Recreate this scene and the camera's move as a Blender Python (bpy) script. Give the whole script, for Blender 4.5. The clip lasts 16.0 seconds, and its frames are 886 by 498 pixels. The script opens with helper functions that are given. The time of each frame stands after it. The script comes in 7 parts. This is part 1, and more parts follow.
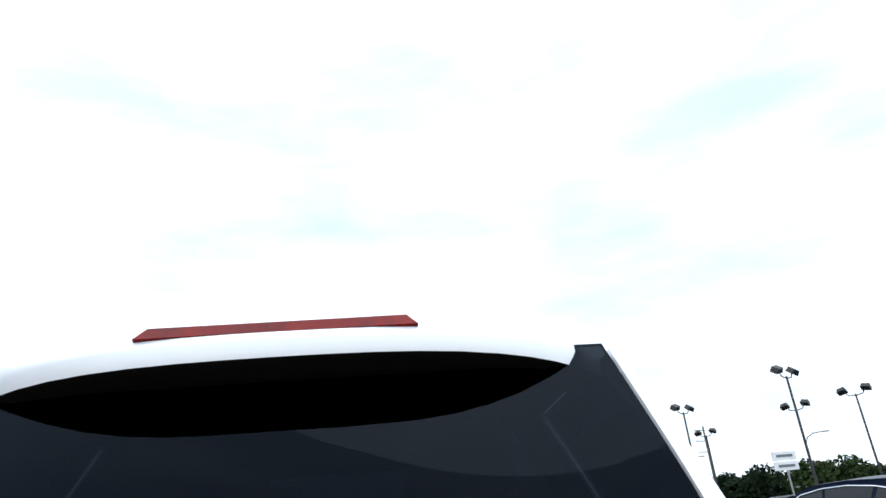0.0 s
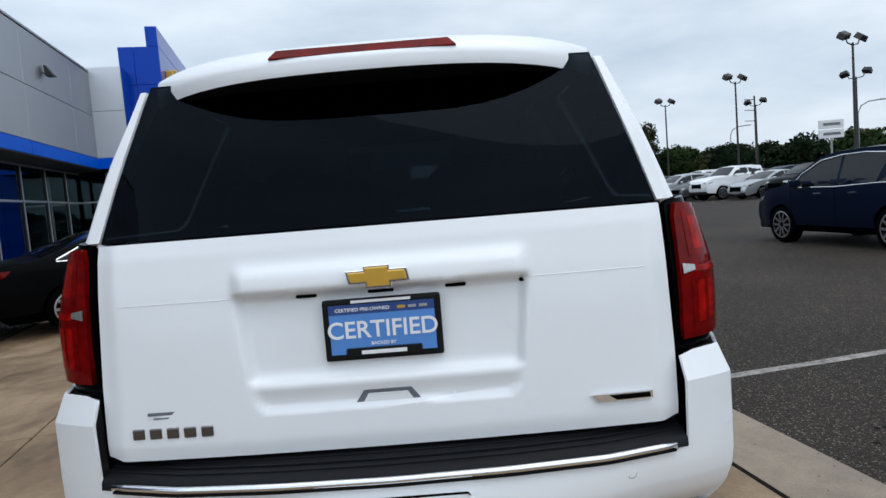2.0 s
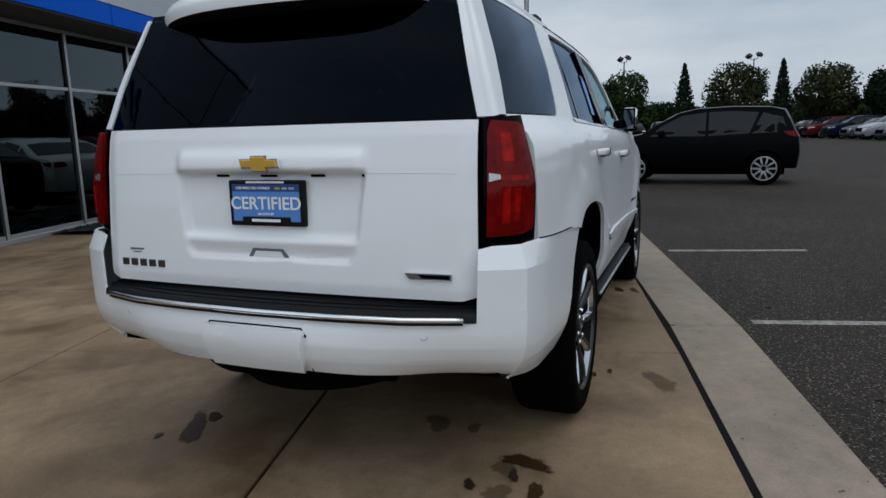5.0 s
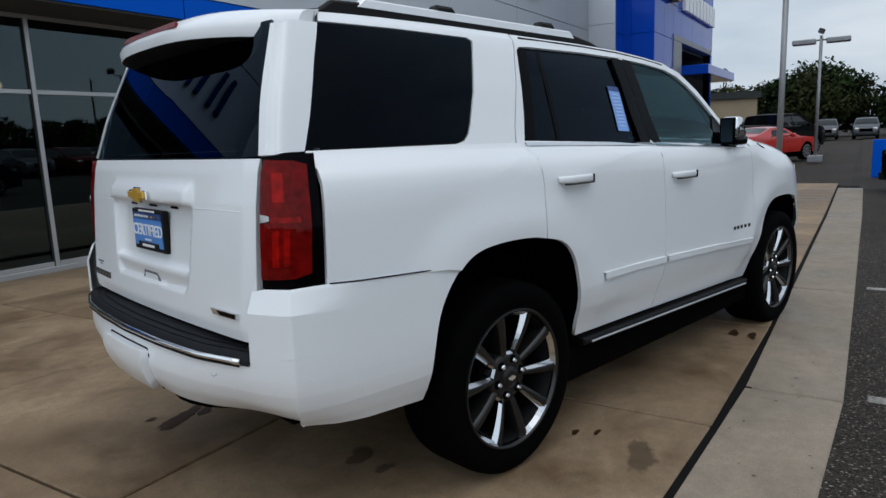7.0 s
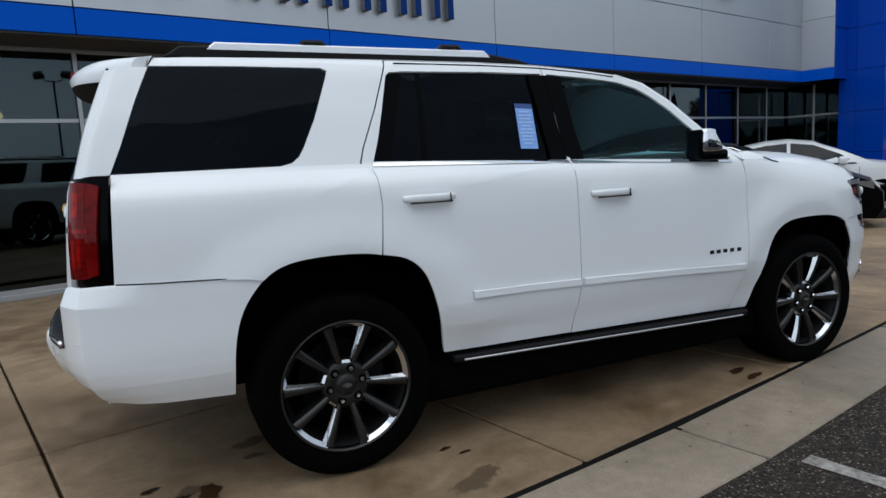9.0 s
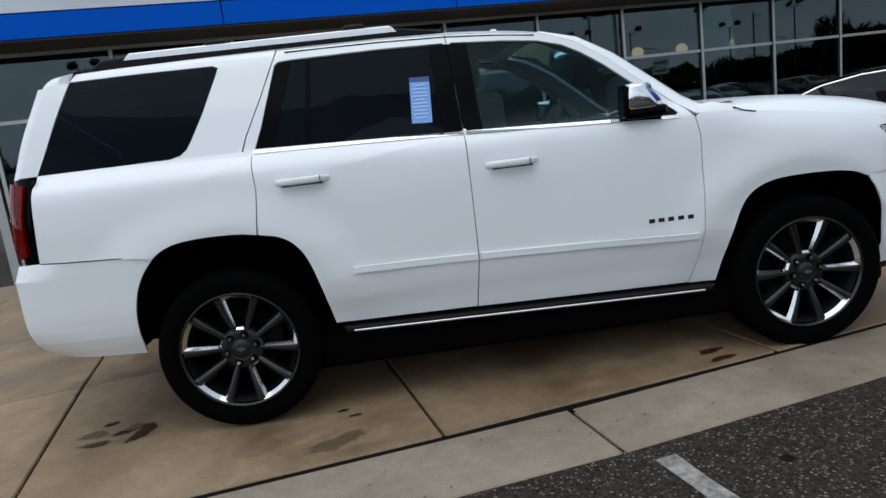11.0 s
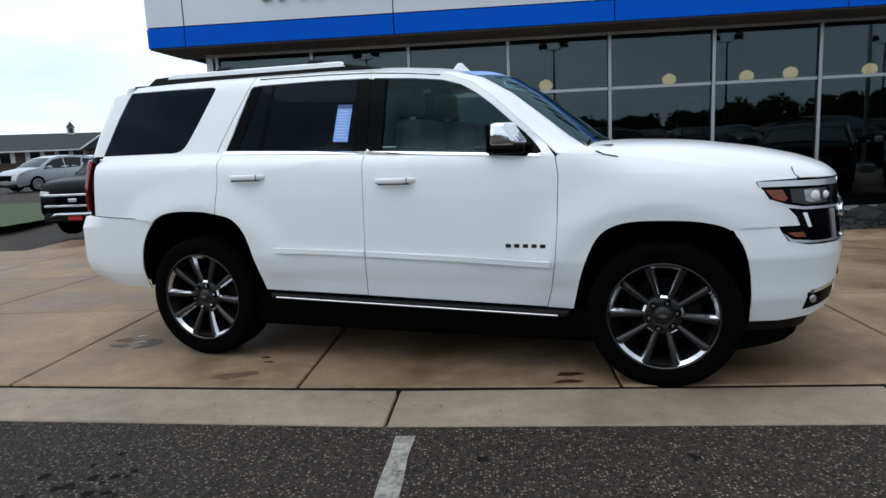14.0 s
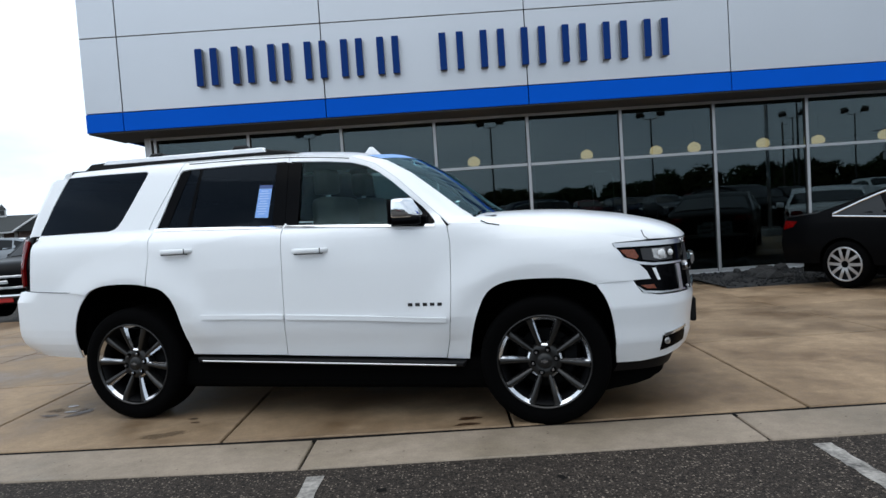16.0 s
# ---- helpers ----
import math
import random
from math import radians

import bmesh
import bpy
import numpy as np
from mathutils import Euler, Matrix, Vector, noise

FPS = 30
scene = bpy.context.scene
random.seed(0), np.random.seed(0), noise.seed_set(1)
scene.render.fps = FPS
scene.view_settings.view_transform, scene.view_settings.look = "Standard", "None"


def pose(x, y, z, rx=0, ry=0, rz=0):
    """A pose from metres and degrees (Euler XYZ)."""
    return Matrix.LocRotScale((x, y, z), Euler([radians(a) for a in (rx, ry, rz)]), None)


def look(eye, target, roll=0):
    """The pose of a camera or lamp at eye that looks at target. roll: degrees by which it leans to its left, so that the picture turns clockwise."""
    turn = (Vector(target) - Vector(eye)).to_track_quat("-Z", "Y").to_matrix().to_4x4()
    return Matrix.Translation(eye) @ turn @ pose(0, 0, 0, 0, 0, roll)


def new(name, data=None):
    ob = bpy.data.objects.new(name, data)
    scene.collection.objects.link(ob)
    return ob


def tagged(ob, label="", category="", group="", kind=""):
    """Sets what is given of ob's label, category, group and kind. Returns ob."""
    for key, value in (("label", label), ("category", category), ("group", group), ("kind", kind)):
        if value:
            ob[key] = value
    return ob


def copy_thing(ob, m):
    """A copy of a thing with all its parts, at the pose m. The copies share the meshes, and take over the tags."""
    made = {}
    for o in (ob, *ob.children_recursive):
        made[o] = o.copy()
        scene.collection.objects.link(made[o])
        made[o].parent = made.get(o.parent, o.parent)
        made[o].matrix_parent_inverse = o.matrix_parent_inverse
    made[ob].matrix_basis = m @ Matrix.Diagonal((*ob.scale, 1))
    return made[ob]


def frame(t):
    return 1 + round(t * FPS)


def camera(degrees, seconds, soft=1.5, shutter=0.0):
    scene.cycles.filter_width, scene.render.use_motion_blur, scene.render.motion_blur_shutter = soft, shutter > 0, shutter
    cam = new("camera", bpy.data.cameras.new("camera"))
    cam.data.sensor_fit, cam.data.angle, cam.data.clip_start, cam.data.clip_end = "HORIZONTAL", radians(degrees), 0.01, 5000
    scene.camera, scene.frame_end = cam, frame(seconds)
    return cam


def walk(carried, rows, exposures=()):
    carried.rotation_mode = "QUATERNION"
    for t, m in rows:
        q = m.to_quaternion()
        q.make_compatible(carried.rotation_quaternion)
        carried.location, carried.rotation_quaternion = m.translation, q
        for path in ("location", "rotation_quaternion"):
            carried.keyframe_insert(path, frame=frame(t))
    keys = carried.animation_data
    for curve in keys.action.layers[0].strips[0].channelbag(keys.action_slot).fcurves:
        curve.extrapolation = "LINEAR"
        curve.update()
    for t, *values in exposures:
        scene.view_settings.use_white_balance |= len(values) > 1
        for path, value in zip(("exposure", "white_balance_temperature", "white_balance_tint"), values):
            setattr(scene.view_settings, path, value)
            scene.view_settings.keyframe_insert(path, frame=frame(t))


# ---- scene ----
cam = camera(67.8, 16.0)
PATH = [
    (0, (-2.12, -0.22, 1.45), (-0.287, -0.382, 2.234), -5.0),
    (0.5, (-2.14, -0.24, 1.44), (-0.202, -0.354, 1.92), -5.4),
    (1, (-2.22, -0.25, 1.425), (-0.23, -0.351, 1.58), -6.4),
    (1.5, (-2.461, -0.232, 1.419), (-0.461, -0.27, 1.389), -3.8),
    (2, (-2.755, -0.23, 1.396), (-0.762, -0.183, 1.241), -4.6),
    (2.5, (-2.965, -0.205, 1.383), (-0.969, -0.168, 1.262), -3.9),
    (3, (-3.225, -0.307, 1.355), (-1.237, -0.243, 1.155), -1.8),
    (3.5, (-3.359, -0.5, 1.332), (-1.388, -0.297, 1.062), -3.3),
    (4, (-3.305, -0.762, 1.317), (-1.369, -0.337, 1.049), -0.9),
    (4.5, (-3.163, -1.112, 1.311), (-1.280, -0.513, 1.001), -1.0),
    (5, (-2.976, -1.452, 1.302), (-1.146, -0.726, 0.951), -1.5),
    (5.2, (-2.862, -1.57, 1.31), (-1.048, -0.782, 1.009), -0.4),
    (7.3, (-1.807, -2.836, 1.381), (-0.538, -1.322, 1.069), -3.2),
    (7.5, (-1.703, -2.947, 1.38), (-0.477, -1.391, 1.103), -3.5),
    (8, (-1.375, -3.219, 1.395), (-0.279, -1.56, 1.176), -2.3),
    (8.5, (-1.062, -3.47, 1.363), (-0.144, -1.712, 1.106), -2.8),
    (9, (-0.677, -3.683, 1.339), (0.111, -1.864, 1.075), -3.1),
    (9.2, (-0.543, -3.765, 1.337), (0.174, -1.917, 1.072), -3.9),
    (11.3, (1.183, -4.165, 1.355), (1.162, -2.199, 0.989), -4.8),
    (11.5, (1.34, -4.176, 1.35), (1.267, -2.211, 0.989), -2.4),
    (12, (1.734, -4.24, 1.353), (1.528, -2.274, 1.049), -3.7),
    (12.5, (2.096, -4.279, 1.357), (1.723, -2.344, 1.02), -3.4),
    (13, (2.421, -4.284, 1.359), (1.852, -2.395, 1.029), -2.7),
    (13.5, (2.763, -4.334, 1.363), (2.094, -2.475, 1.055), -0.2),
    (14, (2.989, -4.521, 1.339), (2.336, -2.657, 1.023), -2.6),
    (14.5, (3.179, -4.712, 1.33), (2.602, -2.827, 0.991), -2.2),
    (15, (3.306, -4.849, 1.313), (2.735, -2.956, 1.008), -1.1),
    (15.5, (3.365, -4.926, 1.3), (2.828, -3.012, 1.081), -2.2),
    (16, (3.393, -4.947, 1.316), (2.896, -3.012, 1.212), -3.8),
]

EXPOSURES = [(0.0, 1.5), (1.2, 1.3), (1.8, 1.0), (2.4, 0.50), (3.0, 0.32), (3.6, 0.27), (5.2, 0.32), (7.3, 0.50), (9.2, 0.55), (11.3, 0.67), (14.5, 0.85), (16.0, 0.96)]
walk(cam, [(t, look(eye, target, roll)) for t, eye, target, roll in PATH], EXPOSURES)

# ---- sky and sun ----
SITE_TURN = 14.3          # the building, kerb and lot stand at this angle to the parked car
world = bpy.data.worlds.new("overcast_sky")
scene.world = world
world.use_nodes = True
wn, wl = world.node_tree.nodes, world.node_tree.links
wn.clear()
sky = wn.new("ShaderNodeTexSky")
sky.sky_type, sky.sun_disc = "NISHITA", False
sky.sun_elevation, sky.sun_rotation = radians(76), radians(210)
coord = wn.new("ShaderNodeTexCoord")
squash = wn.new("ShaderNodeMapping")
squash.inputs["Scale"].default_value = (1.0, 1.0, 3.4)
cloud = wn.new("ShaderNodeTexNoise")
cloud.inputs["Scale"].default_value, cloud.inputs["Detail"].default_value = 2.3, 6.0
cloud.inputs["Roughness"].default_value = 0.55
ramp = wn.new("ShaderNodeValToRGB")
ramp.color_ramp.elements[0].position, ramp.color_ramp.elements[0].color = 0.33, (0.47, 0.575, 0.70, 1)
ramp.color_ramp.elements[1].position, ramp.color_ramp.elements[1].color = 0.68, (0.77, 0.85, 0.935, 1)
blue = wn.new("ShaderNodeBackground")
blue.inputs["Strength"].default_value = 0.05
grey = wn.new("ShaderNodeBackground")
grey.inputs["Strength"].default_value = 0.95
mix = wn.new("ShaderNodeMixShader")
mix.inputs[0].default_value = 0.9
out = wn.new("ShaderNodeOutputWorld")
wl.new(coord.outputs["Generated"], squash.inputs["Vector"])
wl.new(squash.outputs["Vector"], cloud.inputs["Vector"])
wl.new(cloud.outputs["Fac"], ramp.inputs["Fac"])
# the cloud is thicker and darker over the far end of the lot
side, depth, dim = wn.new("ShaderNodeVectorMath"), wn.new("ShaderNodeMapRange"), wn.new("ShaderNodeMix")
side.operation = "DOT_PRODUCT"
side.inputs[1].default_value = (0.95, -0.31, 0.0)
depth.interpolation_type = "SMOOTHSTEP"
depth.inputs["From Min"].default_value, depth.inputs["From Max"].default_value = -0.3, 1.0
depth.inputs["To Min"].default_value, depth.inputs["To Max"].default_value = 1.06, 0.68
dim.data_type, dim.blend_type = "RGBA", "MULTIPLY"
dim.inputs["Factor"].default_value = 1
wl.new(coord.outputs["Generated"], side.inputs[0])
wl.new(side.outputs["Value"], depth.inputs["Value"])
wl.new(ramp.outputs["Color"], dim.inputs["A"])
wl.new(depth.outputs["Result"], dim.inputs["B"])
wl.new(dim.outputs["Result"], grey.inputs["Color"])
wl.new(sky.outputs["Color"], blue.inputs["Color"])
wl.new(blue.outputs[0], mix.inputs[1])
wl.new(grey.outputs[0], mix.inputs[2])
wl.new(mix.outputs[0], out.inputs["Surface"])

sun = new("sun", bpy.data.lights.new("sun", "SUN"))
sun.data.energy, sun.data.angle, sun.data.color = 0.6, radians(70), (1.0, 0.97, 0.92)
sun.matrix_world = look((-4, -7, 32), (0, 0, 0))


# ---- materials ----
def pbr(name, color, rough=0.5, metal=0.0, vary=0.0, scale=4.0, fine=60.0, bump=0.0, coat=0.0, spec=0.5, emit=None):
    """A surface with variation at two scales, in metres of the object."""
    m = bpy.data.materials.new(name)
    m.use_nodes = True
    nt = m.node_tree
    b = nt.nodes["Principled BSDF"]
    b.inputs["Base Color"].default_value = (*color, 1)
    b.inputs["Roughness"].default_value, b.inputs["Metallic"].default_value = rough, metal
    b.inputs["Specular IOR Level"].default_value = spec
    b.inputs["Coat Weight"].default_value, b.inputs["Coat Roughness"].default_value = coat, 0.03
    if emit:
        b.inputs["Emission Color"].default_value, b.inputs["Emission Strength"].default_value = (*emit[0], 1), emit[1]
    if vary or bump:
        tc = nt.nodes.new("ShaderNodeTexCoord")
        n1, n2 = nt.nodes.new("ShaderNodeTexNoise"), nt.nodes.new("ShaderNodeTexNoise")
        n1.inputs["Scale"].default_value, n1.inputs["Detail"].default_value = scale, 5
        n2.inputs["Scale"].default_value, n2.inputs["Detail"].default_value = fine, 3
        for n in (n1, n2):
            nt.links.new(tc.outputs["Object"], n.inputs["Vector"])
        add = nt.nodes.new("ShaderNodeMath")
        add.operation = "ADD"
        nt.links.new(n1.outputs["Fac"], add.inputs[0])
        nt.links.new(n2.outputs["Fac"], add.inputs[1])
        rg = nt.nodes.new("ShaderNodeMapRange")
        rg.inputs["From Min"].default_value, rg.inputs["From Max"].default_value = 0.6, 1.4
        rg.inputs["To Min"].default_value, rg.inputs["To Max"].default_value = 1 - vary, 1 + vary
        nt.links.new(add.outputs[0], rg.inputs["Value"])
        mul = nt.nodes.new("ShaderNodeMix")
        mul.data_type, mul.blend_type = "RGBA", "MULTIPLY"
        mul.inputs["Factor"].default_value = 1
        mul.inputs["A"].default_value = (*color, 1)
        nt.links.new(rg.outputs["Result"], mul.inputs["B"])
        nt.links.new(mul.outputs["Result"], b.inputs["Base Color"])
        if bump:
            bp = nt.nodes.new("ShaderNodeBump")
            bp.inputs["Strength"].default_value, bp.inputs["Distance"].default_value = 0.6, bump
            nt.links.new(add.outputs[0], bp.inputs["Height"])
            nt.links.new(bp.outputs["Normal"], b.inputs["Normal"])
    return m


def glass(name, tint, ior=1.5, rough=0.0, extra=0.0, sheen=(0.92, 0.96, 1.0)):
    """A tinted pane: what lies behind shows through the tint, what lies before it is mirrored by Fresnel."""
    m = bpy.data.materials.new(name)
    m.use_nodes = True
    nt = m.node_tree
    nt.nodes.clear()
    o, mx = nt.nodes.new("ShaderNodeOutputMaterial"), nt.nodes.new("ShaderNodeMixShader")
    tr, gl, fr = nt.nodes.new("ShaderNodeBsdfTransparent"), nt.nodes.new("ShaderNodeBsdfGlossy"), nt.nodes.new("ShaderNodeFresnel")
    tr.inputs["Color"].default_value = (*tint, 1)
    gl.inputs["Roughness"].default_value = rough
    gl.inputs["Color"].default_value = (*sheen, 1)
    fr.inputs["IOR"].default_value = ior
    add = nt.nodes.new("ShaderNodeMath")
    add.operation, add.use_clamp = "ADD", True
    add.inputs[1].default_value = extra
    nt.links.new(fr.outputs[0], add.inputs[0])
    nt.links.new(add.outputs[0], mx.inputs[0])
    nt.links.new(tr.outputs[0], mx.inputs[1])
    nt.links.new(gl.outputs[0], mx.inputs[2])
    nt.links.new(mx.outputs[0], o.inputs["Surface"])
    return m


def concrete(name, color, stain, per_piece=0.12):
    """Broom-finished concrete: blotches, tan soiling, pits and fine grit; each slab of its own tone."""
    m = pbr(name, color, 0.82, vary=0.16, scale=1.3, fine=90, bump=0.0015, spec=0.3)
    nt = m.node_tree
    b = nt.nodes["Principled BSDF"]
    src = b.inputs["Base Color"].links[0].from_socket
    place, geo = nt.nodes.new("ShaderNodeNewGeometry"), nt.nodes.new("ShaderNodeObjectInfo")
    blot = nt.nodes.new("ShaderNodeTexNoise")
    blot.inputs["Scale"].default_value, blot.inputs["Detail"].default_value = 0.9, 10
    blot.inputs["Roughness"].default_value, blot.inputs["Distortion"].default_value = 0.70, 0.12
    nt.links.new(place.outputs["Position"], blot.inputs["Vector"])
    wet = nt.nodes.new("ShaderNodeMapRange")
    wet.inputs["From Min"].default_value, wet.inputs["From Max"].default_value = 0.42, 0.62
    wet.inputs["To Min"].default_value, wet.inputs["To Max"].default_value = 0.80, 0.42
    nt.links.new(blot.outputs["Fac"], wet.inputs["Value"])
    nt.links.new(wet.outputs["Result"], b.inputs["Roughness"])
    rp = nt.nodes.new("ShaderNodeValToRGB")
    rp.color_ramp.elements[0].position, rp.color_ramp.elements[0].color = 0.40, (1, 1, 1, 1)
    rp.color_ramp.elements[1].position, rp.color_ramp.elements[1].color = 0.63, (*stain, 1)
    nt.links.new(blot.outputs["Fac"], rp.inputs["Fac"])
    mu = nt.nodes.new("ShaderNodeMix")
    mu.data_type, mu.blend_type = "RGBA", "MULTIPLY"
    mu.inputs["Factor"].default_value = 0.9
    grit = nt.nodes.new("ShaderNodeTexNoise")
    grit.inputs["Scale"].default_value, grit.inputs["Detail"].default_value, grit.inputs["Roughness"].default_value = 7.0, 9, 0.78
    nt.links.new(place.outputs["Position"], grit.inputs["Vector"])
    tone, m0 = nt.nodes.new("ShaderNodeMapRange"), nt.nodes.new("ShaderNodeMix")
    tone.inputs["From Min"].default_value, tone.inputs["From Max"].default_value = 0.34, 0.66
    tone.inputs["To Min"].default_value, tone.inputs["To Max"].default_value = 0.82, 1.15
    nt.links.new(grit.outputs["Fac"], tone.inputs["Value"])
    m0.data_type, m0.blend_type = "RGBA", "MULTIPLY"
    m0.inputs["Factor"].default_value = 1
    nt.links.new(src, m0.inputs["A"])
    nt.links.new(tone.outputs["Result"], m0.inputs["B"])
    src = m0.outputs["Result"]
    nt.links.new(src, mu.inputs["A"])
    nt.links.new(rp.outputs["Color"], mu.inputs["B"])
    rg = nt.nodes.new("ShaderNodeMapRange")
    rg.inputs["To Min"].default_value, rg.inputs["To Max"].default_value = 1 - per_piece, 1 + per_piece
    nt.links.new(geo.outputs["Random"], rg.inputs["Value"])
    m2 = nt.nodes.new("ShaderNodeMix")
    m2.data_type, m2.blend_type = "RGBA", "MULTIPLY"
    m2.inputs["Factor"].default_value = 1
    nt.links.new(mu.outputs["Result"], m2.inputs["A"])
    nt.links.new(rg.outputs["Result"], m2.inputs["B"])
    nt.links.new(m2.outputs["Result"], b.inputs["Base Color"])
    return m


def asphalt_material():
    """Worn asphalt: dark brown binder, scattered pale chips of stone of two sizes, broad lighter and darker patches."""
    m = pbr("asphalt", (0.03, 0.025, 0.021), 0.85, spec=0.2)
    nt = m.node_tree
    b = nt.nodes["Principled BSDF"]
    tc = nt.nodes.new("ShaderNodeTexCoord")
    no, big = nt.nodes.new("ShaderNodeTexNoise"), nt.nodes.new("ShaderNodeTexNoise")
    no.inputs["Scale"].default_value, no.inputs["Detail"].default_value = 55, 6
    big.inputs["Scale"].default_value, big.inputs["Detail"].default_value = 0.45, 7
    for n in (no, big):
        nt.links.new(tc.outputs["Object"], n.inputs["Vector"])
    binder = nt.nodes.new("ShaderNodeValToRGB")
    binder.color_ramp.elements[0].position, binder.color_ramp.elements[0].color = 0.35, (0.0060, 0.0046, 0.0037, 1)
    binder.color_ramp.elements[1].position, binder.color_ramp.elements[1].color = 0.70, (0.036, 0.0280, 0.0220, 1)
    nt.links.new(no.outputs["Fac"], binder.inputs["Fac"])
    colour = binder.outputs["Color"]
    for scale, size, share, tone in ((62, 0.36, 0.62, (0.205, 0.168, 0.136), ), (130, 0.42, 0.55, (0.082, 0.066, 0.053))):
        vo, sep = nt.nodes.new("ShaderNodeTexVoronoi"), nt.nodes.new("ShaderNodeSeparateColor")
        vo.inputs["Scale"].default_value = scale
        nt.links.new(tc.outputs["Object"], vo.inputs["Vector"])
        nt.links.new(vo.outputs["Color"], sep.inputs[0])
        near, pick, both = (nt.nodes.new("ShaderNodeMath") for _ in range(3))
        mx = nt.nodes.new("ShaderNodeMix")
        near.operation, pick.operation, both.operation = "LESS_THAN", "GREATER_THAN", "MULTIPLY"
        near.inputs[1].default_value, pick.inputs[1].default_value = size, share
        nt.links.new(vo.outputs["Distance"], near.inputs[0])
        nt.links.new(sep.outputs[0], pick.inputs[0])
        nt.links.new(near.outputs[0], both.inputs[0])
        nt.links.new(pick.outputs[0], both.inputs[1])
        stone = nt.nodes.new("ShaderNodeMix")
        stone.data_type, mx.data_type = "RGBA", "RGBA"
        stone.inputs["A"].default_value, stone.inputs["B"].default_value = (*(k * 0.45 for k in tone), 1), (*tone, 1)
        nt.links.new(sep.outputs[1], stone.inputs["Factor"])
        nt.links.new(both.outputs[0], mx.inputs["Factor"])
        nt.links.new(colour, mx.inputs["A"])
        nt.links.new(stone.outputs["Result"], mx.inputs["B"])
        colour = mx.outputs["Result"]
    mu = nt.nodes.new("ShaderNodeMix")
    mu.data_type, mu.blend_type = "RGBA", "MULTIPLY"
    mu.inputs["Factor"].default_value = 1
    rg = nt.nodes.new("ShaderNodeMapRange")
    rg.inputs["From Min"].default_value, rg.inputs["From Max"].default_value = 0.3, 0.7
    rg.inputs["To Min"].default_value, rg.inputs["To Max"].default_value = 0.72, 1.28
    nt.links.new(big.outputs["Fac"], rg.inputs["Value"])
    nt.links.new(colour, mu.inputs["A"])
    nt.links.new(rg.outputs["Result"], mu.inputs["B"])
    nt.links.new(mu.outputs["Result"], b.inputs["Base Color"])
    bp = nt.nodes.new("ShaderNodeBump")
    bp.inputs["Strength"].default_value, bp.inputs["Distance"].default_value = 0.8, 0.006
    nt.links.new(no.outputs["Fac"], bp.inputs["Height"])
    nt.links.new(bp.outputs["Normal"], b.inputs["Normal"])
    return m


WHITE = pbr("white_car_paint", (0.80, 0.815, 0.83), 0.34, vary=0.015, scale=2, fine=300, coat=0.6)
BLACK_PLASTIC = pbr("black_textured_plastic", (0.004, 0.004, 0.0045), 0.6, vary=0.15, scale=9, fine=250, bump=0.0006, spec=0.2)
BLACK_GLOSS = pbr("black_gloss_trim", (0.0016, 0.0016, 0.0021), 0.12, spec=0.04)
# Near black: fills dark gaps, and carries the shade in wheel wells and underneath
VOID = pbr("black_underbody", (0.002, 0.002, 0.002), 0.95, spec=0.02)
STEP_PAD = pbr("ribbed_step_rubber", (0.006, 0.0065, 0.008), 0.5, vary=0.2, scale=12, fine=180, bump=0.0008, spec=0.15)
CHROME = pbr("chrome", (0.80, 0.81, 0.83), 0.07, 1.0)
RAIL = pbr("bright_anodised_rail", (0.85, 0.86, 0.88), 0.35, 0.35)
SATIN = pbr("satin_silver", (0.72, 0.73, 0.75), 0.28, 1.0, vary=0.04, scale=8, fine=200)
WHEEL_GREY = pbr("dark_machined_alloy", (0.048, 0.047, 0.046), 0.30, 0.85, vary=0.12, scale=14, fine=120)
DARK_CHROME = pbr("dark_chrome_lettering", (0.17, 0.17, 0.18), 0.16, 1.0)
WHEEL_HUB = pbr("dark_wheel_hub", (0.022, 0.0215, 0.021), 0.35, 0.6, vary=0.1, scale=20, fine=150)
WHEEL_CHROME = pbr("bright_wheel_facet", (0.62, 0.63, 0.65), 0.12, 1.0)
# Near black, so that the shade behind the spokes lies in the colour
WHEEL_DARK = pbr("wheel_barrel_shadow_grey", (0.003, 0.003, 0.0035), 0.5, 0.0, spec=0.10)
RUBBER = pbr("tyre_rubber", (0.0014, 0.0014, 0.0015), 0.8, vary=0.25, scale=10, fine=160, bump=0.001, spec=0.03)
PRIVACY = glass("privacy_glass", (0.018, 0.022, 0.028), 1.195, sheen=(0.62, 0.78, 1.0))
CLEAR = glass("tinted_door_glass", (0.46, 0.60, 0.61), 1.24, sheen=(0.62, 0.92, 1.0))
RED_LENS = pbr("red_lamp_lens", (0.130, 0.0020, 0.0020), 0.08, vary=0.55, scale=11, fine=34, spec=0.14)
RED_MID = pbr("mid_red_reflector", (0.135, 0.0018, 0.0016), 0.10, vary=0.6, scale=13, fine=40, spec=0.14)
RED_BRIGHT = pbr("bright_red_reflector", (0.26, 0.0040, 0.0028), 0.10, vary=0.6, scale=13, fine=40, spec=0.14)
LAMP_CLEAR = pbr("clear_lamp_reflector", (0.42, 0.41, 0.40), 0.15, 0.7, vary=0.35, scale=40, fine=150)
AMBER = pbr("amber_reflector", (0.17, 0.036, 0.012), 0.15, vary=0.4, scale=40, fine=160)
GOLD = pbr("gold_emblem", (0.62, 0.36, 0.05), 0.35, 0.35, vary=0.06, scale=20, fine=200)
PLATE_BLUE = pbr("plate_light_blue", (0.085, 0.25, 0.62), 0.4)
PLATE_NAVY = pbr("plate_navy", (0.02, 0.06, 0.22), 0.4)
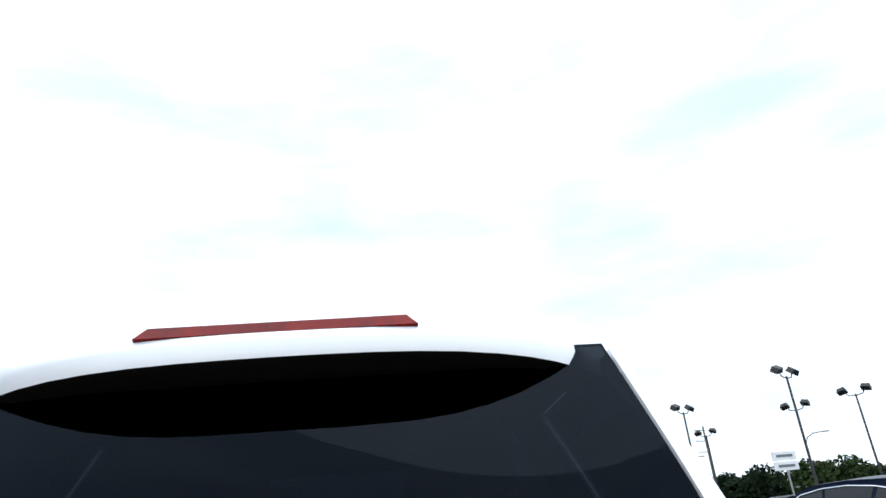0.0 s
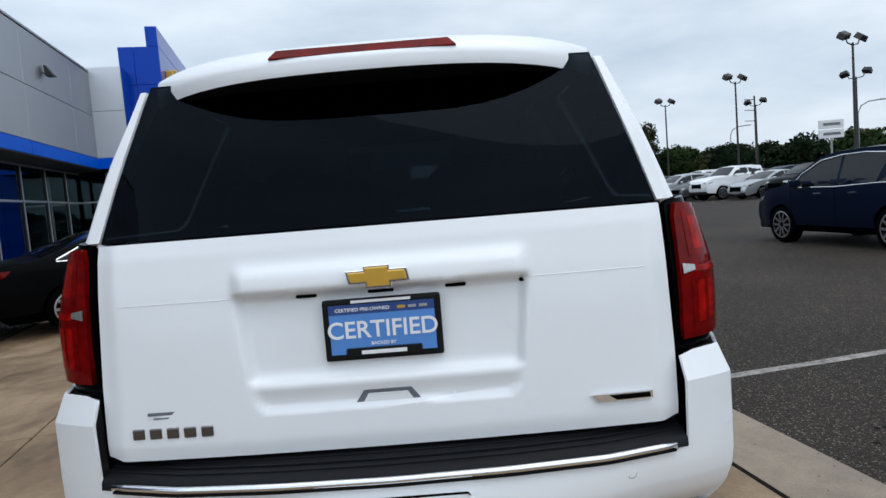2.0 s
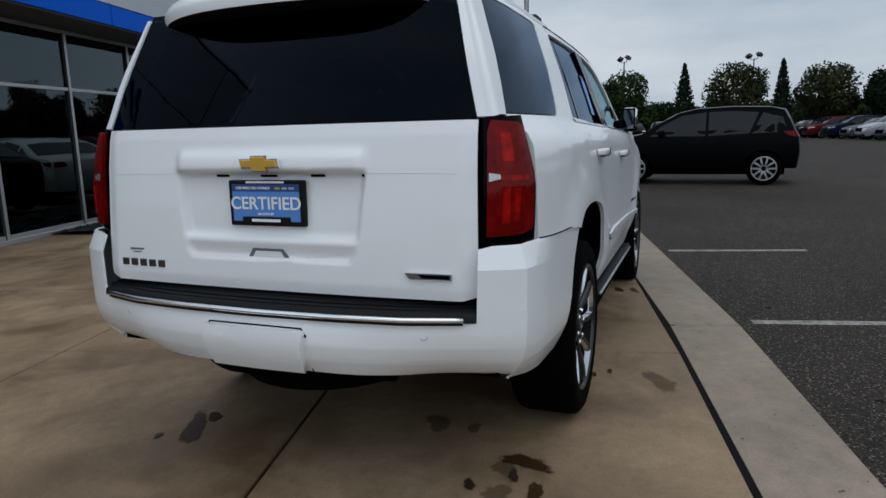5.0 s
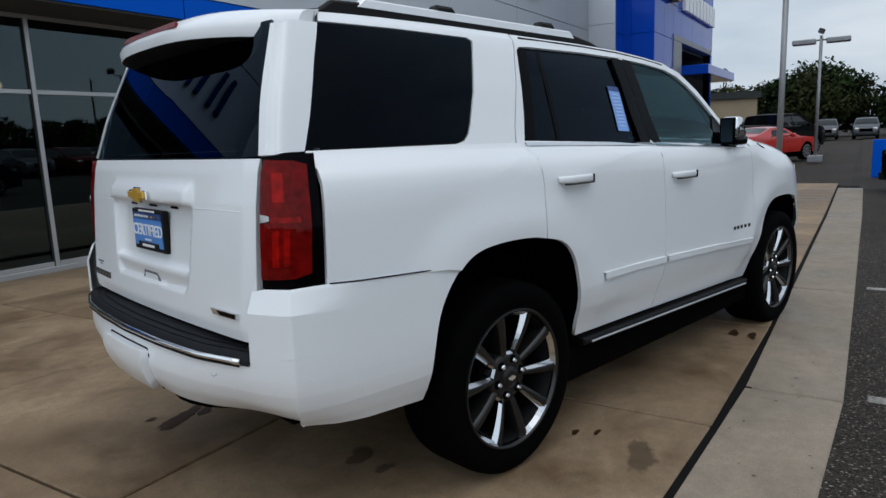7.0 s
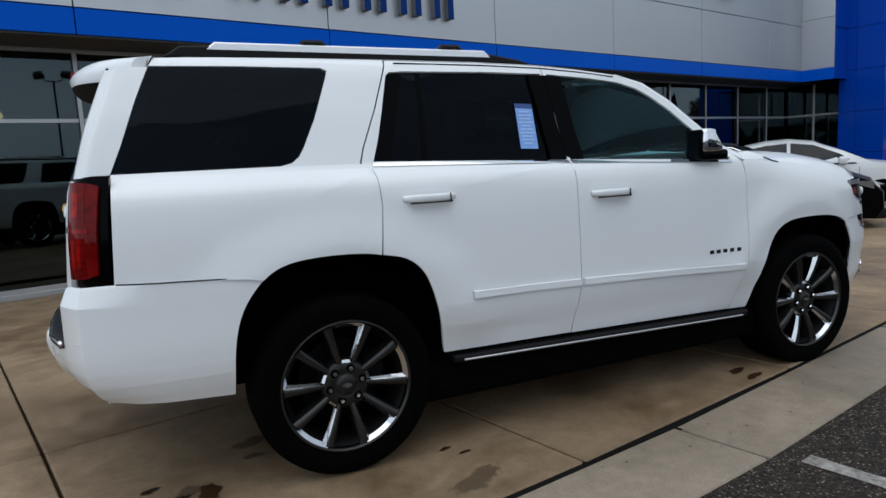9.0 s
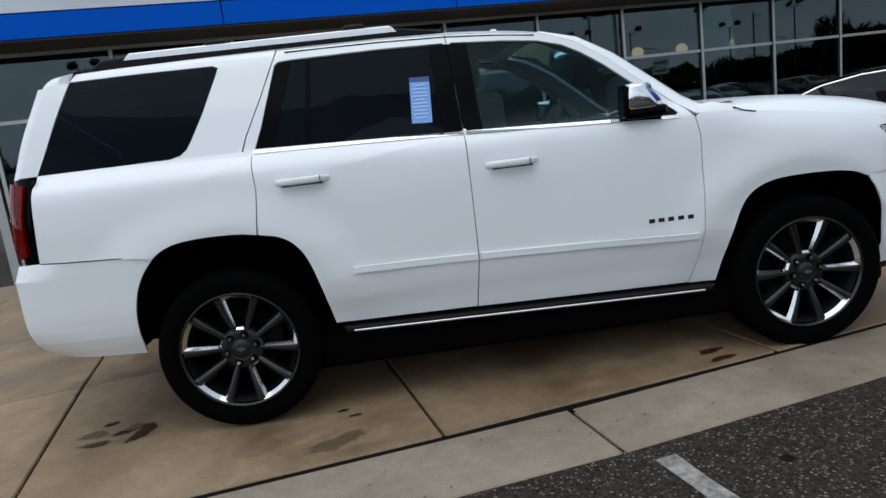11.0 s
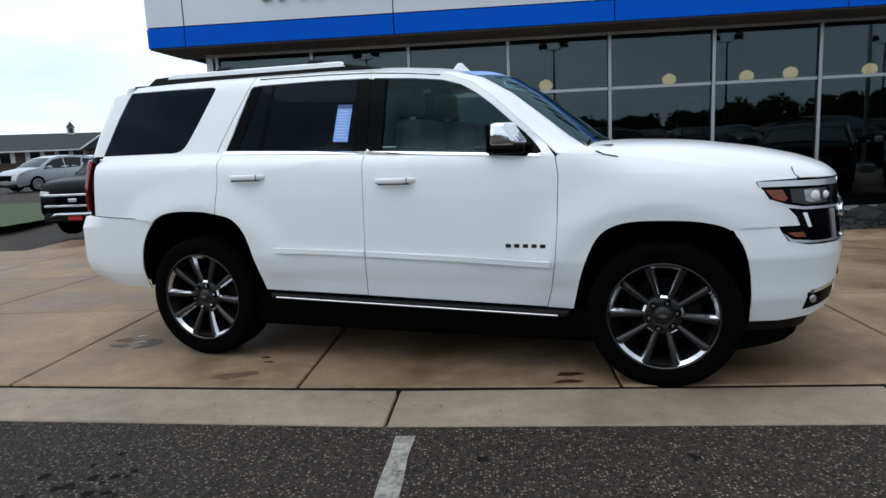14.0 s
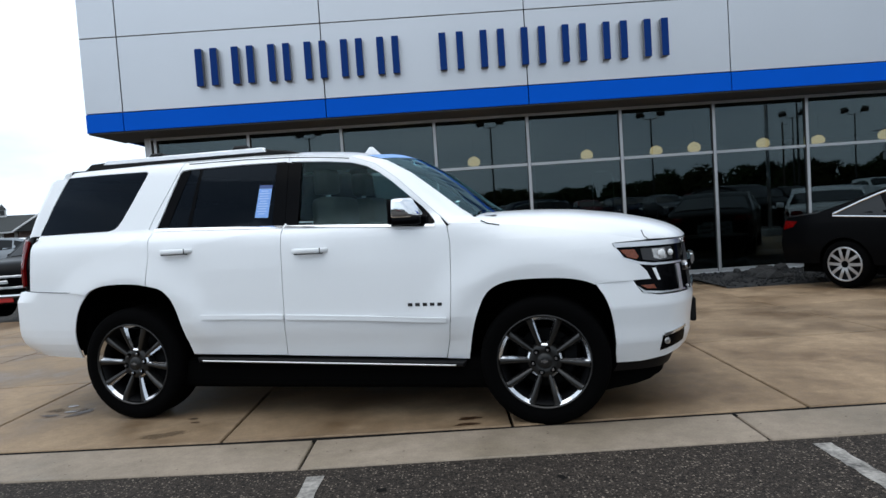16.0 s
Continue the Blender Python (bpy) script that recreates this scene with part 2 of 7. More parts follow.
PRINT_WHITE = pbr("white_print", (0.82, 0.83, 0.84), 0.5)
MIRROR = pbr("dimmed_mirror_glass", (0.10, 0.11, 0.13), 0.03, 1.0)
STICKER = pbr("blue_window_sticker", (0.20, 0.38, 0.78), 0.55)
STICKER_PALE = pbr("pale_blue_print", (0.42, 0.58, 0.88), 0.55)
SEAT = pbr("beige_seat_leather", (0.10, 0.085, 0.07), 0.6, vary=0.1, scale=6, fine=140, bump=0.0006)
# Cabin trim; also colours the shade of portal, mullion sides and door handles
TRIM_DARK = pbr("dark_cabin_trim", (0.03, 0.03, 0.032), 0.6)

CONCRETE = concrete("tan_stained_concrete", (0.285, 0.202, 0.126), (0.38, 0.325, 0.265))
KERB = concrete("grey_kerb_concrete", (0.263, 0.213, 0.164), (0.72, 0.72, 0.68), 0.05)
JOINT = pbr("dark_joint_filler", (0.006, 0.0054, 0.005), 0.9, vary=0.4, scale=3, fine=40, spec=0.1)
ASPHALT = asphalt_material()
LINE = pbr("worn_white_line_paint", (0.225, 0.21, 0.19), 0.8, vary=0.85, scale=9, fine=38, bump=0.001)


def stain_material(name, color, rough, cover):
    """Soaked-in fluid: full in the middle, breaking up through noise towards an uneven rim."""
    m = pbr(name, color, rough, vary=0.4, scale=14, fine=80, spec=0.25)
    nt = m.node_tree
    b, o = nt.nodes["Principled BSDF"], nt.nodes["Material Output"]
    at, no, rg = nt.nodes.new("ShaderNodeAttribute"), nt.nodes.new("ShaderNodeTexNoise"), nt.nodes.new("ShaderNodeMapRange")
    geo, add, mx, tr = nt.nodes.new("ShaderNodeNewGeometry"), nt.nodes.new("ShaderNodeMath"), nt.nodes.new("ShaderNodeMixShader"), nt.nodes.new("ShaderNodeBsdfTransparent")
    at.attribute_name = "soak"
    no.inputs["Scale"].default_value, no.inputs["Detail"].default_value, no.inputs["Roughness"].default_value = 17, 8, 0.65
    nt.links.new(geo.outputs["Position"], no.inputs["Vector"])
    add.operation = "ADD"
    nt.links.new(at.outputs["Fac"], add.inputs[0])
    nt.links.new(no.outputs["Fac"], add.inputs[1])
    rg.interpolation_type = "SMOOTHSTEP"
    rg.inputs["From Min"].default_value, rg.inputs["From Max"].default_value = 0.72, 1.05
    rg.inputs["To Min"].default_value, rg.inputs["To Max"].default_value = 0.0, cover
    nt.links.new(add.outputs[0], rg.inputs["Value"])
    nt.links.new(rg.outputs["Result"], mx.inputs[0])
    nt.links.new(tr.outputs[0], mx.inputs[1])
    nt.links.new(b.outputs[0], mx.inputs[2])
    nt.links.new(mx.outputs[0], o.inputs["Surface"])
    return m


OIL = stain_material("brown_oil_stain", (0.038, 0.017, 0.007), 0.45, 0.92)
DAMP = stain_material("damp_brown_stain", (0.075, 0.050, 0.030), 0.65, 0.46)
PUDDLE = stain_material("wet_puddle", (0.03, 0.022, 0.015), 0.03, 0.9)
PIT = pbr("dark_pit", (0.10, 0.075, 0.052), 0.8)
PANEL = pbr("light_grey_metal_panel", (0.585, 0.60, 0.625), 0.46, 0.95, vary=0.03, scale=0.7, fine=60)
PANEL.node_tree.nodes["Principled BSDF"].inputs["Specular Tint"].default_value = (0.10, 0.12, 0.15, 1)    # duller at a glance
BAND = pbr("bright_blue_metal_band", (0.0003, 0.100, 0.60), 0.42, 0.0, vary=0.04, scale=0.8, fine=50, spec=0.05)
TOWER_BLUE = pbr("glossy_blue_tower_panel", (0.0003, 0.050, 0.40), 0.10, 0.0, vary=0.04, scale=0.8, fine=40, spec=0.16)
LETTER = pbr("deep_blue_letter", (0.002, 0.032, 0.17), 0.5, spec=0.1)
LETTER_SIDE = pbr("letter_return_grey", (0.13, 0.14, 0.16), 0.5)
MULLION = pbr("aluminium_mullion", (0.50, 0.51, 0.52), 0.35, 0.6, vary=0.05, scale=5, fine=90)
SHOP_GLASS = glass("showroom_glass", (0.26, 0.31, 0.32), 1.5, extra=0.026, sheen=(0.74, 0.93, 0.98))
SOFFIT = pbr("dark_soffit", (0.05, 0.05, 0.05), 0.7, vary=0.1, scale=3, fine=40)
# Room wall and floor colours lowered to hold the dimness behind the glass
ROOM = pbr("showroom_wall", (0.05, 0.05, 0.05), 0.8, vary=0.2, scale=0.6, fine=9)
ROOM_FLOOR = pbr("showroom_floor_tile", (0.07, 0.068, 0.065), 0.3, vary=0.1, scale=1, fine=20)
PENDANT = pbr("warm_pendant_globe", (0.9, 0.8, 0.6), 0.4, emit=((1.0, 0.62, 0.30), 2.2))
POLE_DARK = pbr("dark_bronze_pole", (0.035, 0.033, 0.032), 0.5, 0.5, vary=0.1, scale=3, fine=50)
PORTAL_GREY = pbr("grey_portal_trim", (0.24, 0.25, 0.26), 0.5, vary=0.05, scale=3, fine=40)
ALLOY = pbr("silver_alloy", (0.42, 0.42, 0.43), 0.3, 0.9)
POLE_GREY = pbr("galvanised_pole", (0.30, 0.305, 0.31), 0.5, 0.5, vary=0.12, scale=3, fine=60)
ROCK = pbr("dark_grey_rock", (0.020, 0.020, 0.020), 0.9, vary=0.35, scale=3, fine=30, bump=0.01)
MULCH = pbr("dark_gravel_bed", (0.013, 0.0135, 0.014), 0.95, vary=0.5, scale=9, fine=60, bump=0.02)
GRAVEL = pbr("slate_gravel", (0.010, 0.011, 0.013), 0.75, vary=0.7, scale=18, fine=60)
BARK = pbr("tree_bark", (0.07, 0.055, 0.042), 0.95, vary=0.3, scale=5, fine=40, bump=0.02)
LEAF_A = pbr("leaf_green", (0.020, 0.034, 0.011), 0.8, spec=0.04, vary=0.4, scale=0.35, fine=3)
LEAF_B = pbr("leaf_dark_green", (0.010, 0.019, 0.009), 0.8, spec=0.04, vary=0.4, scale=0.35, fine=3)
LEAF_C = pbr("leaf_olive", (0.028, 0.031, 0.012), 0.8, spec=0.04, vary=0.4, scale=0.35, fine=3)
GRASS = pbr("mown_grass", (0.034, 0.052, 0.014), 0.9, vary=0.35, scale=2, fine=60, bump=0.01)
ROOF_SHINGLE = pbr("charcoal_shingle", (0.031, 0.035, 0.035), 0.9, vary=0.2, scale=3, fine=18)
BRICK = pbr("brown_brick", (0.085, 0.055, 0.045), 0.9, vary=0.25, scale=3, fine=20)
HOUSE_WHITE = pbr("white_house_trim", (0.7, 0.7, 0.7), 0.7)
TAN_WALL = pbr("tan_block_wall", (0.34, 0.26, 0.17), 0.9, vary=0.1, scale=1, fine=20)
CAR_GLASS = pbr("dark_car_glass", (0.004, 0.005, 0.006), 0.06, spec=0.35)
PAINTS = {k: pbr(k + "_car_paint", c, 0.3, mt, vary=0.02, scale=3, fine=200, coat=0.6 if max(c) > 0.2 else 0.0, spec=0.5 if max(c) > 0.2 else 0.05) for k, c, mt in (
    ("black", (0.0018, 0.002, 0.0025), 0.0), ("dark_blue", (0.005, 0.010, 0.026), 0.2), ("white", (0.78, 0.79, 0.80), 0.0),
    ("silver", (0.42, 0.44, 0.46), 0.5), ("dark_red", (0.09, 0.010, 0.012), 0.2), ("bright_red", (0.50, 0.02, 0.012), 0.0),
    ("grey", (0.10, 0.105, 0.115), 0.4))}


# ---- building blocks ----
SITE = pose(0, 0, 0, 0, 0, SITE_TURN)


def site(s, n, z=0.0, turn=0.0):
    """A pose in the lot: s along the facade, n towards it."""
    return SITE @ pose(s, n, z, 0, 0, turn)


def thing(name, m, label, category, group="", kind=""):
    ob = new(name)
    ob.empty_display_size = 0.1
    ob.matrix_world = m
    return tagged(ob, label, category, group, kind)


def part(name, bm, material, parent=None, label="", smooth=False):
    me = bpy.data.meshes.new(name)
    if smooth:
        for f in bm.faces:
            f.smooth = True
    bm.to_mesh(me)
    bm.free()
    for m in material if isinstance(material, (list, tuple)) else (material,):
        me.materials.append(m)
    ob = new(name, me)
    ob.parent = parent
    return tagged(ob, label)


def again(ob, parent, m=None):
    """Another object on the same mesh, under parent."""
    o = new(ob.name.split(".")[0], ob.data)
    o.parent = parent
    if m is not None:
        o.matrix_basis = m
    return o


def box(x0, x1, y0, y1, z0, z1, bevel=0.0, bm=None, seg=1):
    own = bm is None
    bm = bm or bmesh.new()
    vs = [bm.verts.new((x, y, z)) for x in (x0, x1) for y in (y0, y1) for z in (z0, z1)]
    fs = [bm.faces.new([vs[i] for i in q]) for q in ((0, 1, 3, 2), (4, 6, 7, 5), (0, 4, 5, 1), (2, 3, 7, 6), (0, 2, 6, 4), (1, 5, 7, 3))]
    if bevel:
        es = {e for f in fs for e in f.edges}
        bmesh.ops.bevel(bm, geom=list(es), offset=bevel, segments=seg, affect="EDGES", profile=0.6)
    return bm


def prism(poly, y0, y1, bm=None, bevel=0.0):
    """A polygon in x, z drawn out from y0 to y1."""
    bm = bm or bmesh.new()
    a, b = [bm.verts.new((x, y0, z)) for x, z in poly], [bm.verts.new((x, y1, z)) for x, z in poly]
    k = len(poly)
    fs = [bm.faces.new(a), bm.faces.new(b[::-1])]
    fs += [bm.faces.new((a[i], b[i], b[(i + 1) % k], a[(i + 1) % k])) for i in range(k)]
    bmesh.ops.recalc_face_normals(bm, faces=fs)
    if bevel:
        bmesh.ops.bevel(bm, geom=list({e for f in fs[:2] for e in f.edges}), offset=bevel, segments=1, affect="EDGES")
    return bm


def lathe(profile, segments=32, bm=None, axis="y"):
    """A profile of (radius, along) turned about an axis."""
    bm = bm or bmesh.new()
    rings = []
    for r, h in profile:
        ring = []
        for i in range(segments):
            a = 2 * math.pi * i / segments
            c, s = r * math.cos(a), r * math.sin(a)
            ring.append(bm.verts.new((c, h, s) if axis == "y" else (c, s, h)))
        rings.append(ring)
    for p, q in zip(rings, rings[1:]):
        for i in range(segments):
            bm.faces.new((p[i], p[(i + 1) % segments], q[(i + 1) % segments], q[i]))
    for ring, (r, _) in ((rings[0], profile[0]), (rings[-1], profile[-1])):
        if r < 0.06 or axis == "z":
            bm.faces.new(ring)
    bmesh.ops.recalc_face_normals(bm, faces=bm.faces)
    return bm


def tube(points, r, sides=8, bm=None, r_end=None):
    """A round bar along points."""
    bm = bm or bmesh.new()
    pts, rings = [Vector(p) for p in points], []
    for i, p in enumerate(pts):
        d = (pts[min(i + 1, len(pts) - 1)] - pts[max(i - 1, 0)]).normalized()
        u = d.cross(Vector((0, 0, 1)) if abs(d.z) < 0.9 else Vector((1, 0, 0))).normalized()
        v = d.cross(u)
        k = r if r_end is None else r + (r_end - r) * i / (len(pts) - 1)
        rings.append([bm.verts.new(p + k * (math.cos(a) * u + math.sin(a) * v)) for a in (2 * math.pi * j / sides for j in range(sides))])
    for p, q in zip(rings, rings[1:]):
        for i in range(sides):
            bm.faces.new((p[i], p[(i + 1) % sides], q[(i + 1) % sides], q[i]))
    bm.faces.new(rings[0][::-1])
    bm.faces.new(rings[-1])
    return bm


def sheet(rows, bm=None, close=False):
    """A surface through rows of points."""
    bm = bm or bmesh.new()
    grid = [[bm.verts.new(p) for p in row] for row in rows]
    for a, b in zip(grid, grid[1:]):
        for i in range(len(a) - 1 + close):
            j = (i + 1) % len(a)
            bm.faces.new((a[i], a[j], b[j], b[i]))
    return bm


def shell(bm, thick, centre, crease=9.0):
    """Turns an open skin outwards and gives its rim a flange of that depth."""
    bm.normal_update()
    c = Vector(centre)
    if sum((f.calc_center_median() - c).dot(f.normal) * f.calc_area() for f in bm.faces) < 0:
        bmesh.ops.reverse_faces(bm, faces=bm.faces)
        bm.normal_update()
    for e in bm.edges:
        if len(e.link_faces) == 2 and e.calc_face_angle() > crease:
            e.smooth = False
    if thick:
        rim = [e for e in bm.edges if e.is_boundary]
        way = {v: v.normal.copy() for e in rim for v in e.verts}
        key = {tuple(round(k, 6) for k in v.co): n for v, n in way.items()}
        for e in rim:
            e.smooth = False
        r = bmesh.ops.extrude_edge_only(bm, edges=rim)
        for v in r["geom"]:
            if isinstance(v, bmesh.types.BMVert):
                v.co -= thick * key[tuple(round(k, 6) for k in v.co)]
    for f in bm.faces:
        f.smooth = True
    return bm


def skin(poly, mapper, step=0.06, thick=0.018, hole=None, centre=(1.2, 0.0, 0.8), cuts=(), crease=9.0):
    """A panel: a polygon in two coordinates, with an opening, cut fine and laid on a curved surface."""
    from mathutils.geometry import tessellate_polygon
    loops = [poly] + ([hole] if hole else [])
    flat = [p for loop in loops for p in loop]
    bm = bmesh.new()
    vs = [bm.verts.new((p[0], p[1], 0)) for p in flat]
    for tri in tessellate_polygon([[Vector((*p, 0)) for p in loop] for loop in loops]):
        if len(set(tri)) == 3:
            bm.faces.new([vs[i] for i in tri])
    for axis in (0, 1):
        lo, hi = min(p[axis] for p in flat), max(p[axis] for p in flat)
        k = max(2, math.ceil((hi - lo) / step))
        no = (1, 0, 0) if axis == 0 else (0, 1, 0)
        for i in range(1, k):
            co = [0, 0, 0]
            co[axis] = lo + (hi - lo) * i / k
            bmesh.ops.bisect_plane(bm, geom=bm.verts[:] + bm.edges[:] + bm.faces[:], plane_co=co, plane_no=no, dist=1e-6)
    for axis, at in cuts:
        bmesh.ops.bisect_plane(bm, geom=bm.verts[:] + bm.edges[:] + bm.faces[:], plane_co=[0, 0, 0][:axis] + [at] + [0, 0][axis:], plane_no=[1, 0, 0] if axis == 0 else [0, 1, 0], dist=1e-6)
    bmesh.ops.remove_doubles(bm, verts=bm.verts, dist=1e-5)
    for v in bm.verts:
        v.co = mapper(v.co.x, v.co.y)
    return shell(bm, thick, centre, crease)


def mix_at(x, xs, ys):
    return float(np.interp(x, xs, ys))


def run(points, n=4):
    """A smooth line through points (Catmull and Rom), n steps between each two."""
    p = [Vector(points[0]) * 2 - Vector(points[1])] + [Vector(q) for q in points] + [Vector(points[-1]) * 2 - Vector(points[-2])]
    got = []
    for a, b, c, d in zip(p, p[1:], p[2:], p[3:]):
        for k in range(n):
            t = k / n
            got.append(tuple(0.5 * (2 * b + (c - a) * t + (2 * a - 5 * b + 4 * c - d) * t * t + (3 * b - a - 3 * c + d) * t ** 3)))
    return got + [tuple(points[-1])]


def rise(x, a, b):
    t = min(1.0, max(0.0, (x - a) / (b - a)))
    return t * t * (3 - 2 * t)


def words(text, size, material, parent, m, depth=0.001, name="lettering"):
    """Raised lettering in the built-in font, centred, turned into a mesh."""
    cu = bpy.data.curves.new(name, "FONT")
    cu.offset = 0.012 * size
    cu.body, cu.size, cu.extrude, cu.align_x, cu.align_y = text, size, depth, "CENTER", "CENTER"
    ob = bpy.data.objects.new(name, cu)
    me = bpy.data.meshes.new_from_object(ob)
    bpy.data.objects.remove(ob)
    me.materials.append(material)
    o = new(name, me)
    o.parent, o.matrix_basis = parent, m
    return o


# ---- ground, apron, kerb ----
def apron_z(n):
    """The apron falls gently towards the building."""
    return mix_at(n, (-2.2, 0.4, 7.2), (-0.012, -0.012, -0.19))


def bow(s):
    """How far the kerb strays from its straight line: it swings towards the building at the near end."""
    return mix_at(s, (-7.0, -3.5, -1.3, -0.6, 0.1, 0.6, 1.2, 2.0, 3.0, 5.0, 9.0), (0.36, 0.30, 0.196, 0.164, 0.116, 0.090, 0.056, 0.040, 0.040, 0.030, 0.0))


bm = sheet([[(s, n + (bow(s) if -3 < n < -1.8 else 0), z) for n, z in ((-900, -0.03), (-60, -0.03), (-2.1, -0.03), (-1.9, -0.09), (0.4, -0.12), (7.2, -0.30), (9, -0.30), (14, -0.12), (900, -0.1))]
            for s in (-900, -60, -20, -7, -3.5, -1.3, -0.6, 0.1, 0.6, 1.2, 2, 3, 5, 9, 12, 30, 70, 900)])
ground = part("ground", bm, ASPHALT)
ground.matrix_world = SITE
tagged(ground, "dark worn asphalt of the car lot", "ground", kind="structure")

pavement = thing("pavement", SITE, "tan stained concrete apron in jointed slabs", "pavement", kind="structure")
S_JOINTS = [0.588 + 1.83 * k - (0.02 if k < 0 else 0) for k in range(-4, 9)]
N_JOINTS = [-1.66, 0.37, 2.37, 4.27, 5.35]


def slab(s0, s1, n0, n1, drop=0.0, gap=0.008):
    """A slab that follows the apron's fall; its edge on the kerb, and the kerb itself, follow the bow."""
    bm = box(s0 + gap, s1 - gap, n0 + gap, n1 - gap, -0.25, 0.0, 0.007)
    for v in bm.verts:
        if v.co.z > -0.1:
            v.co.z += apron_z(v.co.y) - drop
        if n0 < -1:
            v.co.y += bow(v.co.x) * (1 if n1 < -1 else (n1 - v.co.y) / (n1 - n0))
    return bm


kerb = thing("kerb", SITE, "flush grey concrete kerb strip beside the asphalt", "kerb", kind="structure")
K_JOINTS = [1.19 + 2.58 * k for k in range(-4, 6)]

bm = box(-6.6, 14.9, -2.15, 5.4, -0.30, -0.26)
for v in bm.verts:
    if v.co.z > -0.28:
        v.co.z = apron_z(v.co.y) - 0.026
part("joint_filler", bm, JOINT, pavement, "dark filler in the joints")

# Black strip laid in the open kerb joint, standing in for the shade inside it
bm = sheet([[(s, n + bow(s), -0.0215) for s in np.linspace(-6.6, 14.9, 60)] for n in (-1.72, -1.64)])
part("joint_strip", bm, JOINT, kerb, "black strip for the shaded open joint between kerb and apron")

# painted bay lines on the asphalt
def bay_line(s, n0, n1, w=0.095):
    bm = bmesh.new()
    rng = random.Random(int(s * 100) + 7)
    left, right = [], []
    k = 24
    for i in range(k + 1):
        n = n0 + (n1 - n0) * i / k
        left.append((s - w / 2 + rng.uniform(-0.006, 0.006), n, -0.026))
        right.append((s + w / 2 + rng.uniform(-0.006, 0.006), n, -0.026))
    sheet([left, right], bm)
    ob = part("bay_line", bm, LINE)
    ob.matrix_world = SITE
    return tagged(ob, "worn white parking bay line on asphalt", "line", "parking bay lines", "structure")


for k in range(-3, 2):
    bay_line(1.30 + 2.70 * k, -3.6 if k == 1 else -7.4, -2.19)
for k in range(0, 18):
    bay_line(13.0 + 2.9 * k, -28.5, -23.6, 0.11)


def stain(s, n, rs, rn, material, seed, turn=0.0):
    rng = random.Random(seed)
    bm = bmesh.new()
    z = apron_z(n) + 0.002 + 0.00045 * (seed % 9)
    ph = [rng.uniform(0, 6.28) for _ in range(3)]
    soak = bm.verts.layers.float.new("soak")
    rows = []
    for k, wet in ((0.05, 1.0), (0.45, 0.78), (0.8, 0.48), (1.1, 0.22), (1.4, 0.0)):
        row = []
        for i in range(26):
            a = 2 * math.pi * i / 26
            r = k * (1 + 0.16 * math.sin(2 * a + ph[0]) + 0.13 * math.sin(3 * a + ph[1]) + 0.08 * math.sin(7 * a + ph[2]))
            x, y = rs * r * math.cos(a), rn * r * math.sin(a)
            c, q = math.cos(radians(turn)), math.sin(radians(turn))
            v = bm.verts.new((s + c * x - q * y, n + q * x + c * y, z))
            v[soak] = wet
            row.append(v)
        rows.append(row)
    bm.faces.new(rows[0])
    for p, q in zip(rows, rows[1:]):
        for i in range(26):
            bm.faces.new((p[i], q[i], q[(i + 1) % 26], p[(i + 1) % 26]))
    ob = part("stain", bm, material)
    ob.matrix_world = SITE
    return tagged(ob, "dark oily stain on the concrete", "stain", "stains on the apron", "structure")


for s, n, a, b, m, q in ((-0.54, 0.86, .17, .05, OIL, 20), (-0.63, 0.99, .03, .02, OIL, 0), (-0.42, 0.82, .07, .03, OIL, 40), (-0.78, -0.67, .11, .05, OIL, 70),
                         (-1.03, -0.56, .07, .06, DAMP, 0), (-0.83, -0.58, .05, .06, DAMP, 0), (-0.44, -0.27, .09, .06, DAMP, 0), (-0.48, -0.44, .05, .03, DAMP, 0),
                         (2.16, -1.42, .09, .03, OIL, 0), (2.14, -1.54, .08, .03, OIL, 8), (0.22, -1.03, .03, .018, OIL, 0), (0.26, -1.12, .03, .014, OIL, 0),
                         (0.13, -1.36, .14, .07, DAMP, 12), (-0.965, -0.455, .050, .022, PUDDLE, 0), (-0.885, -0.62, .050, .022, PUDDLE, 0), (-1.0, -0.70, .07, .03, OIL, 0)):
    stain(s, n, a, b, m, int(s * 977 + n * 131) & 1023, q)

# rain-dark pits and pebbles on the kerb and apron
rng = random.Random(5)
bm = bmesh.new()
for _ in range(80):
    s = rng.uniform(-3, 6)
    n = rng.uniform(-2.12, -1.72) + bow(s)
    r = rng.uniform(0.003, 0.008)
    vs = [bm.verts.new((s + r * math.cos(a) * rng.uniform(.7, 1.3), n + r * math.sin(a) * rng.uniform(.7, 1.3), -0.0175)) for a in (0, 1.05, 2.1, 3.14, 4.2, 5.2)]
    bm.faces.new(vs)
ob = part("kerb_pits", bm, PIT)
ob.matrix_world = SITE
tagged(ob, "small dark pits in the kerb concrete", "pits", kind="stuff")

# dark oil spots soaked into the asphalt of the bays
rng = random.Random(12)
bm = bmesh.new()
for i in range(34):
    s, n = (rng.gauss(0.0, 0.16), rng.gauss(-2.78, 0.16)) if i < 26 else (rng.uniform(-1.5, 4.5), rng.uniform(-4.2, -2.4))
    r = rng.uniform(0.008, 0.030)
    vs = [bm.verts.new((s + r * math.cos(a) * rng.uniform(.6, 1.4), n + r * math.sin(a) * rng.uniform(.6, 1.4), -0.0285 + 0.00002 * i)) for a in (0, .8, 1.6, 2.4, 3.2, 4.0, 4.8, 5.6)]
    bm.faces.new(vs)
ob = part("asphalt_spots", bm, JOINT)
ob.matrix_world = SITE
tagged(ob, "small dark oil spots soaked into the asphalt", "stains", kind="stuff")

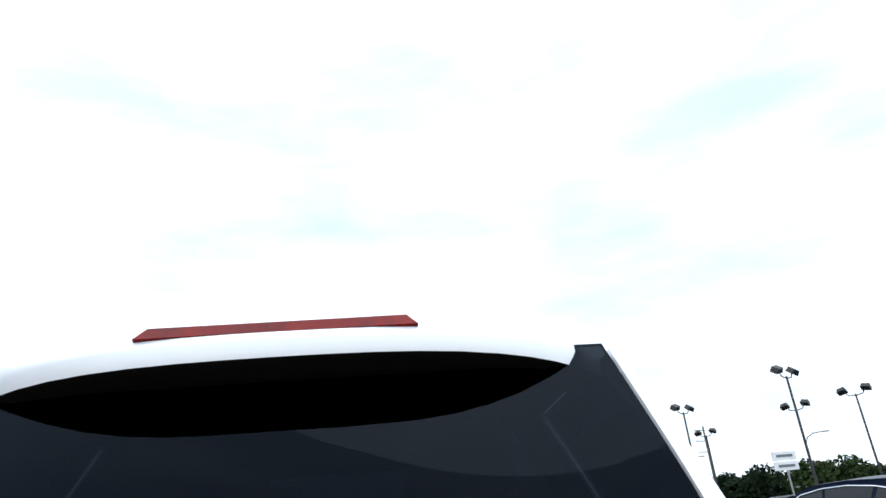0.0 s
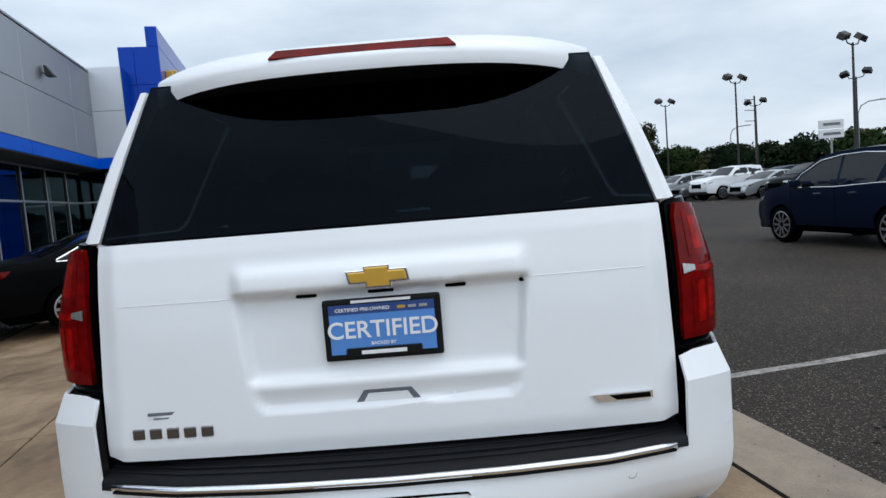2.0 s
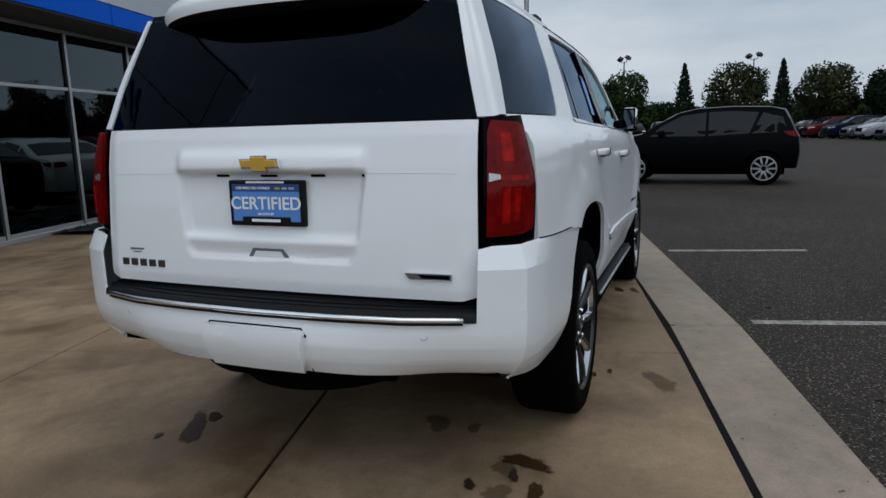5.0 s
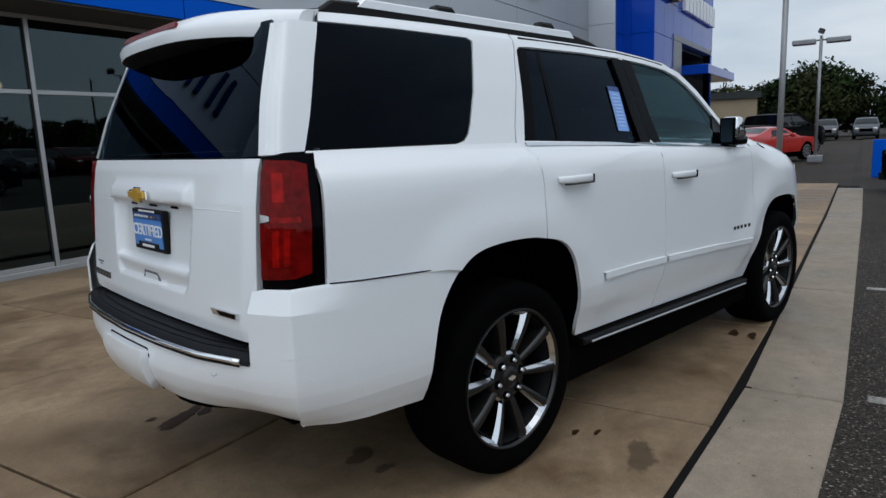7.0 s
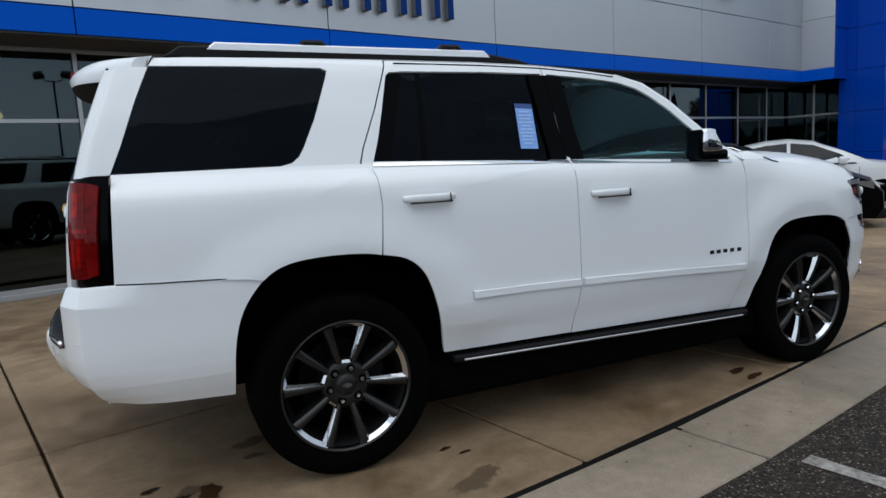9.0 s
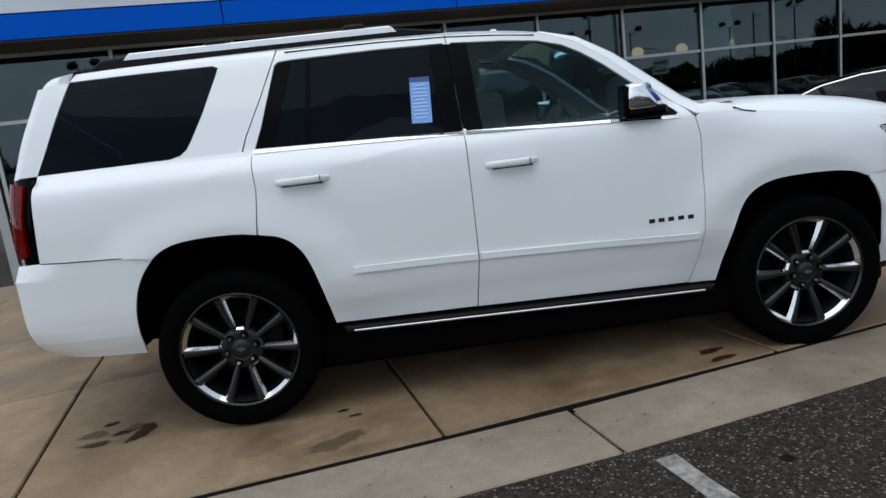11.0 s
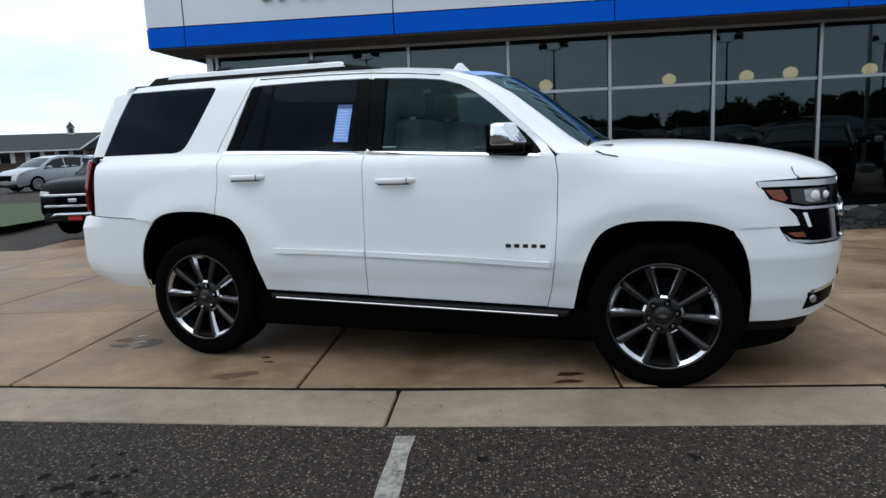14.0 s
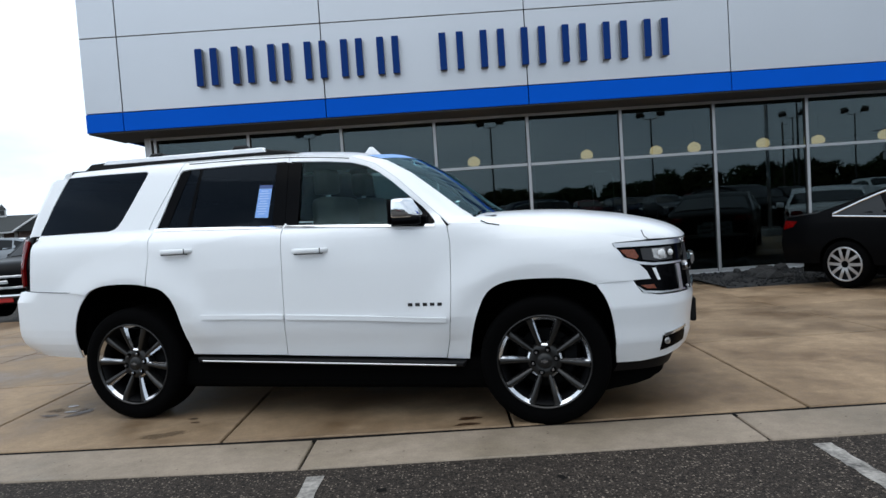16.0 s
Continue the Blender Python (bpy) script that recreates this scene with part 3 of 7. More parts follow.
# grass strip past the end of the building
bm = sheet([[(s, n, -0.085) for n in (9, 17)] for s in (-30, -9.5)])
ob = part("grass_verge", bm, GRASS)
ob.matrix_world = SITE
tagged(ob, "mown green grass verge beside the drive", "grass", kind="structure")

# ---- the dealership building ----
FACE, GLASS_N, Z_BAND, Z_PANEL, Z_SEAM, Z_TOP = 6.05, 7.0, 3.14, 3.475, 4.78, 6.15
S_LEFT, S_RIGHT = -4.06, 19.95
building = thing("building", SITE, "showroom with grey metal fascia, blue band and glass front", "building")
part("fascia_core", box(S_LEFT + 0.03, S_RIGHT + 9, FACE + 0.03, 30, Z_BAND + 0.012, Z_TOP - 0.02), VOID, building, "dark joints behind the panels")
part("roof_coping", box(S_LEFT - 0.02, S_RIGHT, FACE - 0.02, 30, Z_TOP - 0.015, Z_TOP + 0.05, 0.01), PANEL, building)
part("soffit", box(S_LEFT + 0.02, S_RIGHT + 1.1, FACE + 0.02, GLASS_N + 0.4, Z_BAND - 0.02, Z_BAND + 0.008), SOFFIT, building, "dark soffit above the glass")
P_JOINTS = [S_LEFT] + [-3.40 + 3.56 * k for k in range(0, 7)] + [S_RIGHT]
for a, b in zip(P_JOINTS, P_JOINTS[1:]):
    for z0, z1, m, nm in ((Z_PANEL, Z_SEAM, PANEL, "fascia_panel"), (Z_SEAM, Z_TOP - 0.03, PANEL, "fascia_panel"), (Z_BAND, Z_PANEL - 0.004, BAND, "blue_band")):
        proud = 0.012 if m is BAND else 0.0
        part(nm, box(a + 0.008, b - 0.008, FACE - proud, FACE + 0.05, z0 + 0.007, z1 - 0.007, 0.004), m, building)
for k in range(4):          # the end wall that faces the drive
    for z0, z1, m in ((Z_PANEL, Z_SEAM, PANEL), (Z_SEAM, Z_TOP - 0.03, PANEL), (Z_BAND, Z_PANEL - 0.004, BAND)):
        part("end_panel", box(S_LEFT - 0.002, S_LEFT + 0.05, FACE + 0.02 + 5.9 * k, FACE + 5.9 * (k + 1), z0 + 0.007, z1 - 0.007), m, building)
part("end_wall", box(-3.44, -3.34, GLASS_N + 0.1, 29.9, -0.3, Z_BAND), PANEL, building)
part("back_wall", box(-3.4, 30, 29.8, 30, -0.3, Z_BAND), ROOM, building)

# glass front
M_STOPS = [3.79 - 1.765 * 4 + 1.765 * k for k in range(0, 15)]
Z_SILL, Z_MID, Z_HEAD = -0.12, 2.16, 3.07
part("base_sill", box(-3.42, S_RIGHT + 1.35, GLASS_N - 0.06, GLASS_N + 0.08, -0.30, Z_SILL, 0.008), MULLION, building, "grey concrete sill under the glass")
part("head_rail", box(-3.42, S_RIGHT + 1.15, GLASS_N - 0.04, GLASS_N + 0.06, Z_HEAD, Z_BAND - 0.022), MULLION, building)
mid = part("transom", box(0.0, 1.765 - 0.07, GLASS_N - 0.035, GLASS_N + 0.05, Z_MID - 0.028, Z_MID + 0.028, 0.004), MULLION, building)
low = part("bottom_rail", box(0.0, 1.765 - 0.07, GLASS_N - 0.03, GLASS_N + 0.05, Z_SILL, Z_SILL + 0.06, 0.004), MULLION, building)
upright = part("mullion", box(-0.027, 0.027, GLASS_N - 0.052, GLASS_N - 0.040, Z_SILL, Z_HEAD, 0.003), MULLION, building)
# The web's dark colour paints the shaded sides of the projecting mullions
web = part("mullion_web", box(-0.0345, 0.0345, GLASS_N - 0.040, GLASS_N + 0.06, Z_SILL, Z_HEAD), TRIM_DARK, building, "mullion web coloured dark as its shaded side")
up_pane = part("pane", box(0.0, 1.765 - 0.07, GLASS_N, GLASS_N + 0.012, Z_MID + 0.03, Z_HEAD), SHOP_GLASS, building)
low_pane = part("pane", box(0.0, 1.765 - 0.07, GLASS_N, GLASS_N + 0.012, Z_SILL + 0.06, Z_MID - 0.03), SHOP_GLASS, building)
first = True
for s in M_STOPS:
    for o, off in ((mid, 0.035), (low, 0.035), (upright, 0.0), (web, 0.0), (up_pane, 0.035), (low_pane, 0.035)):
        if s > 20.9 and o not in (upright, web):
            continue
        if first:
            o.matrix_basis = pose(s + off, 0, 0)
        else:
            again(o, building, pose(s + off, 0, 0))
    first = False
for o in building.children:
    if o.name.startswith("pane"):
        o.visible_shadow = False
part("corner_post", box(-3.46, -3.34, GLASS_N - 0.06, GLASS_N + 0.10, -0.3, Z_BAND), MULLION, building)
part("mullion", box(3.79 + 0.04, 3.79 + 0.15, GLASS_N + 0.3, GLASS_N + 0.5, -0.2, 3.1), MULLION, building, "pale column behind the glass")

# showroom inside; floor, walls and ceiling are coloured dark for its dim light
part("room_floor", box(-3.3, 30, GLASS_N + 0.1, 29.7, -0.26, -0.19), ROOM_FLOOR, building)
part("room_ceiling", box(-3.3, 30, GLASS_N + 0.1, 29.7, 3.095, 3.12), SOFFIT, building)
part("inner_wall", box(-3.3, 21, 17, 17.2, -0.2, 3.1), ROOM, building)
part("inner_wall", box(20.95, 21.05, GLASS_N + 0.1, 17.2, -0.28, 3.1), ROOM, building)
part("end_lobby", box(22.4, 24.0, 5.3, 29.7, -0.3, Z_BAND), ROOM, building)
for z0, z1 in ((-0.26, Z_MID - 0.03), (Z_MID + 0.03, 3.08)):
    for n0, n1 in ((5.28, 6.10), (6.16, 6.93)):
        part("pane", box(21.07, 21.082, n0, n1, z0, z1), SHOP_GLASS, building)
part("mullion", box(21.05, 21.12, 6.10, 6.16, -0.28, 3.10, 0.004), MULLION, building)
part("transom", box(21.05, 21.12, 5.26, 6.095, Z_MID - 0.03, Z_MID + 0.03, 0.004), MULLION, building)
part("transom", box(21.05, 21.12, 6.165, 6.94, Z_MID - 0.03, Z_MID + 0.03, 0.004), MULLION, building)
for k, s in enumerate((2.9, 5.6, 7.3, 8.1, 9.8, 11.2, 12.6, 14.4, -0.5, 1.2)):
    p = thing("pendant_lamp", site(s, 10.0 + 0.15 * (k % 3), 2.50), "warm glowing glass pendant lamp in the showroom", "lamp", "showroom pendants")
    part("globe", lathe([(0.01, -0.13), (0.09, -0.11), (0.14, -0.05), (0.15, 0.02), (0.11, 0.09), (0.02, 0.13)], 14, axis="z"), PENDANT, p, smooth=True)
    part("cord", tube([(0, 0, 0.1), (0, 0, 0.6)], 0.008, 6), TRIM_DARK, p)
stand = thing("glass_sign_stand", site(5.38, 7.80, -0.19), "clear upright panel stand behind the glass", "stand")
bm = bmesh.new()
tube([(-0.22, 0, 0), (-0.22, 0, 2.05), (-0.15, 0, 2.16), (0.12, 0, 2.16), (0.20, 0, 2.05), (0.20, 0, 0)], 0.016, 8, bm)
part("frame", bm, MULLION, stand)
part("panel", box(-0.21, 0.19, -0.004, 0.004, 0.05, 2.12), glass("clear_panel", (0.75, 0.85, 0.83), 1.4), stand)
bx = thing("brochure_box", site(7.62, 7.72, 0.552), "white two-sided brochure box standing on the desk", "box")
for x in (-0.27, 0.03):
    cs = part("case", box(x, x + 0.25, -0.07, 0.07, 0.0, 0.25, 0.012), HOUSE_WHITE, bx)
    for z in (0.07, 0.15):
        part("print_bar", box(x + 0.06, x + 0.20, -0.074, -0.070, z, z + 0.035), LETTER_SIDE, cs, "plain grey print bar")
desk = thing("desk", site(7.35, 7.62, -0.19), "small dark desk behind the glass", "desk")
part("desktop", box(-0.45, 0.75, -0.20, 0.40, 0.70, 0.74, 0.006), SATIN, desk)
for x in (-0.42, 0.70):
    part("leg", box(x, x + 0.03, -0.17, 0.37, 0.0, 0.70), TRIM_DARK, desk)
for s, w in ((7.28, 0.16), (7.60, 0.08)):
    n = thing("desk_notice", site(s, 7.48, 0.555), "white printed notice standing on the desk", "notice", "desk notices")
    part("sheet", box(-w, w, 0, 0.012, 0.0, 0.22, 0.002), HOUSE_WHITE, n)
    for z in (0.15, 0.06):
        part("text_bar", box(-w * 0.7, w * 0.7, -0.003, 0.0, z - 0.02, z + 0.02), LETTER_SIDE, n)

# raised sign characters as plain bars
def sign_bar_pair(s, w):
    t = thing("sign_character", site(s, FACE - 0.13, 4.13), "raised deep blue sign character of plain bars", "sign", "facade sign characters")
    for dx in (-w / 2 + 0.07, w / 2 - 0.07):
        part("bar", box(dx - 0.06, dx + 0.06, 0.0, 0.02, -0.32, 0.32, 0.006), LETTER, t)
        part("return", box(dx - 0.056, dx + 0.056, 0.02, 0.13, -0.315, 0.315), LETTER_SIDE, t, "grey letter side")


for k in range(6):
    sign_bar_pair(-1.83 + 0.63 * k, 0.40)
    sign_bar_pair(2.42 + 0.71 * k, 0.44)

# wall lamp on the fascia
w = thing("wall_lamp", site(15.75, FACE, 5.3), "small dark wall floodlight on the fascia", "lamp")
part("bracket", box(-0.05, 0.05, -0.10, 0.0, -0.05, 0.05, 0.01), POLE_GREY, w)
bm = prism([(-0.30, -0.12), (-0.10, -0.12), (-0.08, 0.14), (-0.12, 0.14)], -0.14, 0.14, bevel=0.01)
part("head", bm, POLE_DARK, w).matrix_basis = pose(0, 0, 0, 0, 0, 90)

# return wall and blue entrance tower
for z0, z1 in ((Z_PANEL, 4.92), (4.93, 6.28)):
    part("return_panel", box(S_RIGHT - 0.0, S_RIGHT + 0.05, 5.12, 6.52, z0, z1, 0.004), PANEL, building)
part("return_band", box(S_RIGHT - 0.02, S_RIGHT + 0.05, 5.12, 6.04, Z_BAND, Z_PANEL - 0.005), BAND, building)
part("return_core", box(S_RIGHT + 0.05, S_RIGHT + 4, 5.12, 6.6, Z_BAND, 6.27), VOID, building)
tower = thing("entrance_tower", SITE, "glossy blue panelled entrance tower with a dark portal", "tower")
T_S, T_N, T_END = 20.80, 4.06, 30.80
T_ROWS = [-0.30, 0.93, 2.16, 3.39, 4.62, 5.85, 7.08]
for z0, z1 in ((Z_BAND, 4.61), (4.62, 6.27)):      # blue cheek that joins the return wall to the tower
    part("tower_panel", box(S_RIGHT + 0.052, T_S - 0.004, 5.09, 5.118, z0 + 0.006, z1 - 0.006, 0.004), TOWER_BLUE, tower)
for z0, z1 in zip(T_ROWS, T_ROWS[1:]):      # the flank that faces along the facade
    for n0, n1 in ((4.84, 5.30), (T_N, 4.83)):
        part("tower_panel", box(T_S, T_S + 0.06, n0, n1, z0 + 0.006, z1 - 0.006, 0.005), TOWER_BLUE, tower)
part("tower_core", box(T_S + 0.06, 23.4, T_N + 0.06, 5.30, -0.3, 7.05), VOID, tower)
part("tower_crest", box(T_S, T_END, T_N, 4.42, 7.085, 7.72, 0.006), TOWER_BLUE, tower)
S_COLS = [T_S + 0.06, 22.10, 23.40, 24.65, 26.6, 28.55, 30.50, T_END]
for a, b in zip(S_COLS, S_COLS[1:]):        # the front over and beside the portal
    for z0, z1 in zip(T_ROWS, T_ROWS[1:]):
        if z1 < 4.7 and 23.3 < a < 30.4:
            continue
        part("front_panel", box(a + 0.006, b - 0.006, T_N, T_N + 0.06, (4.82 if z0 == 4.62 and a > 23.3 else z0) + 0.006, z1 - 0.006, 0.005), TOWER_BLUE, tower)
part("front_core", box(23.4, T_END, T_N + 0.06, 5.30, 4.66, 7.05), VOID, tower)
part("end_core", box(30.50, T_END, T_N + 0.06, 5.30, -0.3, 4.66), VOID, tower)
part("portal_trim", box(23.41, 30.49, T_N - 0.04, T_N + 0.30, 4.61, 4.815, 0.008), PORTAL_GREY, tower, "grey portal trim")
part("portal_trim", box(23.41, 24.65, T_N - 0.04, T_N + 0.30, -0.3, 4.60, 0.008), PORTAL_GREY, tower, "grey portal trim")
# Portal walls and ceiling coloured dark for the shade of the deep recess
part("portal_wall", box(24.66, 30.49, 6.6, 6.7, -0.3, 4.6), TRIM_DARK, tower, "portal wall coloured dark for the depth's shade")
part("portal_wall", box(24.58, 24.65, T_N + 0.31, 6.6, -0.3, 4.6), TRIM_DARK, tower, "portal wall coloured dark for the depth's shade")
part("portal_wall", box(30.42, 30.49, T_N + 0.31, 6.6, -0.3, 4.6), TRIM_DARK, tower, "portal wall coloured dark for the depth's shade")
part("portal_ceiling", box(24.66, 30.41, T_N + 0.31, 6.59, 4.5, 4.6), TRIM_DARK, tower)
part("entrance_doors", box(25.6, 29.4, 6.55, 6.59, -0.28, 2.5), CAR_GLASS, tower, "dark glass entrance doors")
part("canopy", box(24.68, 30.6, 3.04, T_N - 0.01, 3.40, 3.76, 0.02), TOWER_BLUE, tower, "blue flat canopy")
part("emblem_arm", box(21.75, 24.10, T_N - 0.22, T_N - 0.002, 6.06, 6.46, 0.02), GOLD, tower, "plain gold emblem block")
part("emblem_centre", box(22.50, 23.35, T_N - 0.26, T_N - 0.002, 5.90, 6.64, 0.02), GOLD, tower, "plain gold emblem block")
for k in range(9):
    part("sign_bar", box(24.72 + 0.65 * k, 25.18 + 0.65 * k, T_N - 0.16, T_N - 0.002, 5.80, 6.62, 0.015), PRINT_WHITE, tower, "white raised sign bar")


# ---- the white sport utility vehicle ----
CAR = Matrix.Translation((0, 0, -0.012)) @ pose(0, 0, 0, 0, 0.35, 0.8)
suv = thing("suv", CAR, "white full-size sport utility vehicle parked on a concrete apron", "car")
R_TYRE = 0.403

Z_T = (0.30, 0.40, 0.46, 0.54, 0.60, 0.66, 0.70, 0.90, 1.05, 1.18, 1.25, 1.285, 1.315, 1.335, 1.36, 1.58, 1.777, 1.82, 1.845, 1.86)
Y_T = (0.87, 0.905, 0.924, 0.944, 0.967, 0.982, 0.988, 0.984, 0.978, 0.970, 0.962, 0.950, 0.922, 0.885, 0.866, 0.792, 0.712, 0.685, 0.650, 0.600)
X_T = (-1.0, -0.95, -0.86, -0.80, -0.60, -0.38, 0.0, 2.6, 3.0, 3.2, 3.4, 3.6, 3.72)
T_T = (0.18, 0.11, 0.046, 0.037, 0.019, 0.005, 0.0, 0.0, 0.012, 0.030, 0.070, 0.135, 0.215)


def half(x, z):
    """Half the body's width at a length and a height, with the swell of the wheel arches."""
    y = mix_at(z, Z_T, Y_T) - mix_at(x, X_T, T_T)
    for cx in (0.0, 2.91):
        r = math.hypot((x - cx) * 0.94, z - 0.42)
        y += (0.018 * (1 - rise(r, 0.58, 0.80)) - 0.014 * (1 - rise(r, 0.47, 0.60))) * rise(z, 0.42, 0.6)
    if x > 2.4:                 # the wing rolls in towards the bonnet
        crest = mix_at(x, (2.36, 2.55, 2.93, 3.28, 3.42, 3.60), (1.289, 1.277, 1.237, 1.180, 1.152, 1.117))
        y -= 0.045 * rise(x, 2.4, 2.8) * max(0.0, (z - crest + 0.13) / 0.13) ** 2
    return y


def on_side(sign, off=0.0):
    return lambda x, z: Vector((x, sign * (half(x, z) + off), z))


REAR_RUN = run([(-0.466, 0.440), (-0.452, 0.651), (-0.410, 0.798), (-0.324, 0.912), (-0.228, 0.966), (-0.085, 0.984), (0.085, 0.981), (0.180, 0.966),
                (0.281, 0.944), (0.349, 0.899), (0.400, 0.82), (0.444, 0.671), (0.484, 0.466)])
FRONT_RUN = run([(2.460, 0.415), (2.498, 0.582), (2.538, 0.71), (2.590, 0.821), (2.655, 0.881), (2.758, 0.914), (2.911, 0.922), (3.062, 0.918),
                 (3.161, 0.905), (3.225, 0.887), (3.272, 0.860), (3.318, 0.803), (3.352, 0.705), (3.377, 0.58), (3.390, 0.385)])
QUARTER = [(0.204, 1.172), (0.195, 1.338), (0.148, 1.361), (0.173, 1.43), (0.261, 1.612), (0.345, 1.807), (0.355, 1.838), (-0.10, 1.840),
           (-0.50, 1.836), (-0.640, 1.832), (-0.660, 1.795), (-0.30, 1.796), (0.045, 1.793), (0.070, 1.780), (0.055, 1.74), (-0.020, 1.567), (-0.085, 1.443), (-0.112, 1.401),
           (-0.145, 1.376), (-0.195, 1.364), (-0.837, 1.361), (-0.862, 0.944), (-0.394, 0.926)] + REAR_RUN[12:29]
Q_GLASS = [(-0.836, 1.366), (-0.756, 1.56), (-0.662, 1.791), (-0.30, 1.792), (0.042, 1.789), (0.064, 1.778), (0.050, 1.74), (-0.024, 1.569), (-0.089, 1.446), (-0.116, 1.404), (-0.148, 1.380), (-0.196, 1.368)]
REAR_DOOR = [(0.187, 0.966), (0.208, 1.172), (0.199, 1.333), (0.156, 1.358), (0.180, 1.43), (0.268, 1.612), (0.352, 1.807), (0.362, 1.836), (0.86, 1.832),
             (1.206, 1.820), (1.226, 1.328), (1.227, 0.927), (1.226, 0.717), (1.200, 0.452)] + REAR_RUN[:28:-1]
R_WINDOW = [(0.212, 1.366), (0.252, 1.467), (0.345, 1.760), (0.365, 1.777), (0.43, 1.782), (0.86, 1.785), (1.193, 1.778), (1.212, 1.333)]
FRONT_DOOR = [(1.205, 0.450), (1.2305, 0.717), (1.2312, 0.927), (1.2305, 1.328), (1.2105, 1.820), (1.45, 1.802), (1.674, 1.777), (1.852, 1.714), (1.996, 1.616),
              (2.162, 1.471), (2.309, 1.342), (2.342, 1.306), (2.370, 1.272), (2.387, 1.17), (2.382, 0.894), (2.370, 0.696), (2.347, 0.547), (2.312, 0.423)]
F_WINDOW = [(1.248, 1.331), (1.230, 1.776), (1.312, 1.770), (1.491, 1.758), (1.673, 1.737), (1.792, 1.703), (1.880, 1.655), (1.980, 1.584), (2.079, 1.500),
            (2.189, 1.409), (2.278, 1.320), (2.296, 1.298), (2.276, 1.287)]
FENDER = [(2.316, 0.420), (2.351, 0.547), (2.374, 0.696), (2.386, 0.894), (2.391, 1.17), (2.376, 1.27), (2.40, 1.286), (2.55, 1.275), (2.93, 1.235), (3.28, 1.178),
          (3.42, 1.150), (3.58, 1.118), (3.388, 1.112), (3.400, 1.075), (3.427, 1.020), (3.470, 0.995), (3.531, 0.972), (3.570, 0.93), (3.592, 0.882), (3.478, 0.8805), (3.336, 0.8795), (3.285, 0.872)] + FRONT_RUN[39::-1]


def strip(points, w, sign, off, material, name, parent, label=""):
    """A thin bead along points on the body's side."""
    up, dn, back = [], [], []
    for x, z in points:
        up.append((x, sign * (half(x, z + w / 2) + off), z + w / 2))
        dn.append((x, sign * (half(x, z - w / 2) + off), z - w / 2))
    bm = sheet([[(p[0], p[1] - sign * 0.012, p[2] + 0.002) for p in up], up, dn, [(p[0], p[1] - sign * 0.012, p[2] - 0.002) for p in dn]])
    return part(name, bm, material, parent, label)


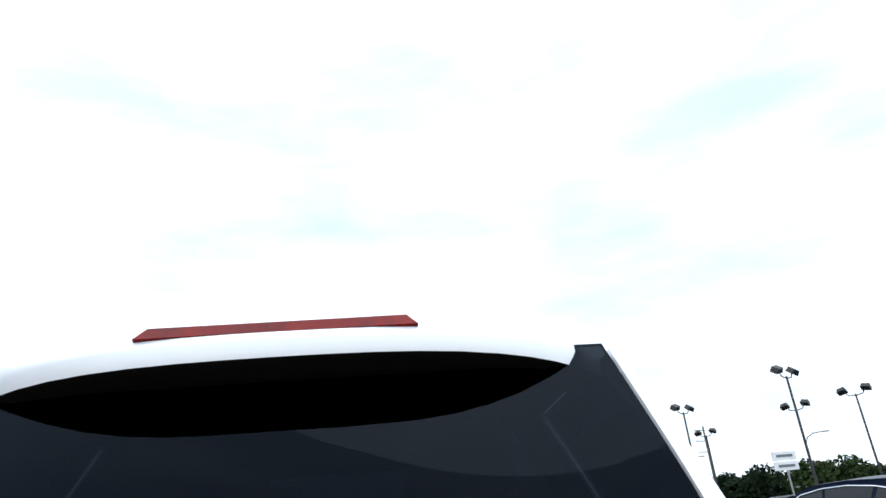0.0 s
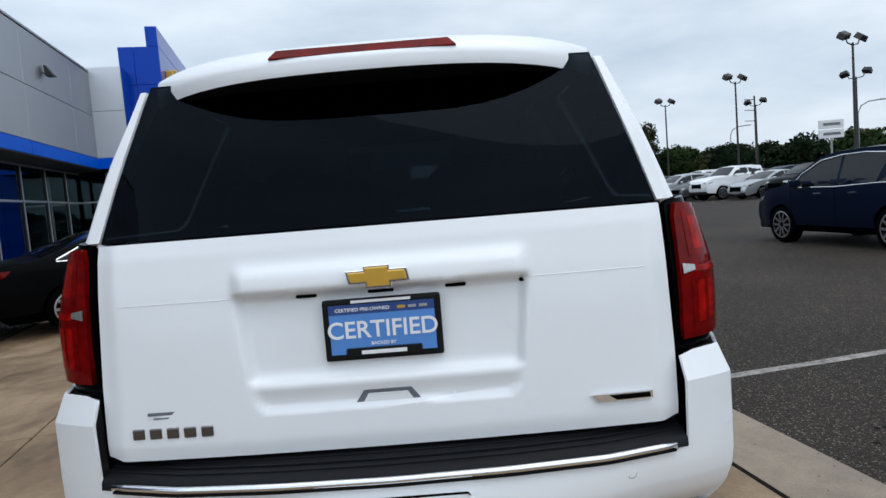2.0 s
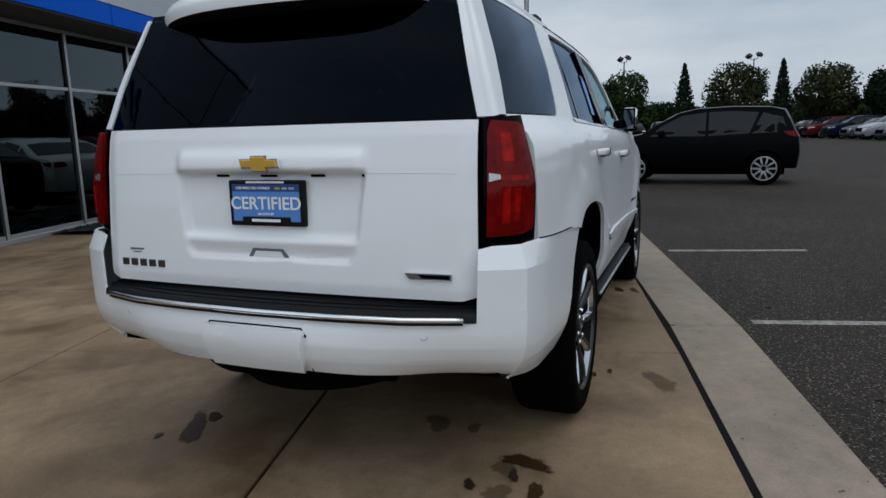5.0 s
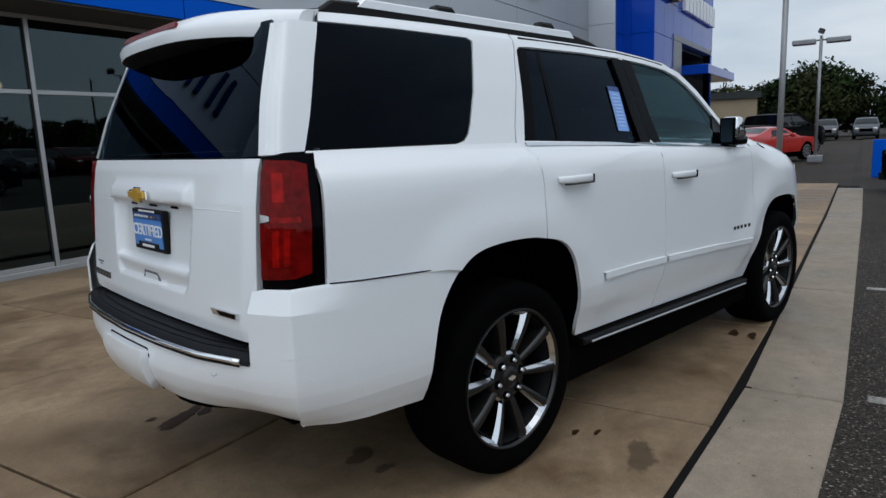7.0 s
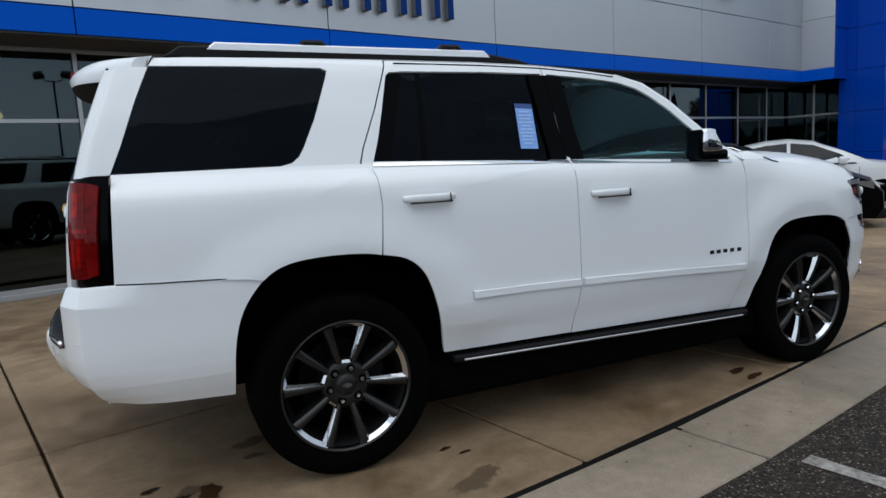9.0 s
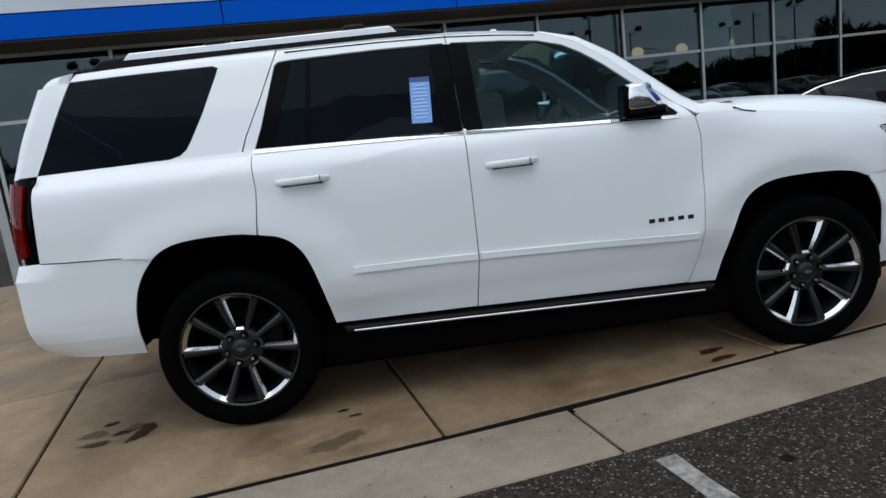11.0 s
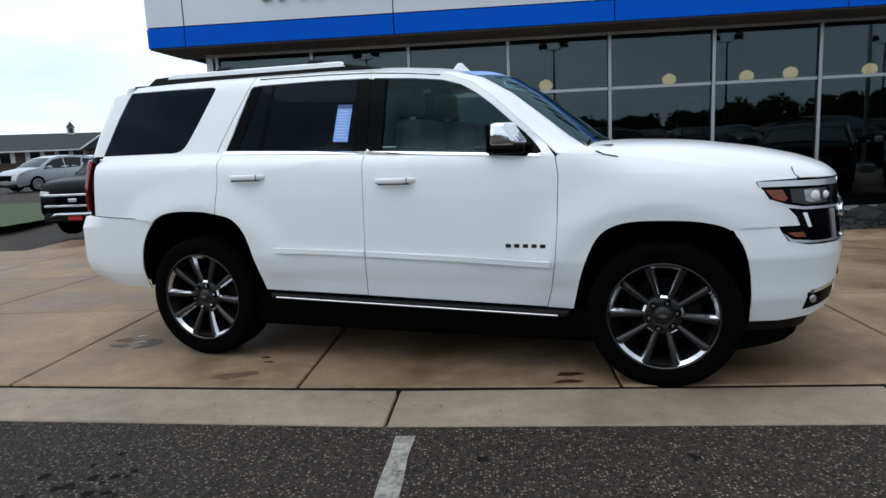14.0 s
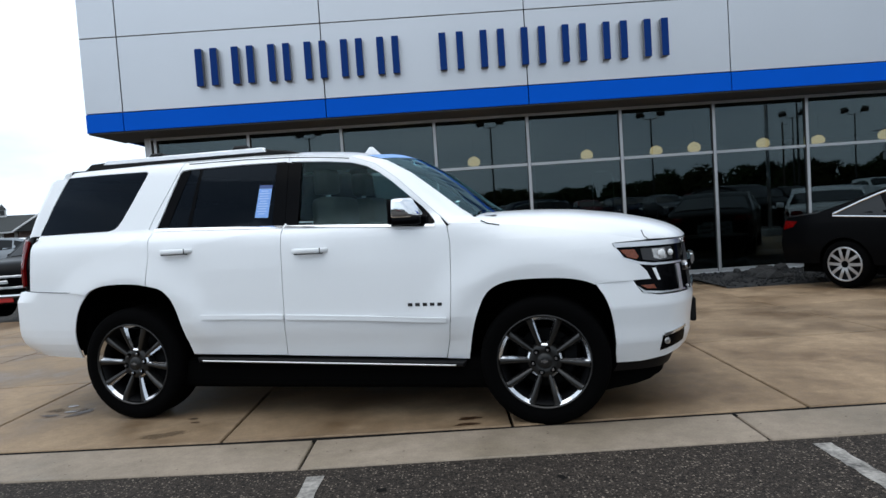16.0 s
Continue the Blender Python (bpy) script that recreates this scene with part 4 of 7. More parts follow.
for sign in (-1, 1):
    at = on_side(sign)
    part("quarter_panel", skin(QUARTER, at, 0.04), WHITE, suv)
    q = part("quarter_window", skin(Q_GLASS, on_side(sign, -0.004), 0.15, 0.0), PRIVACY, suv, "dark privacy glass")
    for nm, poly, hole in (("rear_door", REAR_DOOR, R_WINDOW), ("front_door", FRONT_DOOR, F_WINDOW)):
        d = part(nm, skin(poly, at, 0.05, hole=hole), WHITE, suv)
        if nm == "rear_door":
            part("window_pane", skin(R_WINDOW, on_side(sign, -0.014), 0.2, 0.0), PRIVACY, d, "dark privacy glass")
            part("pillar_trim", skin([(1.135, 1.336), (1.118, 1.772), (1.2085, 1.770), (1.2285, 1.335)], on_side(sign, 0.003), 0.2, 0.017), BLACK_GLOSS, d)
            part("rear_trim", skin([(0.210, 1.364), (0.252, 1.467), (0.348, 1.765), (0.43, 1.783), (0.300, 1.364)], on_side(sign, -0.010), 0.2, 0.006), BLACK_GLOSS, d)
            part("divider", skin([(0.455, 1.356), (0.50, 1.783), (0.525, 1.783), (0.485, 1.356)], on_side(sign, -0.012), 0.3, 0.004), BLACK_GLOSS, d)
            strip([(0.205, 1.353), (0.5, 1.346), (0.9, 1.335), (1.222, 1.326)], 0.014, sign, 0.006, CHROME, "belt_trim", d, "chrome belt strip")
            strip([(0.612, 0.736), (0.9, 0.730), (1.222, 0.722)], 0.030, sign, 0.012, WHITE, "side_moulding", d)
            hx, hz = 0.43, 1.196
        else:
            part("window_pane", skin(F_WINDOW, on_side(sign, -0.014), 0.2, 0.0), CLEAR, d, "lightly tinted glass")
            part("pillar_trim", skin([(1.2315, 1.335), (1.2115, 1.769), (1.309, 1.763), (1.326, 1.331)], on_side(sign, 0.003), 0.2, 0.017), BLACK_GLOSS, d)
            part("mirror_base", skin([(2.03, 1.305), (2.10, 1.475), (2.19, 1.405), (2.278, 1.318), (2.292, 1.298), (2.276, 1.289)], on_side(sign, -0.006), 0.1, 0.006), BLACK_GLOSS, d)
            strip([(1.238, 1.326), (1.6, 1.312), (2.0, 1.294), (2.292, 1.280)], 0.014, sign, 0.006, CHROME, "belt_trim", d, "chrome belt strip")
            strip([(1.240, 0.722), (1.8, 0.702), (2.345, 0.680)], 0.030, sign, 0.012, WHITE, "side_moulding", d)
            for k in range(5):      # raised model lettering as plain bars
                x = 2.095 + 0.049 * k
                part("badge_bar", box(x, x + 0.030, sign * half(x, 0.78), sign * (half(x, 0.78) + 0.004), 0.772, 0.793, 0.001), DARK_CHROME, d, "plain dark chrome badge bar")
            hx, hz = 1.437, 1.158
        y = half(hx, hz)
        bm = bmesh.new()
        rows = []
        for i in range(13):
            t = i / 12
            x = hx - 0.128 + 0.256 * t
            o = 0.004 + 0.038 * min(1.0, 4.5 * min(t, 1 - t)) ** 0.6
            rows.append([(x, sign * (y + o - dd), hz + dz * (0.75 + 0.25 * min(1, 6 * min(t, 1 - t)))) for dd, dz in ((0.012, 0.017), (0.003, 0.016), (0.0, 0.008), (0.0, -0.009), (0.004, -0.016), (0.014, -0.017))])
        sheet(rows, bm, close=True)
        h = part("door_handle", bm, WHITE, d, "white door handle", smooth=True)
        part("handle_split", box(hx + 0.086, hx + 0.0875, sign * (y + 0.020), sign * (y + 0.0428), hz - 0.016, hz + 0.0165), VOID, h)
        # Dark strip added for the line of shade beneath the handle
        part("handle_trim", box(hx - 0.098, hx + 0.098, sign * (y + 0.012), sign * (y + 0.038), hz - 0.023, hz - 0.0150, 0.002), TRIM_DARK, h, "dark strip for the shade below the handle")
        part("handle_cup", skin([(hx - 0.085, hz - 0.045), (hx + 0.095, hz - 0.045), (hx + 0.095, hz + 0.028), (hx - 0.085, hz + 0.028)], on_side(sign, 0.0012), 0.1, 0.0), WHITE, d)
    part("front_fender", skin(FENDER, at, 0.04), WHITE, suv)
    # dark inner side behind the panel gaps
    part("inner_side", skin([(-0.80, 0.95), (-0.80, 1.33), (2.40, 1.25), (3.45, 1.12), (3.30, 0.95), (2.91, 0.97), (2.50, 0.86), (2.40, 0.44), (0.53, 0.48), (0.42, 0.90), (0.05, 1.02), (-0.35, 0.95)],
                            on_side(sign, -0.035), 0.2, 0.0), VOID, suv)
    part("pillar_lining", skin([(1.16, 1.30), (1.13, 1.83), (1.30, 1.83), (1.31, 1.30)], on_side(sign, -0.06), 0.2, 0.0), TRIM_DARK, suv)
    part("rear_pillar_lining", skin([(-0.15, 1.36), (0.05, 1.83), (0.38, 1.83), (0.20, 1.36)], on_side(sign, -0.05), 0.2, 0.0), TRIM_DARK, suv)
    # running board with a bright edge
    b = part("running_board", prism([(0.53, 0.410), (2.43, 0.370), (2.44, 0.405), (0.52, 0.445)], sign * 0.80, sign * 0.955, bevel=0.01), BLACK_PLASTIC, suv)
    part("bright_strip", prism([(0.569, 0.418), (2.38, 0.378), (2.38, 0.388), (0.569, 0.428)], sign * 0.950, sign * 0.968, bevel=0.003), SATIN, b, "bright metal edge strip")
    # wheel wells, near black to carry the shade inside the arches
    for arc, cx in ((REAR_RUN, 0.02), (FRONT_RUN, 2.925)):
        lip = [(cx + (x - cx) * 1.004, max(0.44, 0.42 + (z - 0.42) * 1.006)) for x, z in arc]
        deep = [(cx + (x - cx) * 1.10, 0.42 + (z - 0.42) * 1.10) for x, z in arc]
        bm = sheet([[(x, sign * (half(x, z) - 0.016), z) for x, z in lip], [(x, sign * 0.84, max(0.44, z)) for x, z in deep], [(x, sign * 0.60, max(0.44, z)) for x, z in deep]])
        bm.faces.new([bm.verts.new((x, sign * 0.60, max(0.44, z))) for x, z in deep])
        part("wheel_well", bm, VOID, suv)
    # door mirror: black base with bright cap
    MIRROR_OUT = 1.010
    mir = part("door_mirror", box(2.018, 2.215, sign * 0.915, sign * MIRROR_OUT, 1.290, 1.350, 0.026, seg=3), BLACK_GLOSS, suv, smooth=True)
    bm = box(2.008, 2.215, sign * 0.915, sign * (MIRROR_OUT + 0.008), 1.332, 1.462, 0.030, seg=3)
    for v in bm.verts:
        if v.co.z > 1.41:
            v.co.x += 0.004 if v.co.x < 2.09 else -0.050
    for v in bm.verts:
        if abs(v.co.y) > 0.975:
            v.co.x += 0.010 if v.co.x < 2.09 else -0.045
    part("mirror_cap", bm, CHROME, mir, "chrome mirror cap", smooth=True)
    part("mirror_arm", prism([(2.03, 1.292), (2.25, 1.290), (2.24, 1.345), (2.06, 1.372)], sign * 0.84, sign * 0.945, bevel=0.008), BLACK_GLOSS, mir)
    part("mirror_back", box(2.002, 2.020, sign * 0.917, sign * (MIRROR_OUT - 0.002), 1.298, 1.456, 0.006, seg=2), BLACK_GLOSS, mir, smooth=True)
    part("mirror_glass", box(1.998, 2.004, sign * 0.928, sign * (MIRROR_OUT - 0.012), 1.312, 1.444), MIRROR, mir)

# dark drip seams above the doors
SEAM = ((0.40, 1.822), (0.86, 1.819), (1.21, 1.808), (1.45, 1.789), (1.66, 1.766))
for sign in (-1, 1):
    part("door_seam", tube([(x, sign * (half(x, z) + 0.0005), z) for x, z in SEAM], 0.0035, 5), BLACK_GLOSS, suv)

# roof, pillars, screens
SIDE_X, SIDE_Z = (-0.648, 0.36, 0.86, 1.21, 1.45, 1.674, 1.80), (1.832, 1.838, 1.833, 1.822, 1.803, 1.779, 1.735)
CROWN_X, CROWN_Z = (-0.66, 0.0, 0.9, 1.3, 1.55, 1.72, 1.80), (1.868, 1.888, 1.888, 1.872, 1.848, 1.815, 1.790)
rows = []
for i in range(40):
    x = -0.648 + 2.40 * i / 39
    zs, zc = mix_at(x, SIDE_X, SIDE_Z), mix_at(x, CROWN_X, CROWN_Z)
    ye = half(x, zs) + 0.001
    rows.append([(x + 0.04 * (1 - (t * t)) * rise(x, 1.2, 1.75), t * ye, zs + (zc - zs) * (1 - abs(t) ** 3.2)) for t in (k / 12 for k in range(-12, 13))])
part("roof", shell(sheet(rows), 0.0, (0.6, 0, 1)), WHITE, suv)
part("headliner", sheet([[(x, y, 1.795) for y in (-0.62, 0, 0.62)] for x in (-0.6, 0.6, 1.65)]), SEAT, suv)
DOOR_LINE = [(1.674, 1.779), (1.852, 1.717), (1.996, 1.619), (2.162, 1.474), (2.309, 1.345), (2.385, 1.284)]
SCREEN_LINE = [(1.742, 0.600, 1.788), (1.905, 0.632, 1.740), (2.083, 0.656, 1.638), (2.262, 0.680, 1.500), (2.420, 0.705, 1.375), (2.500, 0.730, 1.325)]
for sign in (-1, 1):
    rows = []
    for i, ((x, z), (X, Y, Z)) in enumerate(zip(DOOR_LINE, SCREEN_LINE)):
        a, b = Vector((x, half(x, z), z)), Vector((X, Y, Z))
        k = Vector((x * 0.45 + X * 0.55, max(a.y, b.y) * 0.75 + 0.25 * min(a.y, b.y), max(a.z, b.z) + 0.006 * min(i, 2)))
        rows.append([tuple((1 - t) ** 2 * a + 2 * t * (1 - t) * k + t * t * b) for t in (0, .25, .5, .75, 1)])
    part("windscreen_pillar", shell(sheet([[(p[0], sign * p[1], p[2]) for p in r] for r in rows]), 0.01, (1.2, 0, 1)), WHITE, suv)
rows = [[(X + 0.10 * (1 - t * t), t * Y, Z + mix_at(X, (1.742, 2.083), (0.030, 0.012)) * (1 - t * t)) for t in (k / 8 for k in range(-8, 9))] for X, Y, Z in SCREEN_LINE]
ws = part("windscreen", shell(sheet(rows), 0.0, (1.2, 0, 1)), CLEAR, suv, "clear windscreen")
top = [[(X + 0.10 * (1 - t * t) + 0.004, t * Y * 0.97, Z + mix_at(X, (1.742, 2.083), (0.030, 0.012)) * (1 - t * t) + 0.003) for t in (k / 8 for k in range(-8, 9))] for X, Y, Z in ((1.752, .602, 1.785), (1.80, .612, 1.771), (1.85, .622, 1.756))]
part("sun_strip", sheet(top), STICKER, ws, "blue film across the top of the windscreen")
part("cowl", sheet([[(2.46 + 0.10 * (1 - t * t), t * 0.74, 1.318) for t in (k / 8 for k in range(-8, 9))], [(2.66 + 0.03 * (1 - t * t), t * 0.80, 1.322) for t in (k / 8 for k in range(-8, 9))]]), BLACK_PLASTIC, suv)
for sign in (-1, 1):
    part("wiper", tube([(2.52, sign * 0.60, 1.342), (2.50, sign * 0.30, 1.352), (2.54, sign * 0.02, 1.365)], 0.008, 6), BLACK_PLASTIC, ws)
    bm = skin([(2.385, 1.286), (2.40, 1.325), (2.50, 1.330), (2.60, 1.296), (2.60, 1.27), (2.45, 1.28)], on_side(sign, -0.002), 0.06, 0.01)
    part("cowl_corner", bm, WHITE, suv)

# bonnet
TOP_X, TOP_Z = (2.36, 2.55, 2.93, 3.28, 3.42, 3.60, 3.80), (1.289, 1.277, 1.237, 1.180, 1.152, 1.117, 1.112)
BON_X, BON_Z = (2.40, 2.70, 3.04, 3.36, 3.56, 3.66, 3.72, 3.75, 3.765, 3.775), (1.338, 1.340, 1.324, 1.277, 1.231, 1.197, 1.168, 1.146, 1.130, 1.114)
FRONT_PLAN = [(3.00, 1.000), (3.15, 0.984), (3.22, 0.970), (3.40, 0.920), (3.60, 0.846), (3.72, 0.770), (3.80, 0.655), (3.85, 0.50), (3.885, 0.25), (3.895, 0.0)]


def bonnet(a, t):
    """a runs from the cowl to the front edge, t from side to side."""
    y_end = abs(t) * 0.862
    x_end = mix_at(y_end, [q[1] for q in reversed(FRONT_PLAN)], [q[0] for q in reversed(FRONT_PLAN)]) - 0.022
    start = 2.52 + 0.05 * (1 - t * t)
    x = start + a * (x_end - start)
    xs, xr = 2.52 + a * 1.06, 2.52 + a * 1.255
    zt, zc = mix_at(xs, TOP_X, TOP_Z), mix_at(xr, BON_X, BON_Z)
    return Vector((x, t * (half(min(xs, 3.58), zt) + 0.001), zt + (zc - zt) * (1 - abs(t) ** 6)))


rows = [[tuple(bonnet(a, math.sin(math.pi / 2 * k / 20) if k else 0.0)) for k in range(-20, 21)] for a in (0, .04, .12, .22, .34, .46, .58, .68, .77, .84, .89, .925, .95, .97, .983, .993, 1)]
part("bonnet", shell(sheet(rows), 0.014, (3.0, 0, 0.6)), WHITE, suv)
for sign in (-1, 1):
    part("bonnet_gap", tube([(2.585, sign * (half(2.585, 1.29) + .001), 1.292), (2.63, sign * (half(2.63, 1.27) + .001), 1.272), (2.70, sign * (half(2.70, 1.255) + .001), 1.258)], 0.0035, 5), VOID, suv)
    gap = [bonnet(a, sign * t) for a, t in ((.885, .90), (.915, .925), (.945, .948), (.97, .962), (.998, .972))]
    part("bonnet_gap", tube([tuple(p) for p in gap], 0.0028, 5), VOID, suv)


def path_mapper(points, profile, ease=14):
    """Maps (length along a plan curve, height) to a place; the profile moves it outwards by height."""
    pts = [Vector((x, -y, 0)) for x, y in points] + [Vector((x, y, 0)) for x, y in reversed(points[:-1])]
    run = [0.0]
    for a, b in zip(pts, pts[1:]):
        run.append(run[-1] + (b - a).length)
    xs, ys = [p.x for p in pts], [p.y for p in pts]
    zs, os_ = zip(*profile)
    sm = np.linspace(0, run[-1], 241)
    px, py = np.interp(sm, run, xs), np.interp(sm, run, ys)
    for _ in range(ease):
        px[1:-1], py[1:-1] = (px[:-2] + 2 * px[1:-1] + px[2:]) / 4, (py[:-2] + 2 * py[1:-1] + py[2:]) / 4
    nx, ny = np.gradient(py), -np.gradient(px)
    ln = np.hypot(nx, ny)
    nx, ny = nx / ln, ny / ln
    if (nx * (px - px.mean()) + ny * (py - py.mean())).sum() < 0:
        nx, ny = -nx, -ny

    def at(u, z, off=0.0):
        o = float(np.interp(z, zs, os_)) + off
        return Vector((float(np.interp(u, sm, px)) + o * float(np.interp(u, sm, nx)), float(np.interp(u, sm, py)) + o * float(np.interp(u, sm, ny)), z))
    return at, run[-1]


# rear bumper, step pad, tow cover
REAR_PLAN = [(-0.20, 0.994), (-0.38, 0.985), (-0.60, 0.974), (-0.85, 0.961), (-0.998, 0.933), (-1.056, 0.810), (-1.082, 0.72), (-1.130, 0.55), (-1.155, 0.30), (-1.165, 0.0)]
rear_at, REAR_LEN = path_mapper(REAR_PLAN, [(0.44, -0.070), (0.50, -0.038), (0.55, -0.018), (0.60, -0.007), (0.66, -0.001), (0.72, 0.0), (0.872, 0.0), (0.945, -0.030), (0.96, -0.045)], 2)
CORNER_U = sum(math.dist(a, b) for a, b in zip(REAR_PLAN[:4], REAR_PLAN[1:5]))


def rear_skin(u, z, off=0.0):
    """The bumper; its upper bevel fades from the corner towards the wheel arch, and its foot sweeps in towards the rear."""
    v = min(u, REAR_LEN - u)
    tuck = rise(v, 0.50, 1.0) * (1 - 0.75 * rise(v, 1.05, 1.4)) * mix_at(z, (0.44, 0.47, 0.50, 0.53, 0.57, 0.62), (0.17, 0.105, 0.060, 0.032, 0.012, 0.0))
    return rear_at(u, z, off - tuck + 0.018 * rise(v, 1.0, 1.5) * (1 - rise(z, 0.60, 0.70)) + (1 - rise(v, 0.52, 0.80)) * 0.029 * max(0.0, z - 0.872) / 0.073)


edge = [(-0.20 - x, z) for x, z in REAR_RUN[1:12]]
half_poly = [(0.124, 0.913), (0.192, 0.930), (0.664, 0.950), (0.91, 0.945), (0.960, 0.935), (0.967, 0.700), (1.17, 0.700)]
low_poly = [(1.25, 0.498), (0.95, 0.492), (0.8, 0.480), (0.64, 0.462), (0.5, 0.452), (0.266, 0.440)]
bumper = part("rear_bumper", skin(half_poly + [(REAR_LEN - u, z) for u, z in half_poly[::-1] + edge[::-1] + low_poly[::-1]] + low_poly + edge, rear_skin, 0.045, 0.008, centre=(-0.4, 0, 0.7),
              cuts=((0, CORNER_U), (0, REAR_LEN - CORNER_U), (1, 0.66), (1, 0.872), (1, 0.55)), crease=0.30), WHITE, suv)
for turn in (False, True):  # dark seam under the quarter panel
    line = [(u, mix_at(u, (0.192, 0.664), (0.931, 0.951))) for u in np.linspace(0.185, 0.66, 14)]
    part("bumper_seam", tube([rear_skin(REAR_LEN - u if turn else u, z, 0.0012) for u, z in line], 0.0026, 5), VOID, bumper)
mid_u = REAR_LEN / 2
part("tow_cover", skin([(mid_u - 0.205, 0.660), (mid_u + 0.205, 0.660), (mid_u + 0.190, 0.500), (mid_u - 0.190, 0.500)], lambda u, z: rear_skin(u, z, 0.030), 0.05, 0.034, centre=(-0.4, 0, 0.7)), WHITE, bumper)
gap = [(mid_u - 0.205, 0.500), (mid_u - 0.207, 0.64), (mid_u - 0.19, 0.662), (mid_u, 0.664), (mid_u + 0.19, 0.662), (mid_u + 0.207, 0.64), (mid_u + 0.205, 0.500)]
part("cover_gap", tube([rear_skin(u, z, 0.001) for u, z in gap], 0.0032, 5), VOID, bumper)
for u in (mid_u - 0.62, mid_u - 0.25, mid_u + 0.25, mid_u + 0.62):
    p = rear_at(u, 0.655, 0.001)
    d = rear_at(u, 0.655, 0.02) - p
    o = part("parking_sensor", lathe([(0.0118, -0.004), (0.0118, 0.0006), (0.009, 0.001)], 16, axis="z"), WHITE, bumper)
    o.matrix_basis = Matrix.Translation(p) @ d.to_track_quat("Z", "Y").to_matrix().to_4x4()
    part("sensor_gap", lathe([(0.0132, -0.004), (0.0132, 0.0003), (0.0118, 0.0003)], 16, axis="z"), VOID, o)
rows_o, pad = [], []
for k in range(41):
    u = 0.970 + (REAR_LEN - 1.940) * k / 40
    e, n = rear_at(u, 0.70, 0.004), rear_at(u, 0.70, -1.0) - rear_at(u, 0.70, 0.0)
    n = Vector((1, n.y * 0.15, 0)).normalized()
    rows_o.append(e)
    pad.append([tuple(e + Vector((0, 0, 0.0))), tuple(e + n * 0.004 + Vector((0, 0, 0.022))), tuple(e + n * 0.03 + Vector((0, 0, 0.034))), tuple(e + n * 0.07 + Vector((0, 0, 0.040))), tuple(e + n * 0.10 + Vector((0, 0, 0.050))), tuple(e + n * 0.17 + Vector((0, 0, 0.062)))])
st = part("step_pad", shell(sheet(pad), 0.0, (-0.9, 0, 0.3)), STEP_PAD, bumper, "black ribbed step pad")
part("step_trim", tube([p + Vector((0.001, 0, 0.010)) for p in rows_o[1:-1]], 0.010, 8), CHROME, st, "chrome edge strip", smooth=True)
part("step_gap", tube([p + Vector((-0.003, 0, -0.003)) for p in rows_o[1:-1]], 0.004, 5), BLACK_PLASTIC, st)
for r in range(5):
    part("rib", tube([Vector(row[2]) + (Vector(row[5]) - Vector(row[2])) * (r / 5 + 0.05) + Vector((0, 0, 0.001)) for row in pad], 0.0035, 5), STEP_PAD, st)

# tailgate
GC_Z, GC_X = (0.74, 0.80, 0.90, 1.05, 1.20, 1.30, 1.345, 1.40, 1.60, 1.80), (-1.062, -1.070, -1.064, -1.052, -1.038, -1.022, -1.008, -0.988, -0.912, -0.830)


def gate(y, z, off=0.0):
    """The tailgate's surface, with the tapered recess for the plate, its lower lip and the brow above it."""
    x = mix_at(z, GC_Z, GC_X) + 0.026 * (abs(y) / 0.75) ** 2.2 + 0.016 * rise(abs(y), 0.71, 0.775)
    inside = rise(mix_at(z, (0.872, 0.884, 0.90, 0.93, 1.18), (0.318, 0.340, 0.352, 0.362, 0.392)) - abs(y), 0.0, 0.016)
    dip = rise(z, 0.940, 0.965) * rise(1.185 - z, 0.0, 0.012)
    lip = rise(z, 0.873, 0.881) * (1 - rise(z, 0.884, 0.950))
    x += inside * max(0.026 * dip, 0.016 * lip)
    brow = rise(0.405 - abs(y), 0.0, 0.045) * rise(z, 1.180, 1.192) * rise(1.275 - z, 0.0, 0.05)
    x -= 0.022 * brow
    return Vector((x - off, y, z))


tg = part("tailgate", skin([(-0.767, 1.343), (-0.774, 0.95), (-0.772, 0.775), (-0.73, 0.762), (0.73, 0.762), (0.772, 0.775), (0.774, 0.95), (0.767, 1.343)], gate, 0.011, 0.03, centre=(0, 0, 1)), WHITE, suv)
part("rear_window", skin([(-0.760, 1.349), (0.760, 1.349), (0.640, 1.79), (-0.640, 1.79)], gate, 0.08, 0.01, centre=(0, 0, 1)), PRIVACY, tg, "dark rear window")
part("tailgate_backing", skin([(-0.76, 1.36), (-0.76, 0.72), (0.76, 0.72), (0.76, 1.36)], lambda y, z: gate(y, z, -0.06), 0.1, 0.0, centre=(0, 0, 1)), VOID, suv)
crease = [gate(y, 1.178, 0.0005) for y in np.linspace(-0.752, -0.405, 8)]
for sgn in (-1, 1):
    part("crease_line", tube([(p.x, sgn * p.y, p.z) for p in crease], 0.0012, 4), WHITE, tg)
for nm, poly, lift, m, lab in (("pull_recess", [(-0.086, 0.880), (-0.063, 0.912), (0.063, 0.912), (0.086, 0.880)], 0.0025, LETTER_SIDE, "grey pull-handle recess"),
                               ("pull_handle", [(-0.066, 0.8805), (-0.052, 0.902), (0.052, 0.902), (0.066, 0.8805)], 0.005, WHITE, "white pull handle")):
    part(nm, skin(poly, lambda y, z, lift=lift: gate(y, z, lift), 0.03, 0.004, centre=(0, 0, 1)), m, tg, lab)
em = bmesh.new()
prism([(-0.098, -0.012), (-0.092, 0.018), (-0.036, 0.018), (-0.036, 0.032), (0.040, 0.032), (0.040, 0.018), (0.098, 0.018), (0.090, -0.014), (0.036, -0.014), (0.036, -0.030), (-0.040, -0.030), (-0.040, -0.014)], 0.0, 0.012, em, 0.003)
